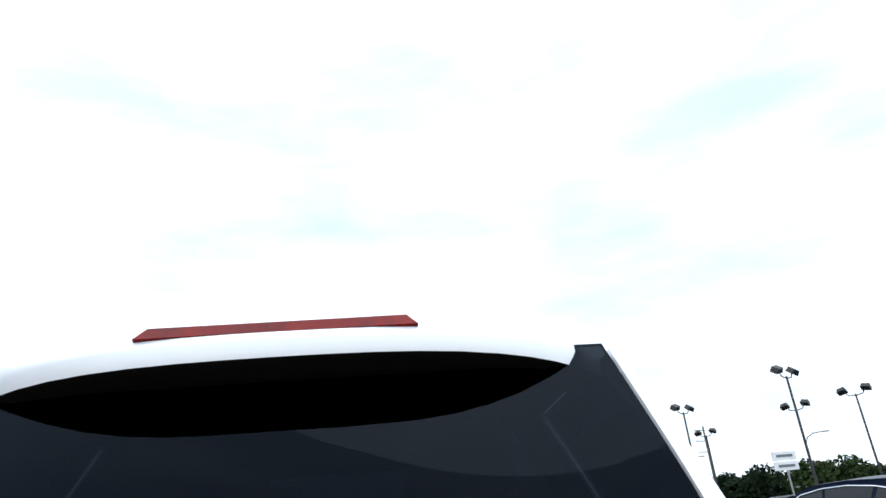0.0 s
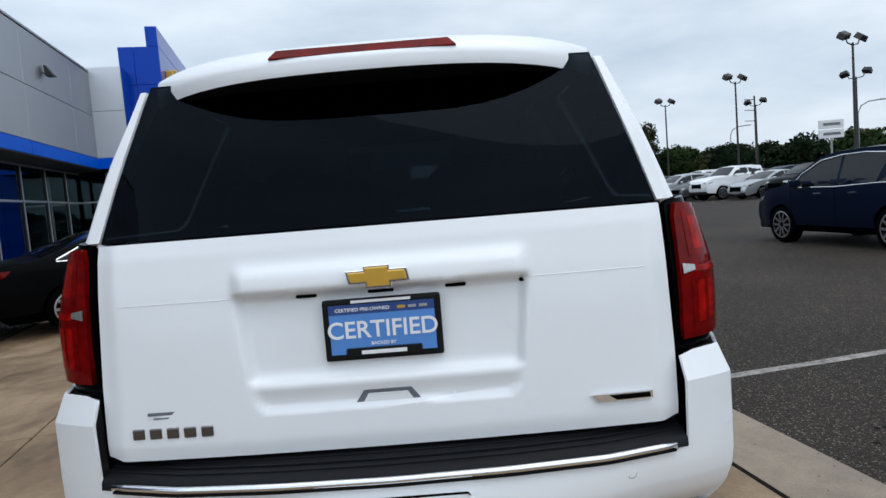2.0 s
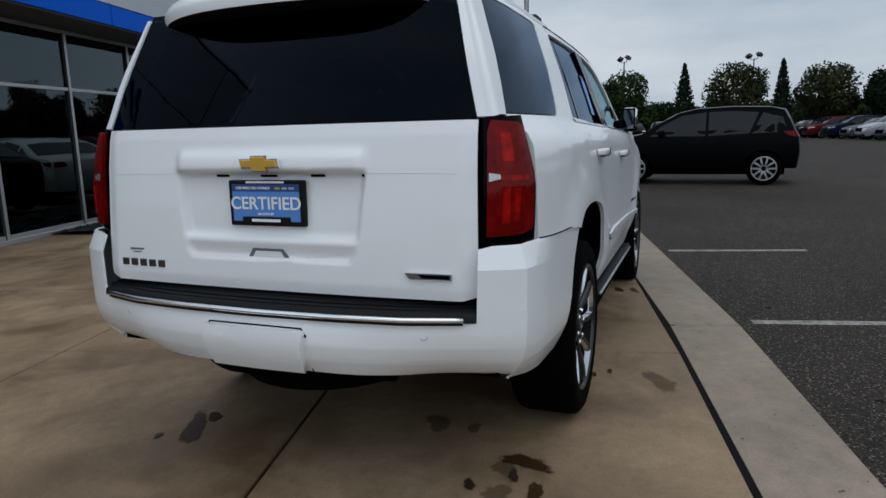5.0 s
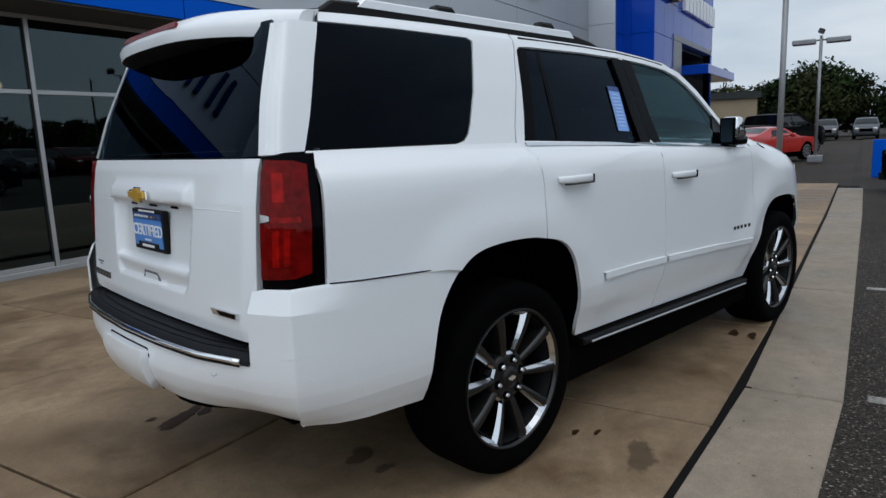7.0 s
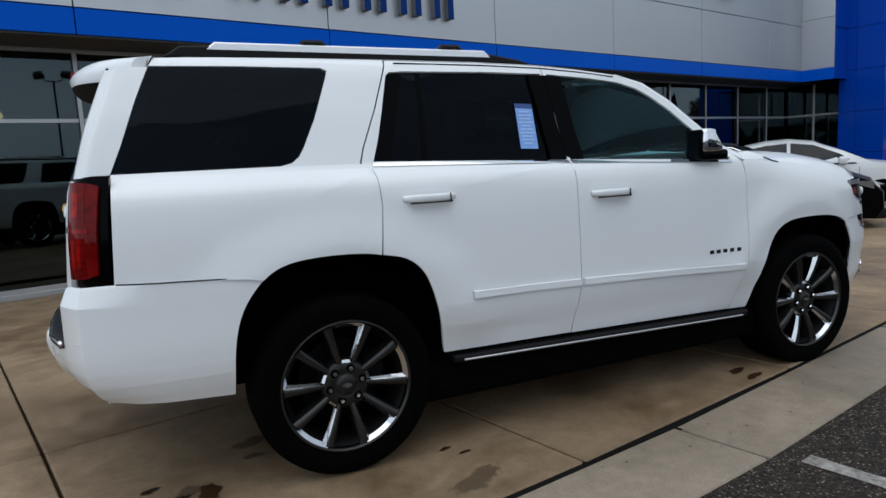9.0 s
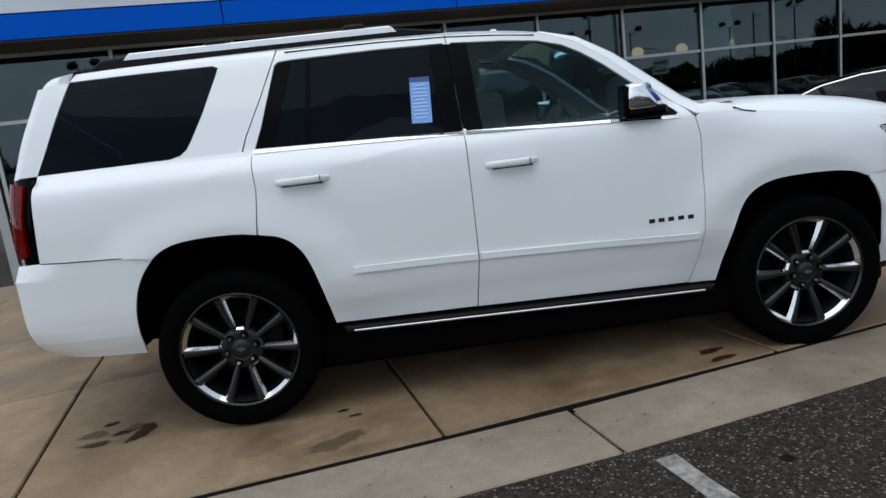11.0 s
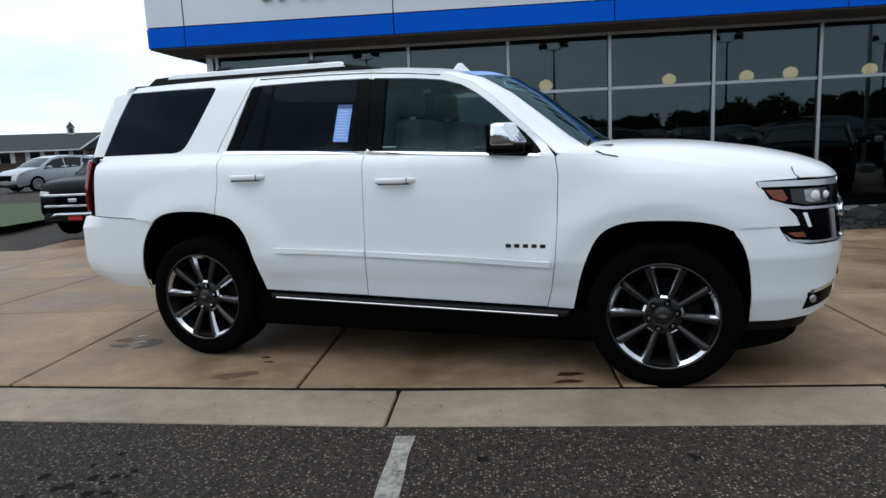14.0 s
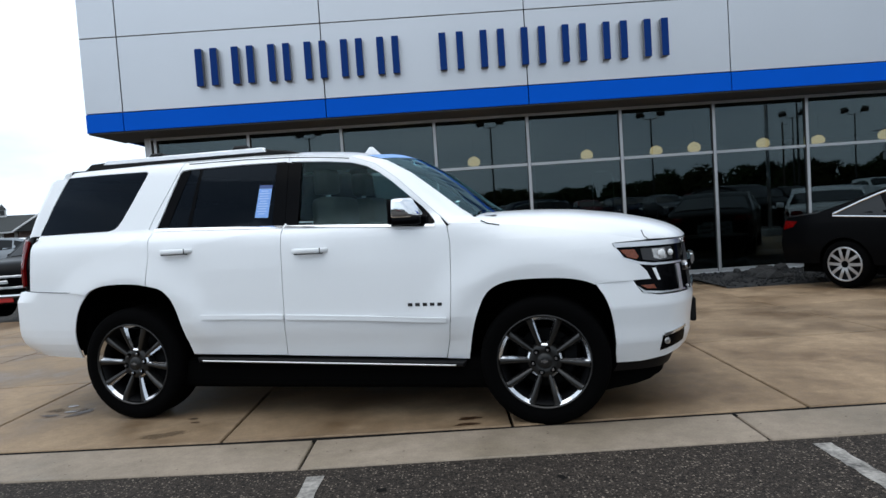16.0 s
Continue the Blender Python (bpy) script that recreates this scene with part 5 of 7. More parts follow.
o = part("emblem", em, GOLD, tg, "plain gold emblem")
o.matrix_basis = Matrix.Translation(gate(0.0, 1.212, 0.014)) @ pose(0, 0, 0, 0, 0, 90) @ Matrix.Diagonal((0.78, 1, 0.8, 1))
em = bmesh.new()
prism([(-0.108, -0.018), (-0.100, 0.024), (-0.042, 0.024), (-0.042, 0.038), (0.046, 0.038), (0.046, 0.024), (0.108, 0.024), (0.098, -0.020), (0.042, -0.020), (0.042, -0.036), (-0.046, -0.036), (-0.046, -0.020)], 0.0, 0.008, em, 0.002)
o2 = part("emblem_frame", em, CHROME, tg, "chrome emblem frame")
o2.matrix_basis = Matrix.Translation(gate(0.0, 1.212, 0.008)) @ pose(0, 0, 0, 0, 0, 90) @ Matrix.Diagonal((0.78, 1, 0.8, 1))
for y, w, nm in ((0.20, 0.028, "plate_lamp"), (0.0, 0.035, "reversing_camera"), (-0.20, 0.028, "plate_lamp"), (-0.38, 0.010, "lock_button")):
    part(nm, box(-1.022, -1.000, y - w, y + w, 1.164, 1.174, 0.003), BLACK_GLOSS, tg)
# dealer plate with its frame
PLX = gate(0.0, 1.08, 0.012).x
pl = part("plate", box(PLX - 0.012, PLX + 0.012, -0.163, 0.163, 0.992, 1.172, 0.008, seg=2), BLACK_PLASTIC, tg, "black plate frame")
pl.matrix_basis = Matrix.Translation((0, 0, 1.073)) @ Matrix.Diagonal((1, 0.963, 0.91, 1)) @ Matrix.Translation((0, 0, -1.082))
part("plate_field", box(PLX - 0.0145, PLX - 0.011, -0.145, 0.145, 1.012, 1.128), PLATE_BLUE, pl, "light blue plate")
part("plate_header", box(PLX - 0.0145, PLX - 0.011, -0.145, 0.145, 1.128, 1.156), PLATE_NAVY, pl, "navy plate header")
part("plate_footer", box(PLX - 0.0165, PLX - 0.012, -0.105, 0.105, 1.000, 1.030, 0.004), BLACK_PLASTIC, pl)
FACING = Matrix(((0, 0, -1, 0), (-1, 0, 0, 0), (0, 1, 0, 0), (0, 0, 0, 1)))
words("CERTIFIED", 0.066, PRINT_WHITE, pl, Matrix.Translation((PLX - 0.0155, 0, 1.080)) @ FACING @ Matrix.Diagonal((1.0, 1.05, 1, 1)))
words("CERTIFIED PRE-OWNED", 0.014, PRINT_WHITE, pl, Matrix.Translation((PLX - 0.0155, 0.052, 1.141)) @ FACING)
words("BACKED BY", 0.013, PRINT_WHITE, pl, Matrix.Translation((PLX - 0.0155, 0, 1.040)) @ FACING)
part("footer_bar", box(PLX - 0.0180, PLX - 0.0165, -0.062, 0.062, 1.010, 1.021), PRINT_WHITE, pl, "plain white print bar")
part("header_bar", box(PLX - 0.0135, PLX - 0.0115, -0.082, 0.082, 1.160, 1.168), PRINT_WHITE, pl, "plain white print bar")
for y in (-0.055, -0.085, -0.115):
    part("logo_bar", box(PLX - 0.016, PLX - 0.0145, y - 0.011, y + 0.011, 1.137, 1.145), GOLD if y > -0.06 else SATIN, pl, "plain small logo bar")
# badges as plain bars
for k in range(5):
    y = 0.690 - 0.047 * k
    part("badge_bar", box(gate(y, .83).x - 0.006, gate(y, .83).x + 0.01, y - 0.032, y, 0.822, 0.850, 0.002), DARK_CHROME, tg, "plain dark chrome badge bar")
part("dealer_bar", box(gate(.6, .89).x - 0.0015, gate(.6, .89).x + 0.01, 0.555, 0.645, 0.884, 0.892), LETTER_SIDE, tg, "plain dark print bar")
part("dealer_bar", box(gate(.6, .89).x - 0.0015, gate(.6, .89).x + 0.01, 0.57, 0.63, 0.874, 0.878), LETTER_SIDE, tg, "plain dark print bar")
bm = prism([(-0.697, 0.834), (-0.697, 0.853), (-0.535, 0.853), (-0.553, 0.834)], 0, 0.01)
for v in bm.verts:
    v.co = gate(v.co.x, v.co.z, 0.002 + v.co.y)
tb = part("trim_badge", bm, CHROME, tg, "chrome trim badge")
bm = prism([(-0.690, 0.837), (-0.690, 0.850), (-0.580, 0.850), (-0.600, 0.837)], 0, 0.012)
for v in bm.verts:
    v.co = gate(v.co.x, v.co.z, 0.002 + v.co.y)
part("badge_inlay", bm, BLACK_GLOSS, tb)


# tail lamps and rear pillars
def corner(t, z, a, b, pull=0.62):
    k = Vector((b.x * pull + a.x * (1 - pull), a.y * pull + b.y * (1 - pull), z))
    return (1 - t) ** 2 * a + 2 * t * (1 - t) * k + t * t * b


def lamp_at(sign, off=0.0):
    def at(t, z):
        a = Vector((mix_at(z, (0.94, 1.36), (-0.866, -0.840)), mix_at(z, (0.94, 1.15, 1.36), (0.919, 0.917, 0.868)) + 0.004, z))
        b = Vector((mix_at(z, (0.94, 1.36), (-0.999, -0.965)), 0.780, z))
        p = corner(t, z, a, b, 0.84)
        n = Vector((-0.75, 0.65, 0)) * (off + 0.012 * math.sin(math.pi * (z - 0.93) / 0.43))
        return Vector((p.x + n.x, sign * (p.y + n.y), z))
    return at


for sign in (-1, 1):
    lp = part("tail_lamp", skin([(0, 0.945), (1, 0.940), (1, 1.338), (0.93, 1.349), (0, 1.356)], lamp_at(sign), 0.05, 0.02, centre=(0, 0, 1.1)), BLACK_GLOSS, suv, "black-edged tail lamp")
    for nm, lift, poly, m in (("red_lens", 0.020, [(0.14, 0.992), (0.40, 0.978), (0.97, 0.972), (0.985, 1.16), (0.975, 1.30), (0.90, 1.340), (0.30, 1.334), (0.10, 1.322)], RED_LENS),
                              ("reflector", 0.0215, [(0.34, 1.190), (0.84, 1.190), (0.84, 1.320), (0.36, 1.320)], RED_MID),
                              ("reflector", 0.0225, [(0.52, 1.212), (0.74, 1.212), (0.73, 1.300), (0.52, 1.300)], RED_BRIGHT),
                              ("reflector", 0.0215, [(0.28, 1.150), (0.78, 1.150), (0.78, 1.166), (0.28, 1.168)], RED_BRIGHT),
                              ("reflector", 0.0215, [(0.38, 1.012), (0.84, 1.010), (0.84, 1.132), (0.36, 1.132)], RED_MID),
                              ("reflector", 0.0225, [(0.64, 1.015), (0.76, 1.014), (0.76, 1.126), (0.64, 1.126)], RED_BRIGHT),
                              ("reflector", 0.0225, [(0.46, 1.016), (0.56, 1.015), (0.56, 1.126), (0.46, 1.126)], RED_BRIGHT),
                              ("reversing_lens", 0.026, [(0.80, 1.156), (0.97, 1.148), (0.97, 1.176), (0.80, 1.170)], LAMP_CLEAR)):
        part(nm, skin(poly, lamp_at(sign, lift), 0.06, 0.022 if nm == "red_lens" else 0.002, centre=(0, 0, 1.1)), m, lp)

    def pillar_at(t, z):
        x = mix_at(z, (1.355, 1.469, 1.648, 1.789, 1.85), (-0.842, -0.793, -0.726, -0.665, -0.64))
        a = Vector((x, half(x, z), z))
        yb = mix_at(z, (1.35, 1.80), (0.764, 0.643))
        b = gate(yb, z)
        q = math.pi / 2 * t         # side and rear faces meet in a tight round corner
        u, v = max(0.0, math.cos(q)) ** 0.24, math.sin(q) ** 0.24
        p = Vector((a.x + (b.x - 0.006 - a.x + 0.030 * (1 - rise(t, 0.86, 1.0))) * v, b.y + (a.y - b.y) * u, z))
        return Vector((p.x, sign * p.y, z))
    part("rear_pillar", skin([(0, 1.360), (1, 1.352), (1, 1.775), (0, 1.789)], pillar_at, 0.04, 0.012, centre=(0, 0, 1.3), crease=0.6), WHITE, suv)

# roof spoiler with the high brake lamp
SP_T, SP_X, SP_Z = (0, .2, .4, .55, .7, .8, .88, .94, 1), (0, .2, .42, .60, .74, .84, .92, .97, 1), (0, .04, .08, .13, .20, .36, .58, .78, 1)


def spoiler(y, t):
    """t runs from the roof's end to the trailing edge."""
    e = abs(y) / 0.66
    x0, z0 = -0.642, 1.868 - 0.030 * e ** 3
    x1, z1 = -0.985 + 0.255 * e ** 3.6, 1.790 - 0.022 * e ** 2
    return Vector((x0 + (x1 - x0) * mix_at(t, SP_T, SP_X), y, z0 + (z1 - z0) * mix_at(t, SP_T, SP_Z)))


ys = [0.660 * math.sin(math.pi / 2 * k / 12) for k in range(-12, 13)]
LIP = Vector((0.006, 0, -0.030))
sp = part("roof_spoiler", shell(sheet([[tuple(spoiler(y, t)) for t in SP_T] + [tuple(spoiler(y, 1) + LIP)] for y in ys]), 0.0, (-0.5, 0, 1.6)), WHITE, suv)
def under(y, t, dx, dz):
    """A point of the underside, drawn in a little towards the ends."""
    p = spoiler(y, t)
    return (p.x + dx, y * (1 - 0.05 * (abs(y) / 0.66) ** 4), p.z + dz)


part("spoiler_underside", sheet([[tuple(spoiler(y, 1) + LIP), under(y, 0.9, 0.02, -0.070 + 0.012 * (abs(y) / .66) ** 4), under(y, 0.6, 0.0, -0.105 + 0.012 * (abs(y) / .66) ** 4), (-0.74, y * 0.985, 1.70 + 0.015 * (abs(y) / .66) ** 4)] for y in ys]), BLACK_PLASTIC, sp, "black underside", smooth=True)
for sign in (-1, 1):
    rows = [[], []]
    for t in SP_T:
        p = spoiler(sign * 0.660, t)
        rows[0].append(tuple(p))
        rows[1].append((p.x if t > 0 else p.x - 0.03, p.y, min(p.z - 0.012, mix_at(-p.x, (0.66, 0.72), (1.788, 1.746)))))
    part("spoiler_end", shell(sheet(rows), 0.0, (-0.8, 0, 1.8)), WHITE, sp)
    part("spoiler_seam", tube([Vector(p) + Vector((0, sign * 0.0015, 0)) for p in rows[1][:6]], 0.0024, 5), VOID, sp)
part("spoiler_seam", tube([spoiler(y, 0) + Vector((0, 0, 0.0008)) for y in ys], 0.0024, 5), VOID, sp)
part("brake_lamp", prism([(-0.252, -0.014), (-0.232, 0.012), (0.232, 0.012), (0.252, -0.014)], 0, 0.012), RED_LENS, sp, "dark red high brake lamp").matrix_basis = Matrix.Translation(spoiler(0.0, 0.90) + Vector((0.006, 0, -0.004))) @ pose(0, 0, 0, 0, 0, 90) @ pose(0, 0, 0, 32, 0, 0)
# roof rails and cross bars
for sign in (-1, 1):
    y = sign * 0.565
    rail = part("roof_rail", prism([(-0.60, 1.848), (-0.53, 1.895), (-0.40, 1.900), (0.95, 1.897), (1.15, 1.868), (1.22, 1.848)], y - 0.022, y + 0.022, bevel=0.008), BLACK_PLASTIC, suv, "black roof rail")
    part("rail_cap", prism([(-0.43, 1.878), (-0.385, 1.914), (0.94, 1.909), (0.985, 1.872)], y - 0.0245, y + 0.0245, bevel=0.006), RAIL, rail, "bright rail cap")
for x in (0.05, 0.755):
    part("cross_bar", prism([(x - 0.045, 1.908), (x - 0.03, 1.930), (x + 0.03, 1.930), (x + 0.045, 1.908)], -0.555, 0.555, bevel=0.006), BLACK_PLASTIC, suv)
    for sign in (-1, 1):
        part("bar_foot", prism([(x - 0.085, 1.900), (x - 0.045, 1.937), (x + 0.045, 1.937), (x + 0.085, 1.900)], sign * 0.525, sign * 0.585, bevel=0.012), BLACK_PLASTIC, suv)
fin = prism([(1.51, 1.850), (1.562, 1.908), (1.588, 1.908), (1.66, 1.835)], -0.02, 0.02, bevel=0.01)
part("roof_aerial", fin, WHITE, suv, "white fin aerial")

# front: bumper, lamps, grille
front_at, FRONT_LEN = path_mapper(FRONT_PLAN, [(0.30, -0.09), (0.40, -0.045), (0.50, -0.008), (0.60, 0.0), (0.72, 0.018), (0.78, 0.012), (0.88, 0.0), (1.13, -0.03)])
F0 = 3.00


def fu(x):
    return x - F0


FL = FRONT_LEN
top = [(fu(3.275), 0.872), (fu(3.345), 0.886), (fu(3.50), 0.886), (fu(3.515), 0.855), (fu(3.55), 0.806), (fu(3.66), 0.782), (fu(3.80), 0.780)]
bot = [(fu(3.395), 0.375), (fu(3.55), 0.372), (fu(3.75), 0.392), (fu(3.95), 0.430)]
arch = [(fu(x), z) for x, z in FRONT_RUN[42:-1]]
poly = top + [(FL - u, z) for u, z in reversed(top)] + [(FL - u, z) for u, z in arch] + [(FL - u, z) for u, z in bot] + bot[::-1] + arch[::-1]
fb = part("front_bumper", skin(poly, front_at, 0.045, 0.008, centre=(3.0, 0, 0.7)), WHITE, suv)
lower = [(fu(3.40), 0.30), (FL - fu(3.40), 0.30), (FL - fu(3.45), 0.42), (fu(3.45), 0.42)]
part("air_dam", skin(lower, lambda u, z: front_at(u, z, -0.05), 0.1, 0.02, centre=(3.0, 0, 0.4)), BLACK_PLASTIC, fb)
# Black lip and tray hang lower than the dam, adding the shadow's dark shape
lip = [(fu(3.30), 0.165), (fu(3.55), 0.195), (fu(3.85), 0.235), (FL - fu(3.85), 0.235), (FL - fu(3.55), 0.195), (FL - fu(3.30), 0.165), (FL - fu(3.30), 0.40), (fu(3.30), 0.40)]
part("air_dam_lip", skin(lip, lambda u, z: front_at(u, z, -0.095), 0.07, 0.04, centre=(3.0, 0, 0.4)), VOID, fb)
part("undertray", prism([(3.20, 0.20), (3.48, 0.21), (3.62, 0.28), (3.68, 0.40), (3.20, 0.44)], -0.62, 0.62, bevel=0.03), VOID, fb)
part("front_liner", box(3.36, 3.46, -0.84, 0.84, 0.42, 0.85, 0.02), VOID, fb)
gr = part("grille", skin([(fu(4.0), 0.79), (FL - fu(4.0), 0.79), (FL - fu(4.0), 1.10), (fu(4.0), 1.10)], lambda u, z: front_at(u, z, -0.02), 0.06, 0.02, centre=(3.0, 0, 0.9)), BLACK_GLOSS, suv, "black grille with bright bars")
for z0, z1, o in ((0.905, 0.965, 0.022), (1.080, 1.105, 0.008), (0.79, 0.812, 0.012)):
    part("grille_bar", skin([(fu(3.96), z0), (FL - fu(3.96), z0), (FL - fu(3.96), z1), (fu(3.96), z1)], lambda u, z, o=o: front_at(u, z, o), 0.08, 0.02, centre=(3.0, 0, 0.9)), CHROME, gr)
for k in range(22):
    u = fu(4.02) + (FL - 2 * fu(4.02)) * k / 21
    part("grille_slat", tube([front_at(u, 0.81, -0.008), front_at(u, 1.08, -0.008)], 0.006, 5), TRIM_DARK, gr)
part("front_emblem", prism([(-0.11, -0.025), (-0.05, -0.025), (-0.05, -0.045), (0.05, -0.045), (0.05, -0.025), (0.11, -0.025), (0.11, 0.025), (0.05, 0.025), (0.05, 0.045), (-0.05, 0.045), (-0.05, 0.025), (-0.11, 0.025)], 0, 0.02), CHROME, gr, "plain bright emblem").matrix_basis = Matrix.Translation((3.916, 0, 0.935)) @ pose(0, 0, 0, 0, 0, -90)
part("plate_bracket", box(3.89, 3.93, -0.17, 0.17, 0.50, 0.665, 0.008), BLACK_PLASTIC, fb, "black front plate bracket")
for side in (0, 1):
    def uu(x):
        return fu(x) if side == 0 else FL - fu(x)

    def lay(name, pts, m, parent, off, thick=0.01, label="", step=0.05):
        return part(name, skin([(uu(x), z) for x, z in pts], lambda u, z: front_at(u, z, off), step, thick, centre=(3.0, 0, 0.9)), m, parent, label)
    hl = lay("headlamp", [(3.392, 1.110), (3.405, 1.065), (3.432, 1.018), (3.475, 0.993), (3.540, 0.970), (3.580, 0.93), (3.602, 0.878), (3.512, 0.868), (3.552, 0.814), (3.66, 0.792), (3.99, 0.790), (3.99, 1.110)], BLACK_GLOSS, suv, 0.002, label="dark headlamp cluster")
    lay("light_bar", [(3.394, 1.109), (3.402, 1.082), (3.95, 1.078), (3.95, 1.109)], SATIN, hl, 0.006, 0.006, "bright light bar")
    lay("corner_marker", [(3.436, 1.066), (3.525, 1.064), (3.550, 1.020), (3.535, 1.006), (3.480, 1.020)], AMBER, hl, 0.004, 0.004)
    lay("chrome_edge", [(3.410, 1.068), (3.424, 1.068), (3.455, 1.020), (3.545, 0.990), (3.640, 0.976), (3.90, 0.972), (3.90, 0.960), (3.640, 0.962), (3.545, 0.974), (3.443, 1.008)], SATIN, hl, 0.005, 0.004)
    lay("lamp_bowl", [(3.565, 1.066), (3.80, 1.066), (3.80, 0.990), (3.66, 0.986), (3.575, 1.000)], TRIM_DARK, hl, 0.003, 0.002, "dark lamp bowl")
    lay("reflector", [(3.640, 1.060), (3.735, 1.060), (3.745, 1.000), (3.690, 0.994), (3.650, 1.004)], LAMP_CLEAR, hl, 0.0045, 0.003, "bright faceted reflector")
    for x, z, r in ((3.705, 1.028, 0.026), (3.780, 1.030, 0.020)):
        p, q = front_at(uu(x), z, 0.004), front_at(uu(x), z, 0.03)
        o = part("projector", lathe([(r, 0), (r, 0.006), (r * 0.8, 0.012), (r * 0.4, 0.016)], 18, axis="z"), HOUSE_WHITE, hl, "bright projector lens", smooth=True)
        o.matrix_basis = Matrix.Translation(p) @ (q - p).to_track_quat("Z", "Y").to_matrix().to_4x4()
    lay("lower_marker", [(3.545, 0.848), (3.63, 0.848), (3.645, 0.822), (3.585, 0.826)], AMBER, hl, 0.004, 0.004)
    lay("chrome_edge", [(3.525, 0.845), (3.57, 0.814), (3.68, 0.802), (3.90, 0.802), (3.90, 0.792), (3.67, 0.790), (3.56, 0.802)], SATIN, hl, 0.005, 0.004)
    lay("daylight_strip", [(3.630, 0.945), (3.655, 0.945), (3.680, 0.872), (3.660, 0.872)], PRINT_WHITE, hl, 0.004, 0.004)
    lay("inner_trim", [(3.82, 0.955), (3.86, 0.955), (3.86, 0.800), (3.82, 0.800)], SATIN, hl, 0.010, 0.008, "upright bright trim")
    fg = lay("fog_recess", [(3.685, 0.525), (3.90, 0.560), (3.905, 0.470), (3.68, 0.430)], BLACK_GLOSS, fb, 0.003, 0.006)
    lay("fog_trim", [(3.695, 0.540), (3.90, 0.572), (3.90, 0.556), (3.69, 0.520)], CHROME, fg, 0.010, 0.006)
    p, q = front_at(uu(3.72), 0.49, 0.004), front_at(uu(3.72), 0.49, 0.03)
    o = part("fog_lamp", lathe([(0.022, 0), (0.022, 0.004), (0.012, 0.008)], 14, axis="z"), LAMP_CLEAR, fg, smooth=True)
    o.matrix_basis = Matrix.Translation(p) @ (q - p).to_track_quat("Z", "Y").to_matrix().to_4x4()

# underbody and exhaust, near black for the shade below the car; cabin
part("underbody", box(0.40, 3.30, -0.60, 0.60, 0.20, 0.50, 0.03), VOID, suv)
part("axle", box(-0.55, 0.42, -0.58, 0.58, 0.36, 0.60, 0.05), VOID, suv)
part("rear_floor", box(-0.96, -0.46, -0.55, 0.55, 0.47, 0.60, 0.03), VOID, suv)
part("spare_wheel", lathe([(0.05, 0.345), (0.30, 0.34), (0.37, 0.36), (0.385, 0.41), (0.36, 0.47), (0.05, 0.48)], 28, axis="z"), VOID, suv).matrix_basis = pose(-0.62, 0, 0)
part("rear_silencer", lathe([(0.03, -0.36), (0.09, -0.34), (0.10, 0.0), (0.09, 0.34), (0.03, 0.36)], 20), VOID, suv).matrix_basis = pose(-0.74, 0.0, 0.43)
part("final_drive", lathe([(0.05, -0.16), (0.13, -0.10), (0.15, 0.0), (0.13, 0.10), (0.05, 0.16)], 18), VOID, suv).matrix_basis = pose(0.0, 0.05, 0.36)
# Full-width block that fills in the dark shade below the doors
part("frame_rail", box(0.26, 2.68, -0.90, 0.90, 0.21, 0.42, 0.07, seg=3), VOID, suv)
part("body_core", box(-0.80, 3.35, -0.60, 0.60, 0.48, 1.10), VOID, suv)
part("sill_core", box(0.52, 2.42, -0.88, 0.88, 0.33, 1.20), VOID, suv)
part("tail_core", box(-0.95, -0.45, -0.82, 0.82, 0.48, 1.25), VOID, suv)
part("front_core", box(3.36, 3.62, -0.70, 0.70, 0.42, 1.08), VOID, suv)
part("cabin_floor", box(-0.75, 2.40, -0.80, 0.80, 1.10, 1.16), TRIM_DARK, suv)
for sign in (-1, 1):
    part("door_card", box(0.25, 2.28, sign * 0.80, sign * 0.845, 1.12, 1.315, 0.012), TRIM_DARK, suv)
part("dashboard", box(2.05, 2.45, -0.74, 0.74, 1.16, 1.30, 0.05, seg=3), TRIM_DARK, suv)
part("steering_wheel", lathe([(0.185, -0.012), (0.20, 0.0), (0.185, 0.012), (0.17, 0.0)], 24, axis="z"), TRIM_DARK, suv).matrix_basis = pose(1.95, 0.38, 1.28, 0, -62, 0)
for x, m in ((1.30, SEAT), (0.35, SEAT), (-0.35, SEAT)):
    for y in (-0.38, 0.38):
        st = part("seat", box(x, x + 0.20, y - 0.25, y + 0.25, 1.10, 1.52, 0.07, seg=3), m, suv, smooth=True)
        part("head_restraint", box(x - 0.02, x + 0.10, y - 0.13, y + 0.13, 1.54, 1.73, 0.04, seg=3), m, st, smooth=True)
        part("restraint_post", tube([(x + 0.05, y, 1.48), (x + 0.04, y, 1.58)], 0.02, 8), SATIN, st)
# window sticker on the near rear door
sk = part("window_sticker", skin([(0.986, 1.398), (1.087, 1.393), (1.099, 1.595), (1.000, 1.600)], on_side(-1, -0.008), 0.2, 0.0), STICKER, suv, "light blue price sheet inside the window")
part("sticker_header", skin([(1.000, 1.601), (1.099, 1.596), (1.101, 1.620), (1.001, 1.624)], on_side(-1, -0.008), 0.2, 0.0), PLATE_NAVY, sk)
for k in range(10):
    z = 1.578 - 0.0175 * k
    dx = (1.578 - z) * -0.07
    w = (0.055, 0.075, 0.065, 0.08, 0.05, 0.07, 0.078, 0.06, 0.072, 0.05)[k]
    part("text_bar", skin([(1.047 + dx - w / 2, z), (1.047 + dx + w / 2, z - 0.002), (1.047 + dx + w / 2, z + 0.005), (1.047 + dx - w / 2, z + 0.007)], on_side(-1, -0.0055), 0.3, 0.0), STICKER_PALE, sk)


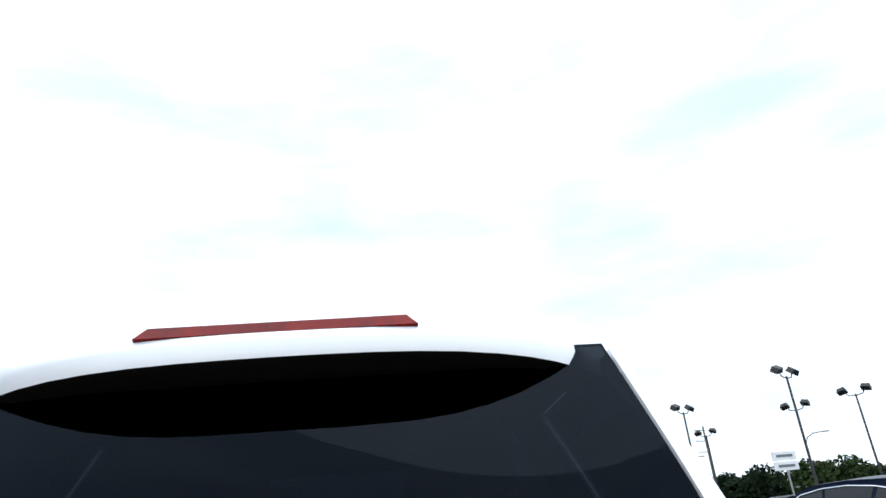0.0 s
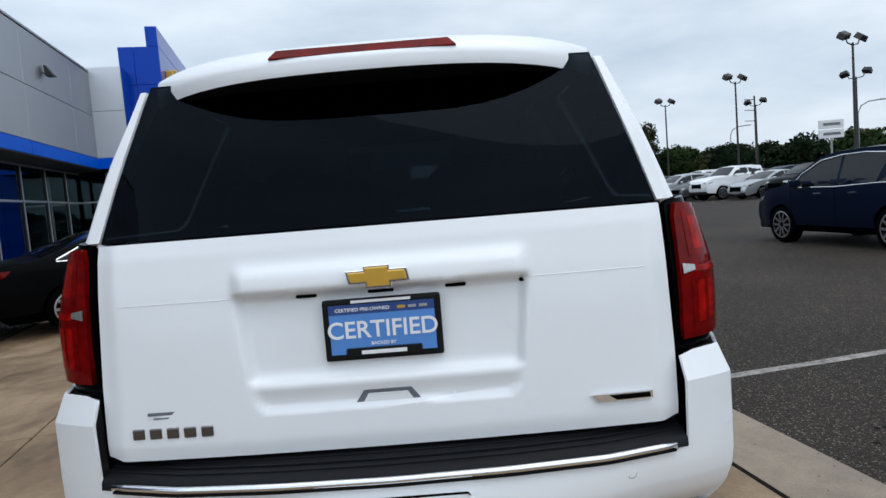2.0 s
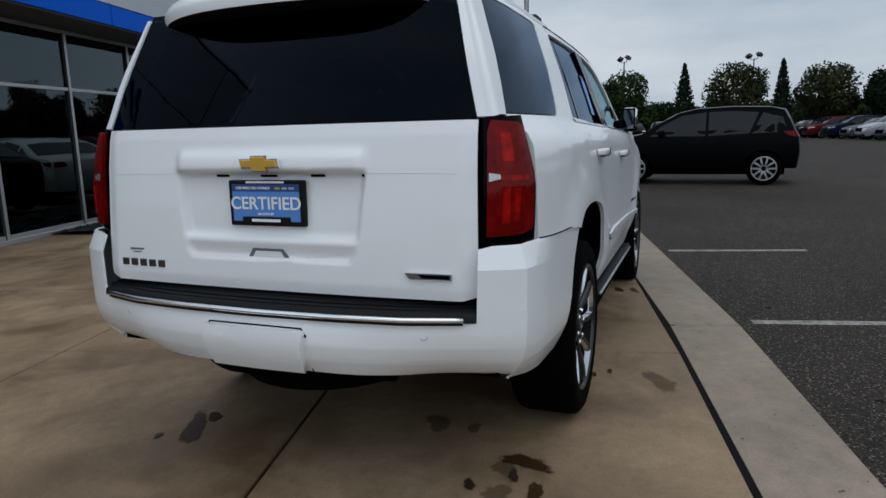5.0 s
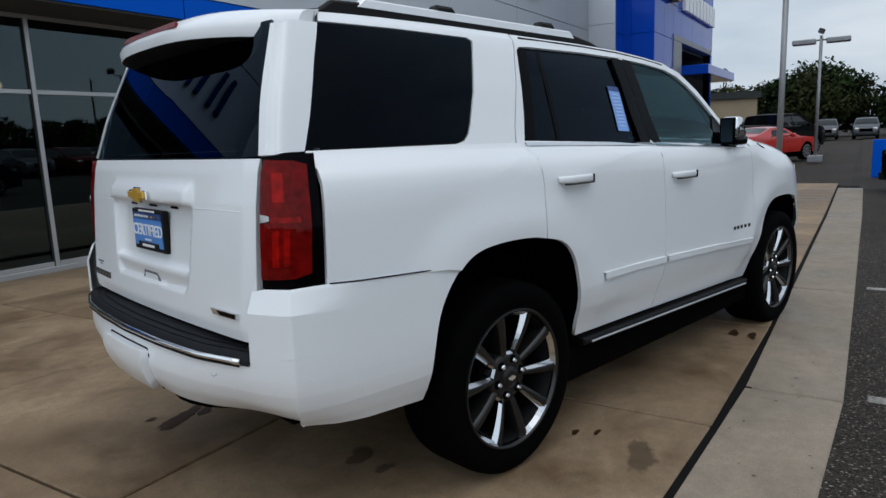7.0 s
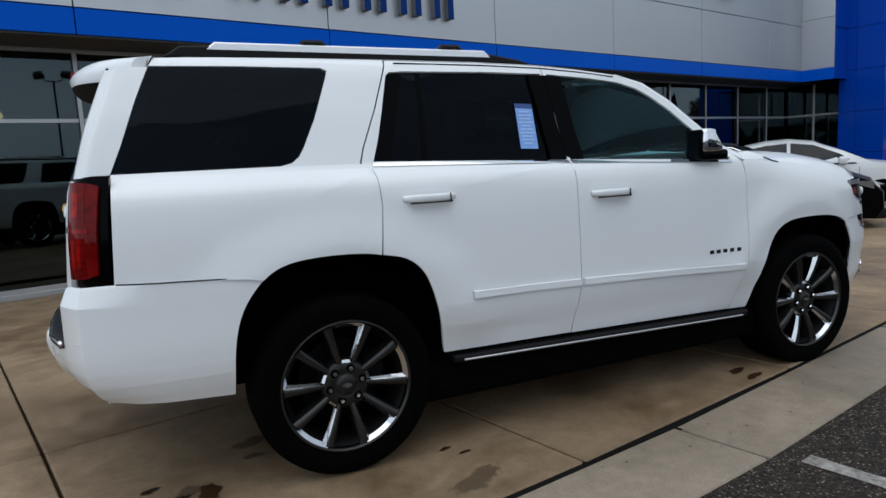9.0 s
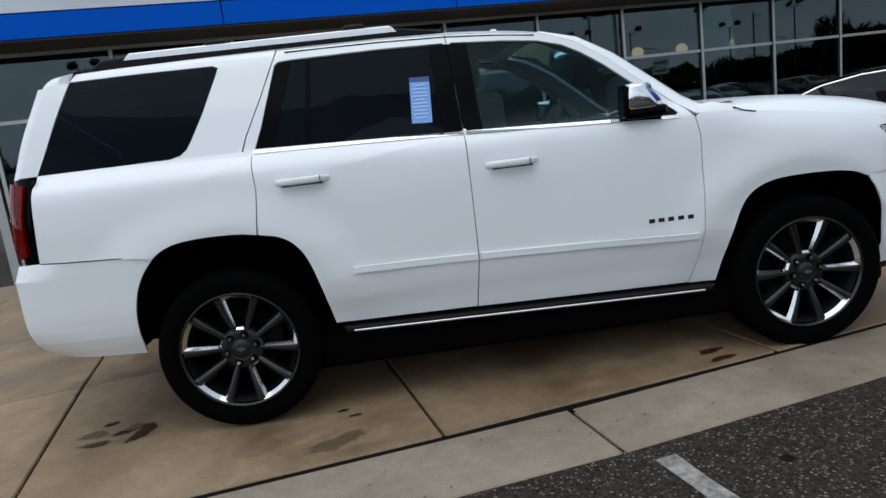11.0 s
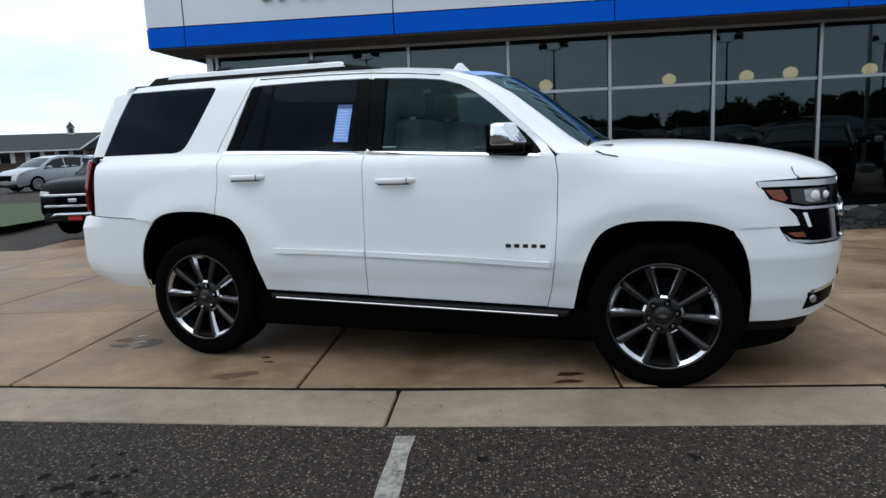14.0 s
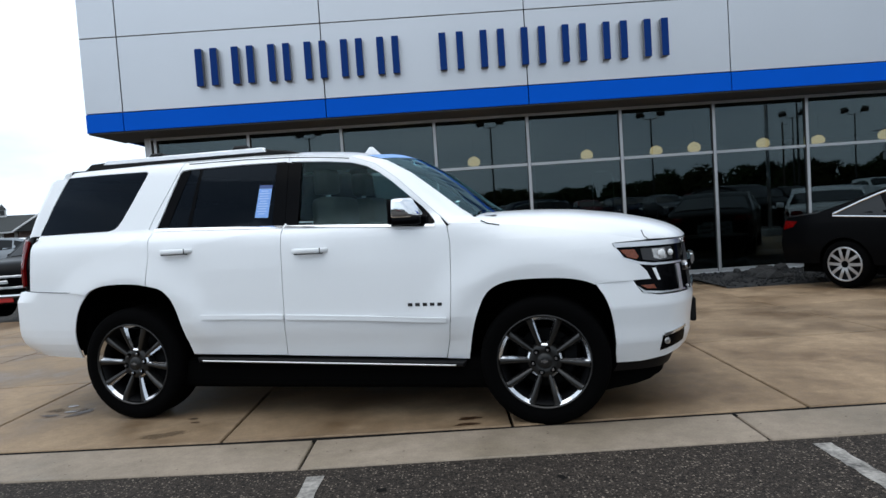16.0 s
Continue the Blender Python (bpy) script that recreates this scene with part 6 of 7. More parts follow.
# wheels
def wheel(m, parent, spin=0.0):
    w = new("wheel")
    w.empty_display_size = 0.1
    w.parent, w.matrix_basis = parent, m @ pose(0, 0, 0, 0, spin, 0)
    ty = lathe([(0.289, -0.130), (0.330, -0.142), (0.372, -0.140), (0.396, -0.122), (R_TYRE, -0.09), (R_TYRE, 0.09), (0.396, 0.122), (0.372, 0.140), (0.330, 0.142), (0.300, 0.130)], 56)
    part("tyre", ty, RUBBER, w, smooth=True)
    # rim barrel, disc and caliper take the shade colour; the barrel's back is black
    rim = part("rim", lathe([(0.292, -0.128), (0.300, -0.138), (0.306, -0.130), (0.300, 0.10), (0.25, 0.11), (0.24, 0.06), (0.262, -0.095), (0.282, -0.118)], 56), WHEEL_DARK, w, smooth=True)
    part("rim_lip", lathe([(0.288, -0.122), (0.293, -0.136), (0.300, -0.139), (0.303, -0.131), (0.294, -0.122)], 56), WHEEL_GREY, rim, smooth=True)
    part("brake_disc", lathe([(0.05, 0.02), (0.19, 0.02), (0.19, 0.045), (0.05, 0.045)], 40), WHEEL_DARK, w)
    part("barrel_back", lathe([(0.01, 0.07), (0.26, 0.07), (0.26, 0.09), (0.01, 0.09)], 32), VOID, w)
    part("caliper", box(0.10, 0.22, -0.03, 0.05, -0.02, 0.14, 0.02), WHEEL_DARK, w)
    hub = part("hub", lathe([(0.118, -0.03), (0.114, -0.086), (0.100, -0.098), (0.056, -0.103), (0.049, -0.097), (0.044, -0.110), (0.02, -0.113)], 30), WHEEL_HUB, w, smooth=True)
    part("cap_emblem", prism([(-0.022, -0.006), (-0.008, -0.006), (-0.008, -0.011), (0.008, -0.011), (0.008, -0.006), (0.022, -0.006), (0.022, 0.006), (0.008, 0.006), (0.008, 0.011), (-0.008, 0.011), (-0.008, 0.006), (-0.022, 0.006)], -0.118, -0.110), CHROME, hub)
    nut = None
    for k in range(6):
        a = 2 * math.pi * (k + 0.25) / 6
        c = (0.076 * math.cos(a), 0, 0.076 * math.sin(a))
        if nut is None:
            part("nut_pocket", lathe([(0.020, -0.098), (0.020, -0.1022), (0.012, -0.1024)], 14), VOID, hub).location = c
            nut = part("wheel_nut", lathe([(0.0115, -0.09), (0.0115, -0.112), (0.008, -0.118)], 6), CHROME, hub)
            nut.location = c
            pocket = hub.children[-2]
        else:
            again(nut, hub, Matrix.Translation(c))
            again(pocket, hub, Matrix.Translation(c))

    def leg(side):
        """One leg of a V spoke: broad dark face with a rounded outer flank and a bright inner facet."""
        rows, brows = [], []
        for i in range(9):
            t = i / 8
            v = 0.092 + 0.186 * t
            outer, inner = 0.047 + 0.074 * t, 0.010 + 0.048 * t
            cut = inner + 0.011 + 0.008 * t
            yf = -0.100 - 0.028 * math.sin(math.pi * 0.5 * t)
            v2 = math.sqrt(max(0.0, 0.2885 ** 2 - outer ** 2)) if t == 1 else v
            v3 = math.sqrt(0.2885 ** 2 - inner ** 2) if t == 1 else v
            rows.append([(side * (outer + 0.002), yf + 0.065, v2), (side * outer, yf + 0.014, v2), (side * (outer - 0.007), yf + 0.003, v2), (side * (cut + 0.002), yf, (v2 + v3) / 2), (side * cut, yf + 0.003, v3)])
            if i > 0:
                brows.append([(side * cut, yf + 0.0028, v3), (side * (inner + 0.002), yf + 0.0028 + (cut - inner - 0.002) * 1.2, v3), (side * inner, yf + 0.074, v3)])
        inlay = sheet(brows)
        sheet([[(side * x, -0.100, 0.100), (side * x * 0.9, -0.092, 0.112), (side * x * 0.9, -0.050, 0.116)] for x in (0.0, 0.010, 0.020)], inlay)
        return sheet(rows), inlay
    made = None
    for k in range(5):
        m5 = pose(0, 0, 0, 0, 72 * k, 0)
        if made is None:
            made = []
            for side in (-1, 1):
                b, i = leg(side)
                made.append(part("spoke", b, WHEEL_GREY, w, smooth=True))
                made.append(part("spoke_inlay", i, WHEEL_CHROME, w))
            br = sheet([[(r * math.sin(a), y, r * math.cos(a)) for a in np.linspace(-0.30, 0.30, 9)] for r, y in ((0.290, -0.130), (0.272, -0.112), (0.268, -0.060))])
            made.append(part("rim_inlay", br, WHEEL_CHROME, w))
        else:
            for o in made:
                again(o, w, m5)
    for o in w.children:
        if not o.name.startswith("tyre"):
            o.matrix_basis = Matrix.Diagonal((0.968, 1, 0.968, 1)) @ o.matrix_basis
    return w


rw = wheel(pose(0, -0.835, 0.403), suv, 4)
for m, spin in ((pose(2.938, -0.835, 0.403), 2), (pose(0, 0.835, 0.403, 0, 0, 180), 0), (pose(2.938, 0.835, 0.403, 0, 0, 180), 0)):
    o = copy_thing(rw, m @ pose(0, 0, 0, 0, spin, 0))


# ---- other vehicles ----
def simple_wheel(parent, m, r, w, bright=ALLOY):
    key = (r, w, bright.name)
    made = simple_wheel.made.get(key)
    e = new("wheel")
    e.empty_display_size = 0.1
    e.parent, e.matrix_basis = parent, m
    if made is None:
        ty = part("tyre", lathe([(r * 0.72, -w / 2), (r * 0.93, -w / 2 - 0.01), (r, -w / 2 + 0.03), (r, w / 2), (r * 0.7, w / 2)], 30), RUBBER, e, smooth=True)
        rim = part("rim", lathe([(r * 0.72, -w / 2 - 0.004), (r * 0.66, -w / 2 + 0.015), (r * 0.6, 0.0), (0.02, 0.02)], 30), WHEEL_DARK, e, smooth=True)
        bm = bmesh.new()
        for k in range(10):
            a, d = 2 * math.pi * k / 10, 0.10 * (1 if k % 2 else -1)
            p, q = a + d * 0.6, a - d * 0.2
            rows = [[(rr * math.cos(b + s * 0.021 / rr), -w / 2 + y, rr * math.sin(b + s * 0.021 / rr)) for s in (-1, 0, 1)] for rr, b, y in ((0.05, p, 0.0), (r * 0.36, (p + q) / 2, -0.006), (r * 0.69, q, -0.002))]
            sheet(rows, bm)
        sp = part("spokes", bm, bright, e)
        ring = part("rim_ring", lathe([(r * 0.66, -w / 2 - 0.004), (r * 0.70, -w / 2 - 0.010), (r * 0.73, -w / 2 - 0.004)], 30), bright, e, smooth=True)
        simple_wheel.made[key] = (ty, rim, sp, ring)
    else:
        for o in made:
            again(o, e)
    return e


simple_wheel.made = {}

SHAPES = {
    "sedan": dict(w=1.85, wb=2.83, r=0.335, belt=0.97, clear=0.24,
                  top=[(-2.40, 0.30), (-2.43, 0.62), (-2.38, 0.93), (-2.28, 1.01), (-1.80, 1.06), (-1.35, 1.22), (-0.95, 1.36), (-0.45, 1.45), (-0.05, 1.47), (0.35, 1.42), (0.80, 1.24), (1.22, 1.03), (1.85, 0.92), (2.20, 0.80), (2.38, 0.62), (2.40, 0.38), (2.30, 0.22)],
                  wins=[[(-1.56, 1.03), (-1.22, 1.19), (-0.98, 1.29), (-0.80, 1.00)], [(-0.76, 1.00), (-0.92, 1.31), (-0.45, 1.395), (-0.10, 1.418), (-0.10, 0.99)], [(-0.04, 0.99), (-0.04, 1.418), (0.33, 1.37), (0.75, 1.19), (1.02, 1.00)]],
                  front=(0.40, 1.18), rear=(-1.72, -1.0), tail=0.90, head=0.74),
    "suv": dict(w=1.86, wb=2.73, r=0.36, belt=1.06, clear=0.28,
                top=[(-2.26, 0.36), (-2.32, 0.70), (-2.28, 1.02), (-2.18, 1.14), (-2.02, 1.40), (-1.86, 1.60), (-1.5, 1.67), (-0.7, 1.70), (0.0, 1.68), (0.40, 1.60), (0.85, 1.36), (1.20, 1.14), (1.85, 1.04), (2.15, 0.92), (2.30, 0.72), (2.32, 0.45), (2.22, 0.26)],
                wins=[[(-1.98, 1.14), (-1.82, 1.46), (-1.30, 1.56), (-1.10, 1.12)], [(-1.04, 1.12), (-1.22, 1.57), (-0.7, 1.61), (-0.22, 1.60), (-0.22, 1.08)], [(-0.16, 1.08), (-0.16, 1.60), (0.36, 1.53), (0.78, 1.31), (1.02, 1.09)]],
                front=(0.44, 1.16), rear=(-2.16, -1.88), tail=1.10, head=0.86),
    "truck": dict(w=2.03, wb=3.64, r=0.41, belt=1.28, clear=0.40,
                  top=[(-2.95, 0.55), (-2.98, 0.95), (-2.96, 1.36), (-2.85, 1.40), (-1.05, 1.40), (-0.98, 1.42), (-0.90, 1.84), (-0.4, 1.90), (0.4, 1.90), (0.78, 1.84), (1.40, 1.36), (2.30, 1.28), (2.68, 1.20), (2.80, 1.02), (2.82, 0.62), (2.70, 0.45)],
                  wins=[[(-0.86, 1.34), (-0.82, 1.74), (0.0, 1.80), (0.0, 1.32)], [(0.06, 1.32), (0.06, 1.80), (0.70, 1.76), (1.20, 1.33)]],
                  front=(0.80, 1.38), rear=(-0.97, -0.90), tail=1.1, head=1.02),
    "coupe": dict(w=1.90, wb=2.81, r=0.35, belt=0.92, clear=0.20,
                  top=[(-2.30, 0.32), (-2.36, 0.70), (-2.28, 0.98), (-1.85, 1.02), (-1.35, 1.12), (-0.75, 1.30), (-0.25, 1.34), (0.15, 1.28), (0.65, 1.04), (0.95, 0.96), (1.8, 0.90), (2.25, 0.74), (2.40, 0.52), (2.34, 0.22)],
                  wins=[[(-0.95, 0.98), (-0.72, 1.22), (-0.25, 1.27), (0.12, 1.22), (0.58, 0.97)]],
                  front=(0.18, 0.62), rear=(-1.4, -0.8), tail=0.85, head=0.70),
}


def shortened(p, back, ahead):
    """The same car with shorter overhangs."""
    h = p["wb"] / 2

    def fx(x):
        return -h + (x + h) * back if x < -h else (h + (x - h) * ahead if x > h else x)
    q = dict(p)
    q["top"] = [(fx(x), z) for x, z in p["top"]]
    q["wins"] = [[(fx(x), z) for x, z in w] for w in p["wins"]]
    q["rear"] = tuple(fx(x) for x in p["rear"])
    return q


SHAPES["compact"] = shortened(SHAPES["suv"], 0.70, 0.85)


def vehicle(kind, paint, m, label, group="", chrome=False, detail=True):
    p = SHAPES[kind]
    car = thing("pickup_truck" if kind == "truck" else ("suv" if kind == "compact" else kind), m, label, "car" if kind != "truck" else "truck", group)
    half_w, top, belt, wb = p["w"] / 2, p["top"], p["belt"], p["wb"]
    roof = max(z for _, z in top)
    x0, x1 = min(x for x, _ in top), max(x for x, _ in top)

    def wide(x, z):
        y = half_w * (1 - 0.17 * rise(z, belt, roof) - 0.05 * rise(0.55 - z, 0.0, 0.35) - 0.02 * rise(abs(z - 0.75), 0.1, 0.4))
        return y - 0.16 * rise(x, x1 - 0.75, x1 + 0.05) ** 1.5 - 0.12 * rise(-x, -x0 - 0.6, -x0 + 0.05) ** 1.5
    under = []
    for cx in (wb / 2, -wb / 2):
        rr = p["r"] + 0.045
        under += [(cx + rr * math.cos(a), max(p["clear"], p["r"] + rr * math.sin(a))) for a in (math.pi * k / 10 for k in range(11))]
    side = top + [q for q in under]
    for sign in (-1, 1):
        part("body_side", skin(side, lambda x, z: Vector((x, sign * wide(x, z), z)), 0.14 if detail else 0.3, 0.02, centre=(0, 0, 0.6)), paint, car)
        for w_ in p["wins"]:
            part("side_window", skin(w_, lambda x, z: Vector((x, sign * (wide(x, z) + 0.003), z)), 0.25, 0.0, centre=(0, 0, 0.6)), CAR_GLASS, car)
        if chrome:
            line = [w_ for w_ in p["wins"]]
            loop = [line[0][0], line[0][1], line[0][2], line[1][1], line[1][2], line[-1][1], line[-1][2], line[-1][3], line[-1][4] if len(line[-1]) > 4 else line[-1][-1]]
            part("window_trim", tube([(x, sign * (wide(x, z) + 0.006), z + 0.012) for x, z in loop], 0.014, 6), CHROME, car, "chrome window surround")
            part("window_trim", tube([(x, sign * (wide(x, z) + 0.006), z - 0.012) for x, z in (line[0][0], line[0][3], line[1][0], line[-1][0], line[-1][-1])], 0.011, 6), CHROME, car, "chrome window surround")
        for k in ((0,) if kind == "coupe" else (0, 1)):
            xh = (-0.55, 0.30)[k] if kind != "truck" else (-0.65, 0.25)[k]
            zh = belt - 0.10
            part("door_handle", box(xh - 0.09, xh + 0.09, sign * wide(xh, zh) - 0.01, sign * wide(xh, zh) + 0.025 * sign if sign > 0 else sign * wide(xh, zh) + 0.01, zh - 0.012, zh + 0.012) if sign > 0 else box(xh - 0.09, xh + 0.09, -wide(xh, zh) - 0.025, -wide(xh, zh) + 0.01, zh - 0.012, zh + 0.012), SATIN if chrome else paint, car)
        if detail:
            for xd in ((-0.13, 1.05) if kind != "truck" else (0.03, 1.22)):
                part("door_gap", tube([(xd, sign * (wide(xd, z) + 0.0005), z) for z in np.linspace(p["clear"] + 0.12, belt - 0.02, 6)], 0.004, 4), VOID, car)
        xm = (p["front"][1] - 0.42)
        mr = part("mirror", box(xm - 0.05, xm + 0.09, sign * (wide(xm, belt) + 0.13) - 0.09, sign * (wide(xm, belt) + 0.13) + 0.09, belt + 0.02, belt + 0.17, 0.04, seg=2), paint, car, smooth=True)
    ts = [k / 8 for k in range(-8, 9)]
    rows = [[(x + (0.10 * (1 - t * t) if x > x1 - 0.6 else (-0.07 * (1 - t * t) if x < x0 + 0.5 else 0.0)), t * wide(x, z), z + 0.035 * (1 - t * t) * rise(z, 0.6, 0.9)) for t in ts] for x, z in top]
    part("body_top", shell(sheet(rows), 0.0, (0, 0, 0.5)), paint, car)

    def z_at(x):
        zs = sorted(top[3:-4])
        return mix_at(x, [q[0] for q in zs], [q[1] for q in zs])
    for nm, (a, b) in (("windscreen", p["front"]), ("rear_window", p["rear"])):
        rows = []
        for k in range(7):
            x = a + (b - a) * k / 6
            z = z_at(x)
            rows.append([(x + (0.012 if nm == "windscreen" else -0.012), t * (wide(x, z) - 0.075), z + 0.035 * (1 - t * t) + 0.010) for t in ts])
        part(nm, sheet(rows), CAR_GLASS, car)
    part("underside", box(x0 + 0.25, x1 - 0.25, -half_w + 0.26, half_w - 0.26, p["clear"] - 0.06, 0.75), VOID, car)
    for sign in (-1, 1):
        zt, zh = p["tail"], p["head"]
        back, ahead = top[:4], top[-5:][::-1]

        def on_end(y, z, pts, push):
            x = mix_at(z, [q[1] for q in pts], [q[0] for q in pts])
            t = y / wide(x, z)
            return Vector((x + push * (0.085 * (1 - t * t) if push < 0 else 0.115 * (1 - t * t)) + 0.014 * push, y, z + 0.02 * (1 - t * t)))
        tl = part("tail_lamp", skin([(sign * (half_w - 0.40), zt - 0.05), (sign * (half_w - 0.14), zt - 0.07), (sign * (half_w - 0.14), zt + 0.06), (sign * (half_w - 0.36), zt + 0.05)], lambda y, z: on_end(y, z, back, -1), 0.08, 0.01, centre=(0, 0, 0.6)), RED_LENS, car)
        part("lamp_corner", skin([(x0 + 0.06, zt - 0.07), (x0 + 0.24, zt - 0.03), (x0 + 0.32, zt + 0.05), (x0 + 0.09, zt + 0.06)], lambda x, z: Vector((x, sign * (wide(x, z) + 0.005), z)), 0.1, 0.01, centre=(0, 0, 0.6)), RED_LENS, tl)
        hl_ = part("headlamp", skin([(sign * (half_w - 0.46), zh - 0.03), (sign * (half_w - 0.17), zh - 0.06), (sign * (half_w - 0.17), zh + 0.06), (sign * (half_w - 0.42), zh + 0.03)], lambda y, z: on_end(y, z, ahead, 1), 0.08, 0.01, centre=(0, 0, 0.6)), LAMP_CLEAR, car)
        part("lamp_corner", skin([(x1 - 0.14, zh - 0.06), (x1 - 0.14, zh + 0.05), (x1 - 0.44, zh + 0.07), (x1 - 0.30, zh - 0.01)], lambda x, z: Vector((x, sign * (wide(x, z) + 0.005), z)), 0.1, 0.01, centre=(0, 0, 0.6)), LAMP_CLEAR, hl_)
    part("grille", box(x1 - 0.06, x1 + 0.095, -0.45, 0.45, p["head"] - 0.30, p["head"] - 0.02, 0.03), BLACK_GLOSS, car)
    part("lower_trim", box(x1 - 0.30, x1 + 0.06, -half_w + 0.22, half_w - 0.22, p["clear"] - 0.02, p["clear"] + 0.14, 0.03), BLACK_PLASTIC, car)
    for sx in (1, -1):
        for sign in (-1, 1):
            simple_wheel(car, pose(sx * wb / 2, sign * (half_w - 0.125), p["r"], 0, 0, 0 if sign < 0 else 180), p["r"], 0.22)
    return car


vehicle("sedan", PAINTS["black"], site(9.12, 2.75, -0.085, -62), "black sedan with chrome window trim beside the showroom", chrome=True)
vehicle("suv", PAINTS["dark_blue"], pose(9.23, -7.77, -0.03, 0, 0, 8.7), "dark blue crossover parked on the asphalt lot", chrome=True)
vehicle("compact", PAINTS["black"], pose(13.88, -1.33, -0.03, 0, 0, 88), "black crossover standing across the drive aisle")
vehicle("sedan", PAINTS["white"], site(11.90, 2.70, -0.10, -62), "white sedan parked near the entrance tower", chrome=False)
vehicle("coupe", PAINTS["bright_red"], site(27.0, 1.3, -0.05, -28), "bright red sports coupe past the entrance")
vehicle("truck", PAINTS["black"], site(33.0, 1.6, -0.05, -28), "black pickup truck behind the red coupe")
tk = vehicle("truck", PAINTS["black"], site(-6.39, 9.69, -0.20, -92) @ Matrix.Scale(0.89, 4), "black pickup truck with a broad grille on the drive")
for z, m in ((0.98, SATIN), (0.74, SATIN), (0.56, BLACK_PLASTIC)):
    part("grille_bar", box(2.84, 2.93, -0.70, 0.70, z - 0.025, z + 0.025, 0.01), m, tk)
part("front_emblem", box(2.93, 2.95, -0.10, 0.10, 0.83, 0.90, 0.01), SATIN, tk, "plain bright emblem")
part("front_plate", box(2.90, 2.925, -0.17, 0.17, 0.42, 0.57, 0.01), pbr("red_plate", (0.45, 0.02, 0.015), 0.4), tk, "red front plate")
part("tow_bar", tube([(2.86, -0.62, 0.52), (2.93, -0.40, 0.56), (2.93, 0.40, 0.56), (2.86, 0.62, 0.52)], 0.04, 8), SATIN, tk)
vehicle("suv", PAINTS["silver"], site(-21.2, 27.4, -0.10, -110), "silver crossover parked beyond the drive")
vehicle("suv", PAINTS["white"], site(-25.0, 36.0, -0.10, -60), "white crossover parked beyond the drive")

# rows of stock across the lot
STOCK = [("suv", "dark_blue"), ("suv", "grey"), ("suv", "dark_red"), ("sedan", "white"), ("suv", "black"), ("sedan", "silver"), ("truck", "white"), ("sedan", "grey"), ("suv", "silver")]
masters = [vehicle(k, PAINTS[c], site(14.5 + 2.9 * i, -26.0, -0.03, 90), c.replace("_", " ") + {"suv": " crossover", "sedan": " sedan", "truck": " pickup truck"}[k] + " in the stock rows of the lot", "stock cars in the lot", detail=False) for i, (k, c) in enumerate(STOCK)]
rng = random.Random(11)
count = len(masters)
for i in range(count, 17):
    copy_thing(masters[rng.randrange(9)], site(14.5 + 2.9 * i + rng.uniform(-.15, .15), -26.0 + rng.uniform(-.3, .3), -0.03, 90 + rng.uniform(-2, 2)))
for i in range(17):
    copy_thing(masters[rng.randrange(9)], site(14.5 + 2.9 * i + rng.uniform(-.15, .15), -31.8 + rng.uniform(-.3, .3), -0.03, (90, -90)[rng.randrange(2)] + rng.uniform(-2, 2)))
for i in range(11):
    copy_thing(masters[rng.randrange(9)], site(63.5 + rng.uniform(-.3, .3), -22.5 + 2.9 * i, -0.03, 180 + rng.uniform(-2, 2)))
for i in range(14):
    copy_thing(masters[rng.randrange(9)], site(-16.0 + 2.9 * i, -30.0 + rng.uniform(-.3, .3), -0.03, 90 + rng.uniform(-2, 2)))


# ---- poles, signs, trees, far buildings ----
def lot_pole(m, height=9.1, label="tall dark lot light pole with two floodlight heads", turn=0.0):
    t = thing("lot_light", m, label, "lamp post", "lot light poles")
    part("pole", tube([(0, 0, -0.1), (0, 0, height - 0.35)], 0.095, 10, r_end=0.065), POLE_DARK, t)
    part("pole_base", lathe([(0.28, -0.1), (0.28, 0.7), (0.24, 0.75)], 16, axis="z"), KERB, t)
    c, s = math.cos(radians(turn)), math.sin(radians(turn))
    for sg in (-1, 1):
        part("arm", tube([(0, 0, height - 0.5), (sg * 0.55 * c, sg * 0.55 * s, height - 0.40), (sg * 0.75 * c, sg * 0.75 * s, height - 0.10)], 0.04, 6), POLE_DARK, t)
        h = part("flood_head", prism([(-0.36, -0.16), (0.36, -0.16), (0.28, 0.20), (-0.28, 0.20)], -0.26, 0.26, bevel=0.04), POLE_DARK, t)
        h.matrix_basis = Matrix.Translation((sg * 0.90 * c, sg * 0.90 * s, height)) @ pose(0, 0, 0, 35, 12 * sg, turn)
    return t


for x, y in ((38.3, -24.9), (51.2, -23.3), (63.7, -21.7)):
    lot_pole(Matrix.Translation((x, y, -0.03)), turn=-60)
for s, n in ((6.8, -38.8), (21.3, -40), (37.6, -46.7), (-9, -38), (78, -12), (80, -27), (99, 15), (-30, -18), (44, -47), (60, -50)):
    lot_pole(site(s, n, -0.03), turn=20)

near = thing("light_pole", site(12.15, -0.69, -0.03), "grey steel light pole with flat twin heads on a square base", "lamp post")
part("pole", tube([(0, 0, 0), (0, 0, 4.5)], 0.058, 12, r_end=0.052), POLE_GREY, near, smooth=True)
part("base_cover", box(-0.24, 0.24, -0.24, 0.24, 0.0, 0.24, 0.03, seg=2), POLE_GREY, near)
for sg in (-1, 1):
    part("lamp_head", box(-0.20, 0.20, sg * 0.16, sg * 0.92, 4.22, 4.40, 0.03), POLE_GREY, near)
    part("arm", tube([(0, 0, 4.36), (0, sg * 0.20, 4.34)], 0.035, 6), POLE_GREY, near)
fh = part("flood_head", prism([(-0.14, -0.08), (0.14, -0.08), (0.11, 0.08), (-0.11, 0.08)], -0.10, 0.10, bevel=0.02), POLE_DARK, near)
fh.matrix_basis = pose(0, 0, 4.66, 25, 0, 0)

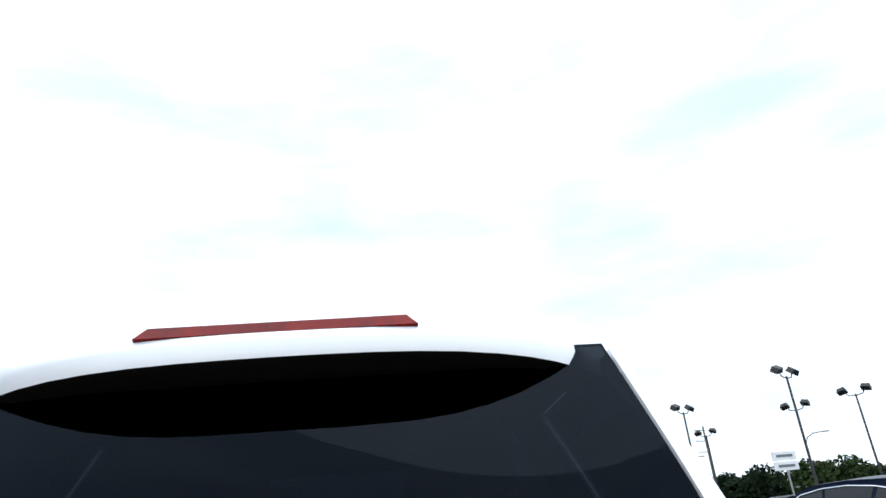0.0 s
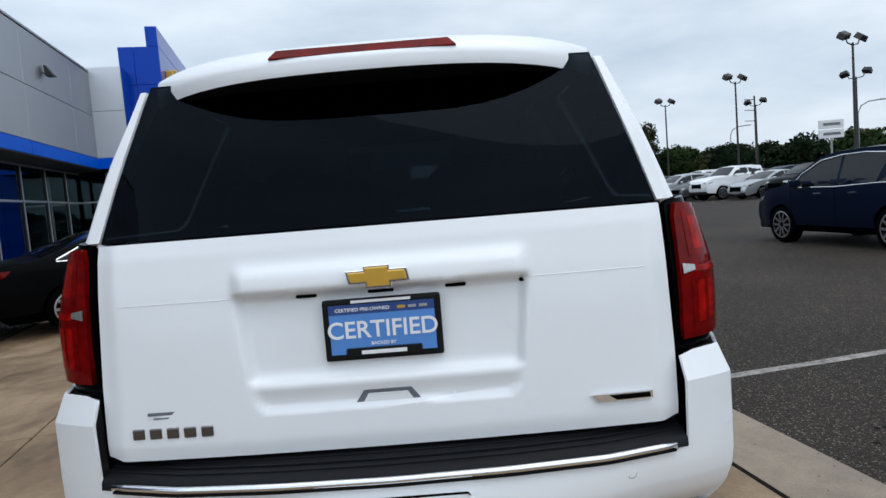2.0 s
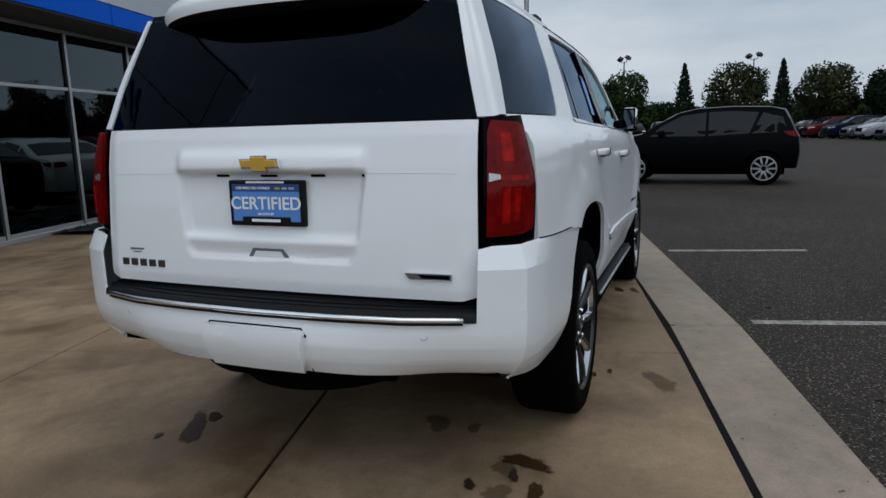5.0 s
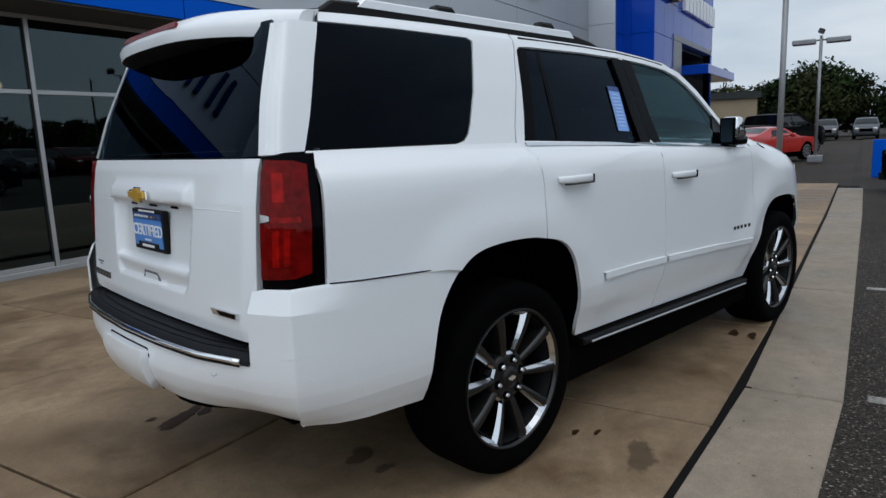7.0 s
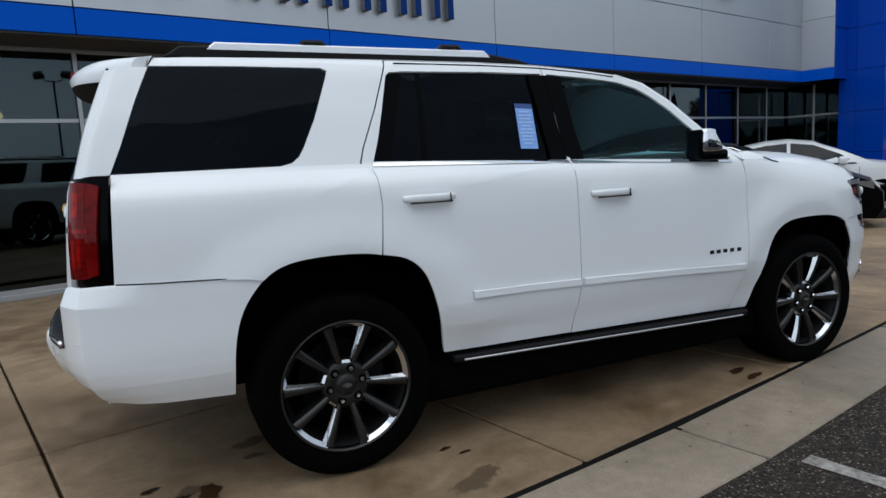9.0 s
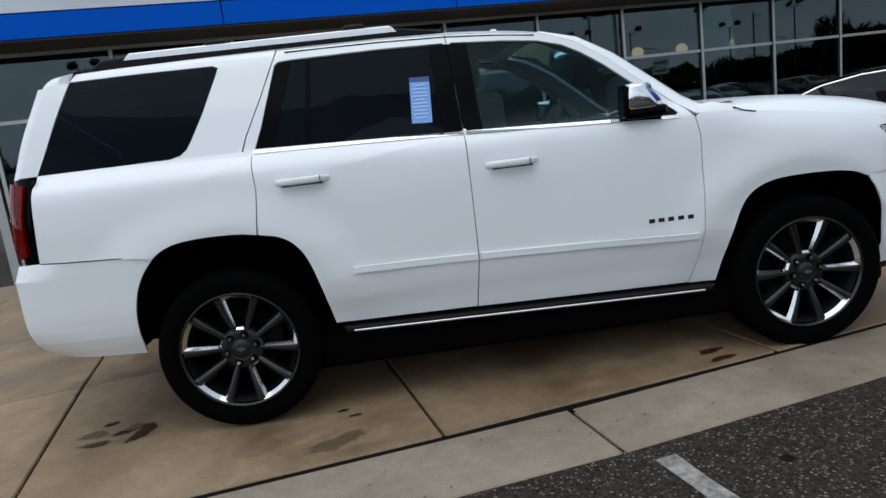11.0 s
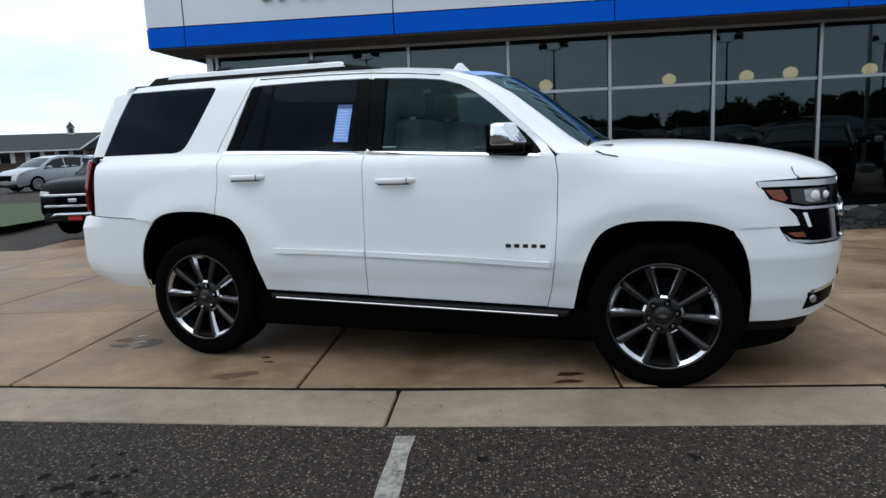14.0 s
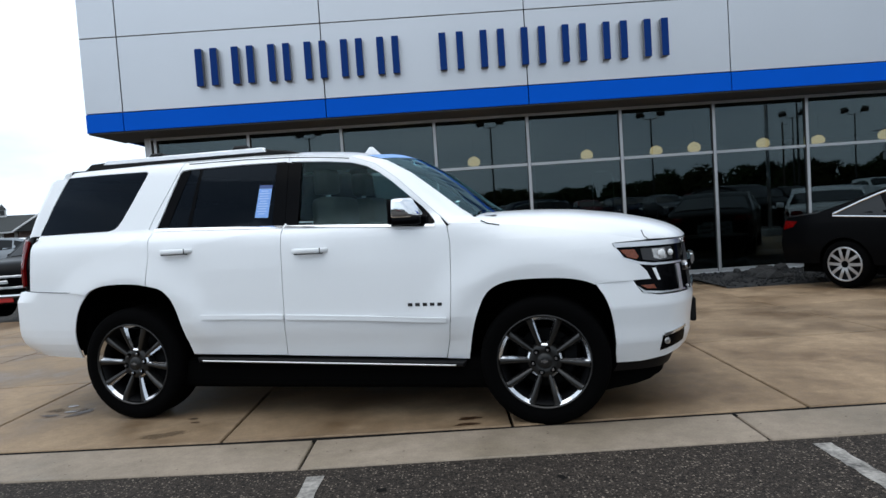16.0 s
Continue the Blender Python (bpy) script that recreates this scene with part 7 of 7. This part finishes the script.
copy_thing(near, site(25.6, -0.6, -0.03))
bn = thing("blue_barrier", site(17.4, -2.6, -0.03), "small blue board on posts beside the drive", "barrier")
part("board", box(-0.04, 0.04, -0.6, 0.3, 0.0, 0.95, 0.01), BAND, bn)

ut = thing("utility_pole", Matrix.Translation((86.5, -40.8, 0)), "wooden utility pole with cross arms", "pole")
part("pole", tube([(0, 0, -0.5), (0, 0, 11.5)], 0.16, 8, r_end=0.11), BARK, ut)
for z in (11.0, 9.6, 8.2):
    part("cross_arm", tube([(0, 0, z), (-0.4, 1.5, z + 0.05)], 0.05, 6), BARK, ut)
copy_thing(ut, Matrix.Translation((70, -62, 0)))
for x, y, h in ((72, -45.5, 8.2), (95, -41.0, 8.2)):
    t = thing("street_lamp", Matrix.Translation((x, y, 0)), "slender street lamp with a curved arm", "lamp post", "street lamps")
    part("pole", tube([(0, 0, 0), (0, 0, h - 1.2), (-0.1, -0.3, h - 0.4), (-0.3, -1.0, h), (-0.6, -2.2, h + 0.1)], 0.075, 7), POLE_GREY, t)
    part("lamp_head", box(-0.8, -0.45, -2.7, -2.1, h + 0.02, h + 0.16, 0.04), POLE_GREY, t)
sg = thing("lot_sign", Matrix.Translation((60.5, -36.0, 0)), "white two-panel sign board on a post", "sign")
part("post", tube([(0, 0, 0), (0, 0, 4.2)], 0.09, 8), POLE_GREY, sg)
for z0, z1 in ((4.05, 4.85), (4.95, 5.75)):
    part("board", box(-0.1, 0.1, -1.15, 1.15, z0, z1, 0.02), HOUSE_WHITE, sg)
    part("text_bar", box(-0.12, -0.10, -0.8, 0.8, (z0 + z1) / 2 - 0.12, (z0 + z1) / 2 + 0.12), LETTER_SIDE, sg)


def leaves(bm, rng, centre, radii, count, size, hollow=0.55):
    """Leaf sprays scattered through an uneven ellipsoid."""
    c = Vector(centre)
    for _ in range(count):
        d = Vector((rng.gauss(0, 1), rng.gauss(0, 1), rng.gauss(0, 1))).normalized()
        k = hollow + (1 - hollow) * rng.random() ** 0.6
        bulge = 1 + 0.22 * noise.noise(d * 2.3 + c * 0.37)
        p = c + Vector((d.x * radii[0], d.y * radii[1], d.z * radii[2])) * k * bulge
        u = Vector((rng.gauss(0, 1), rng.gauss(0, 1), rng.gauss(0, 1))).normalized()
        v = u.cross(d + Vector((0.1, 0.2, 0.3))).normalized()
        s = size * rng.uniform(0.6, 1.3)
        bm.faces.new([bm.verts.new(p + q) for q in (u * s, v * s * 0.7, -u * s, -v * s * 0.7)])


def tree(m, h, r, material, seed, cone=False, label="broad leafy green tree"):
    rng = random.Random(seed)
    t = thing("tree", m, label, "tree", "trees behind the lot")
    bm = tube([(0, 0, -0.2), (0.05, 0.02, h * 0.3), (0.0, 0.05, h * 0.75)], 0.17, 8, r_end=0.05)
    for k in range(7):
        a, z = rng.uniform(0, 6.28), h * rng.uniform(0.28, 0.6)
        tube([(0, 0, z), (math.cos(a) * r * 0.35, math.sin(a) * r * 0.35, z + h * 0.12), (math.cos(a) * r * 0.7, math.sin(a) * r * 0.7, z + h * 0.2)], 0.06, 5, bm, r_end=0.02)
    part("trunk", bm, BARK, t)
    bm = bmesh.new()
    if cone:
        for k in range(13):
            z = h * (0.14 + 0.84 * k / 12)
            rr = r * (1 - k / 12.5) + 0.12
            leaves(bm, rng, (0, 0, z), (rr, rr, h * 0.06), 430 - 26 * k, 0.14)
    else:
        leaves(bm, rng, (0, 0, h * 0.60), (r, r, h * 0.38), 2600, 0.16)
        for k in range(11):
            a, z = rng.uniform(0, 6.28), h * rng.uniform(0.38, 0.86)
            q = r * rng.uniform(0.45, 0.8)
            leaves(bm, rng, (math.cos(a) * q, math.sin(a) * q, z), (r * 0.42, r * 0.42, h * 0.13), 380, 0.135)
    part("crown", bm, material, t)
    return t


for k, (a, d, h, r, m, cone) in enumerate(((-10, 74, 6.6, 2.4, LEAF_A, False), (-14.6, 72, 6.4, 1.5, LEAF_B, True), (-18.2, 73, 6.6, 2.9, LEAF_C, False), (-21.6, 71, 6.2, 1.25, LEAF_B, True),
                                           (-24.6, 73, 6.2, 2.6, LEAF_C, False), (-28.4, 72, 5.6, 1.9, LEAF_B, False), (-31, 74, 7.0, 1.8, LEAF_C, False), (-7, 76, 6.0, 2.2, LEAF_B, False), (-34, 76, 4.6, 2.0, LEAF_A, False), (-38, 78, 4.4, 2.2, LEAF_B, False))):
    tree(site(-3 + d * math.cos(radians(a + 1.2)), 0.3 + d * math.sin(radians(a + 1.2)), -0.05), h * 1.12, r * 1.0, m, 100 + k, cone, "narrow dark green conifer" if cone else "broad leafy green tree")

# the woods round the lot
rng = random.Random(77)
for mat, off in ((LEAF_A, 0), (LEAF_B, 1), (LEAF_C, 2)):
    bm = bmesh.new()
    runs = [((40, -92), (150, -58), 46, 0.88), ((150, -60), (150, 10), 26, 0.9), ((-110, -84), (42, -92), 52, 0.66), ((-120, -80), (-120, 60), 26, 0.8), ((75, 16), (150, 30), 22, 1.0), ((46, 22), (66, 17), 8, 1.0), ((78, 9), (80, -4), 15, 1.02)]
    for (s0, n0), (s1, n1), k, tall in runs:
        for i in range(k):
            if (i + off) % 3:
                continue
            f = (i + rng.random()) / k
            s, n = s0 + (s1 - s0) * f + rng.uniform(-3, 3), n0 + (n1 - n0) * f + rng.uniform(-4, 4)
            h = rng.uniform(5.6, 7.8) * tall
            leaves(bm, rng, (s, n, h * 0.52), (rng.uniform(2.4, 4.0), rng.uniform(2.4, 4.0), h * 0.48), 900 if tall == 1.02 else 800, 0.23 if tall == 1.02 else 0.36, 0.6)
            for _ in range(4):
                leaves(bm, rng, (s + rng.uniform(-2.5, 2.5), n + rng.uniform(-2.5, 2.5), h * rng.uniform(0.4, 0.9)), (1.3, 1.3, 1.0), 150, 0.19 if tall == 1.02 else 0.25)
    ob = part("far_woods", bm, mat)
    ob.matrix_world = SITE
    tagged(ob, "far belt of mixed green woods round the lot", "woods", kind="stuff")
line = []
for a, b in zip(((-112, 60), (-114, -80), (-60, -88), (42, -97), (100, -80), (154, -60)), ((-114, -80), (-60, -88), (42, -97), (100, -80), (154, -60), (154, 30))):
    k = int(math.dist(a, b) / 2.5)
    line += [(a[0] + (b[0] - a[0]) * i / k, a[1] + (b[1] - a[1]) * i / k) for i in range(k)]
bm = sheet([[(s, n, -1), (s, n, 2.9 + 0.9 * noise.noise(Vector((s * 0.11, n * 0.11, 0))) + rng.uniform(-0.3, 0.3))] for s, n in line])
ob = part("woods_understory", bm, LEAF_B)
ob.matrix_world = SITE
tagged(ob, "dark shaded understory of the far woods", "woods", kind="stuff")

# long brick house with a cupola beyond the drive
hs = thing("house", site(-59.6, 85.8, 0, 34), "long dark brick house with charcoal roof and cupola", "house")
part("wall", box(-34, 14, -5, 5, -0.5, 2.9), BRICK, hs)
part("roof", prism([(-5.8, 2.75), (0, 5.2), (5.8, 2.75)], -35, 15), ROOF_SHINGLE, hs).matrix_basis = pose(0, 0, 0, 0, 0, 90)
part("eaves", box(-35, 15, -5.95, 5.95, 2.68, 2.86), HOUSE_WHITE, hs)
cp = part("cupola", box(0.3, 1.3, -0.5, 0.5, 4.9, 6.0), HOUSE_WHITE, hs)
part("cupola_louvre", box(0.52, 1.08, -0.53, 0.53, 5.2, 5.9), TRIM_DARK, cp)
part("cupola_roof", lathe([(0.82, 5.96), (0.04, 6.8)], 4, axis="z"), ROOF_SHINGLE, cp).matrix_basis = pose(0.8, 0, 0, 0, 0, 45)
for k in range(10):
    x = -27.6 + 3.4 * k
    wd = part("window", box(x - 0.55, x + 0.55, -5.06, -4.9, 1.35, 2.6), CAR_GLASS, hs)
    for sg_ in (-1, 1):
        part("shutter", box(x + sg_ * 0.85 - 0.26, x + sg_ * 0.85 + 0.26, -5.08, -4.95, 1.30, 2.65), HOUSE_WHITE, wd)
part("gable_roof", prism([(-5.0, 2.75), (0, 6.2), (5.0, 2.75)], -12.0, 0.0), ROOF_SHINGLE, hs).matrix_basis = pose(6.6, 0, 0)
part("gable_wall", prism([(-4.3, -0.5), (-4.3, 2.9), (0, 5.6), (4.3, 2.9), (4.3, -0.5)], -11.4, -5.0), BRICK, hs).matrix_basis = pose(6.6, 0, 0)
for sg_ in (-1, 1):
    part("rake_board", tube([(6.6 + sg_ * 5.05, -12.02, 2.72), (6.6, -12.02, 6.20)], 0.12, 6), HOUSE_WHITE, hs)

tb_ = thing("block_building", site(52, 9.5, -0.1, 12), "low tan block building beyond the lot", "building")
part("wall", box(-9, 9, -4, 4, -0.3, 3.3), TAN_WALL, tb_)
part("roof_edge", box(-9.2, 9.2, -4.2, 4.2, 3.2, 3.6), ROOF_SHINGLE, tb_)

# planted bed with rocks before the glass
bed = part("gravel_bed", sheet([[(s, n, z) for n, z in ((4.50, -0.135), (4.62, -0.100), (5.6, -0.105), (6.5, -0.120), (6.93, -0.145))] for s in np.linspace(6.42, 20.7, 40)]), MULCH)
bed.matrix_world = SITE
tagged(bed, "dark gravel planting bed before the glass front", "bed", kind="structure")
low_bed = part("gravel_bed", sheet([[(s, n, -0.19) for n in (5.36, 6.93)] for s in np.linspace(-6.5, 6.6, 14)]), CONCRETE)
low_bed.matrix_world = SITE
tagged(low_bed, "tan concrete strip under the glass front", "pavement", kind="structure")
rng = random.Random(31)
for k in range(34):
    s, n, r = rng.uniform(6.7, 15), rng.uniform(5.3, 6.7), rng.uniform(0.06, 0.17)
    t = thing("rock", site(s, n, -0.12 + r * 0.25, rng.uniform(0, 360)), "rounded dark grey landscape rock in the gravel bed", "rock", "rocks in the bed")
    bm = bmesh.new()
    bmesh.ops.create_icosphere(bm, subdivisions=2, radius=r)
    for v in bm.verts:
        v.co = Vector((v.co.x * 1.25, v.co.y, v.co.z * 0.75)) * (1 + 0.28 * noise.noise(v.co * 9 + Vector((k, 0, 0))))
    part("stone", bm, ROCK, t)
bm = bmesh.new()
for k in range(1500):
    p, r = Vector((rng.uniform(6.45, 13), rng.uniform(4.55, 6.85), 0)), rng.uniform(0.014, 0.034)
    p.z = mix_at(p.y, (4.50, 4.62, 5.6, 6.5, 6.93), (-0.135, -0.100, -0.105, -0.120, -0.145)) + r * 0.4
    x, y, z = (bm.verts.new(p + q * r * rng.uniform(0.7, 1.3)) for q in (Vector((1, 0, 0)), Vector((-0.4, 0.9, 0)), Vector((0, 0, 0.7))))
    w, u = bm.verts.new(p + Vector((-0.6, -0.8, 0)) * r), bm.verts.new(p + Vector((0, 0, -0.7)) * r)
    for a, b in ((x, y), (y, w), (w, x)):
        bm.faces.new((a, b, z))
        bm.faces.new((b, a, u))
ob = part("gravel", bm, GRAVEL)
ob.matrix_world = SITE
tagged(ob, "dark slate gravel of the planting bed", "gravel", kind="stuff")
gr_ = thing("ornamental_grass", site(23.3, 3.45, -0.12), "tuft of dark ornamental grass beside the portal", "plant")
bm = bmesh.new()
for k in range(70):
    a, lean, h = rng.uniform(0, 6.28), rng.uniform(0.05, 0.42), rng.uniform(0.5, 1.0)
    c, q = math.cos(a), math.sin(a)
    rows = [[(c * lean * t ** 1.8 - q * w, q * lean * t ** 1.8 + c * w, h * t) for w in (-0.009 * (1 - t * 0.9), 0.009 * (1 - t * 0.9))] for t in (0, 0.4, 0.75, 1)]
    sheet(rows, bm)
part("blades", bm, LEAF_B, gr_)


# ---- slabs of the apron and stones of the kerb ----
for c, d in zip(N_JOINTS, N_JOINTS[1:]):
    for a, b in zip(S_JOINTS, S_JOINTS[1:]):
        part("slab", slab(a, b, c, d), CONCRETE, pavement)
for a, b in zip(K_JOINTS, K_JOINTS[1:]):
    part("kerb_stone", slab(a, b, -2.15, -1.673, 0.008), KERB, kerb)
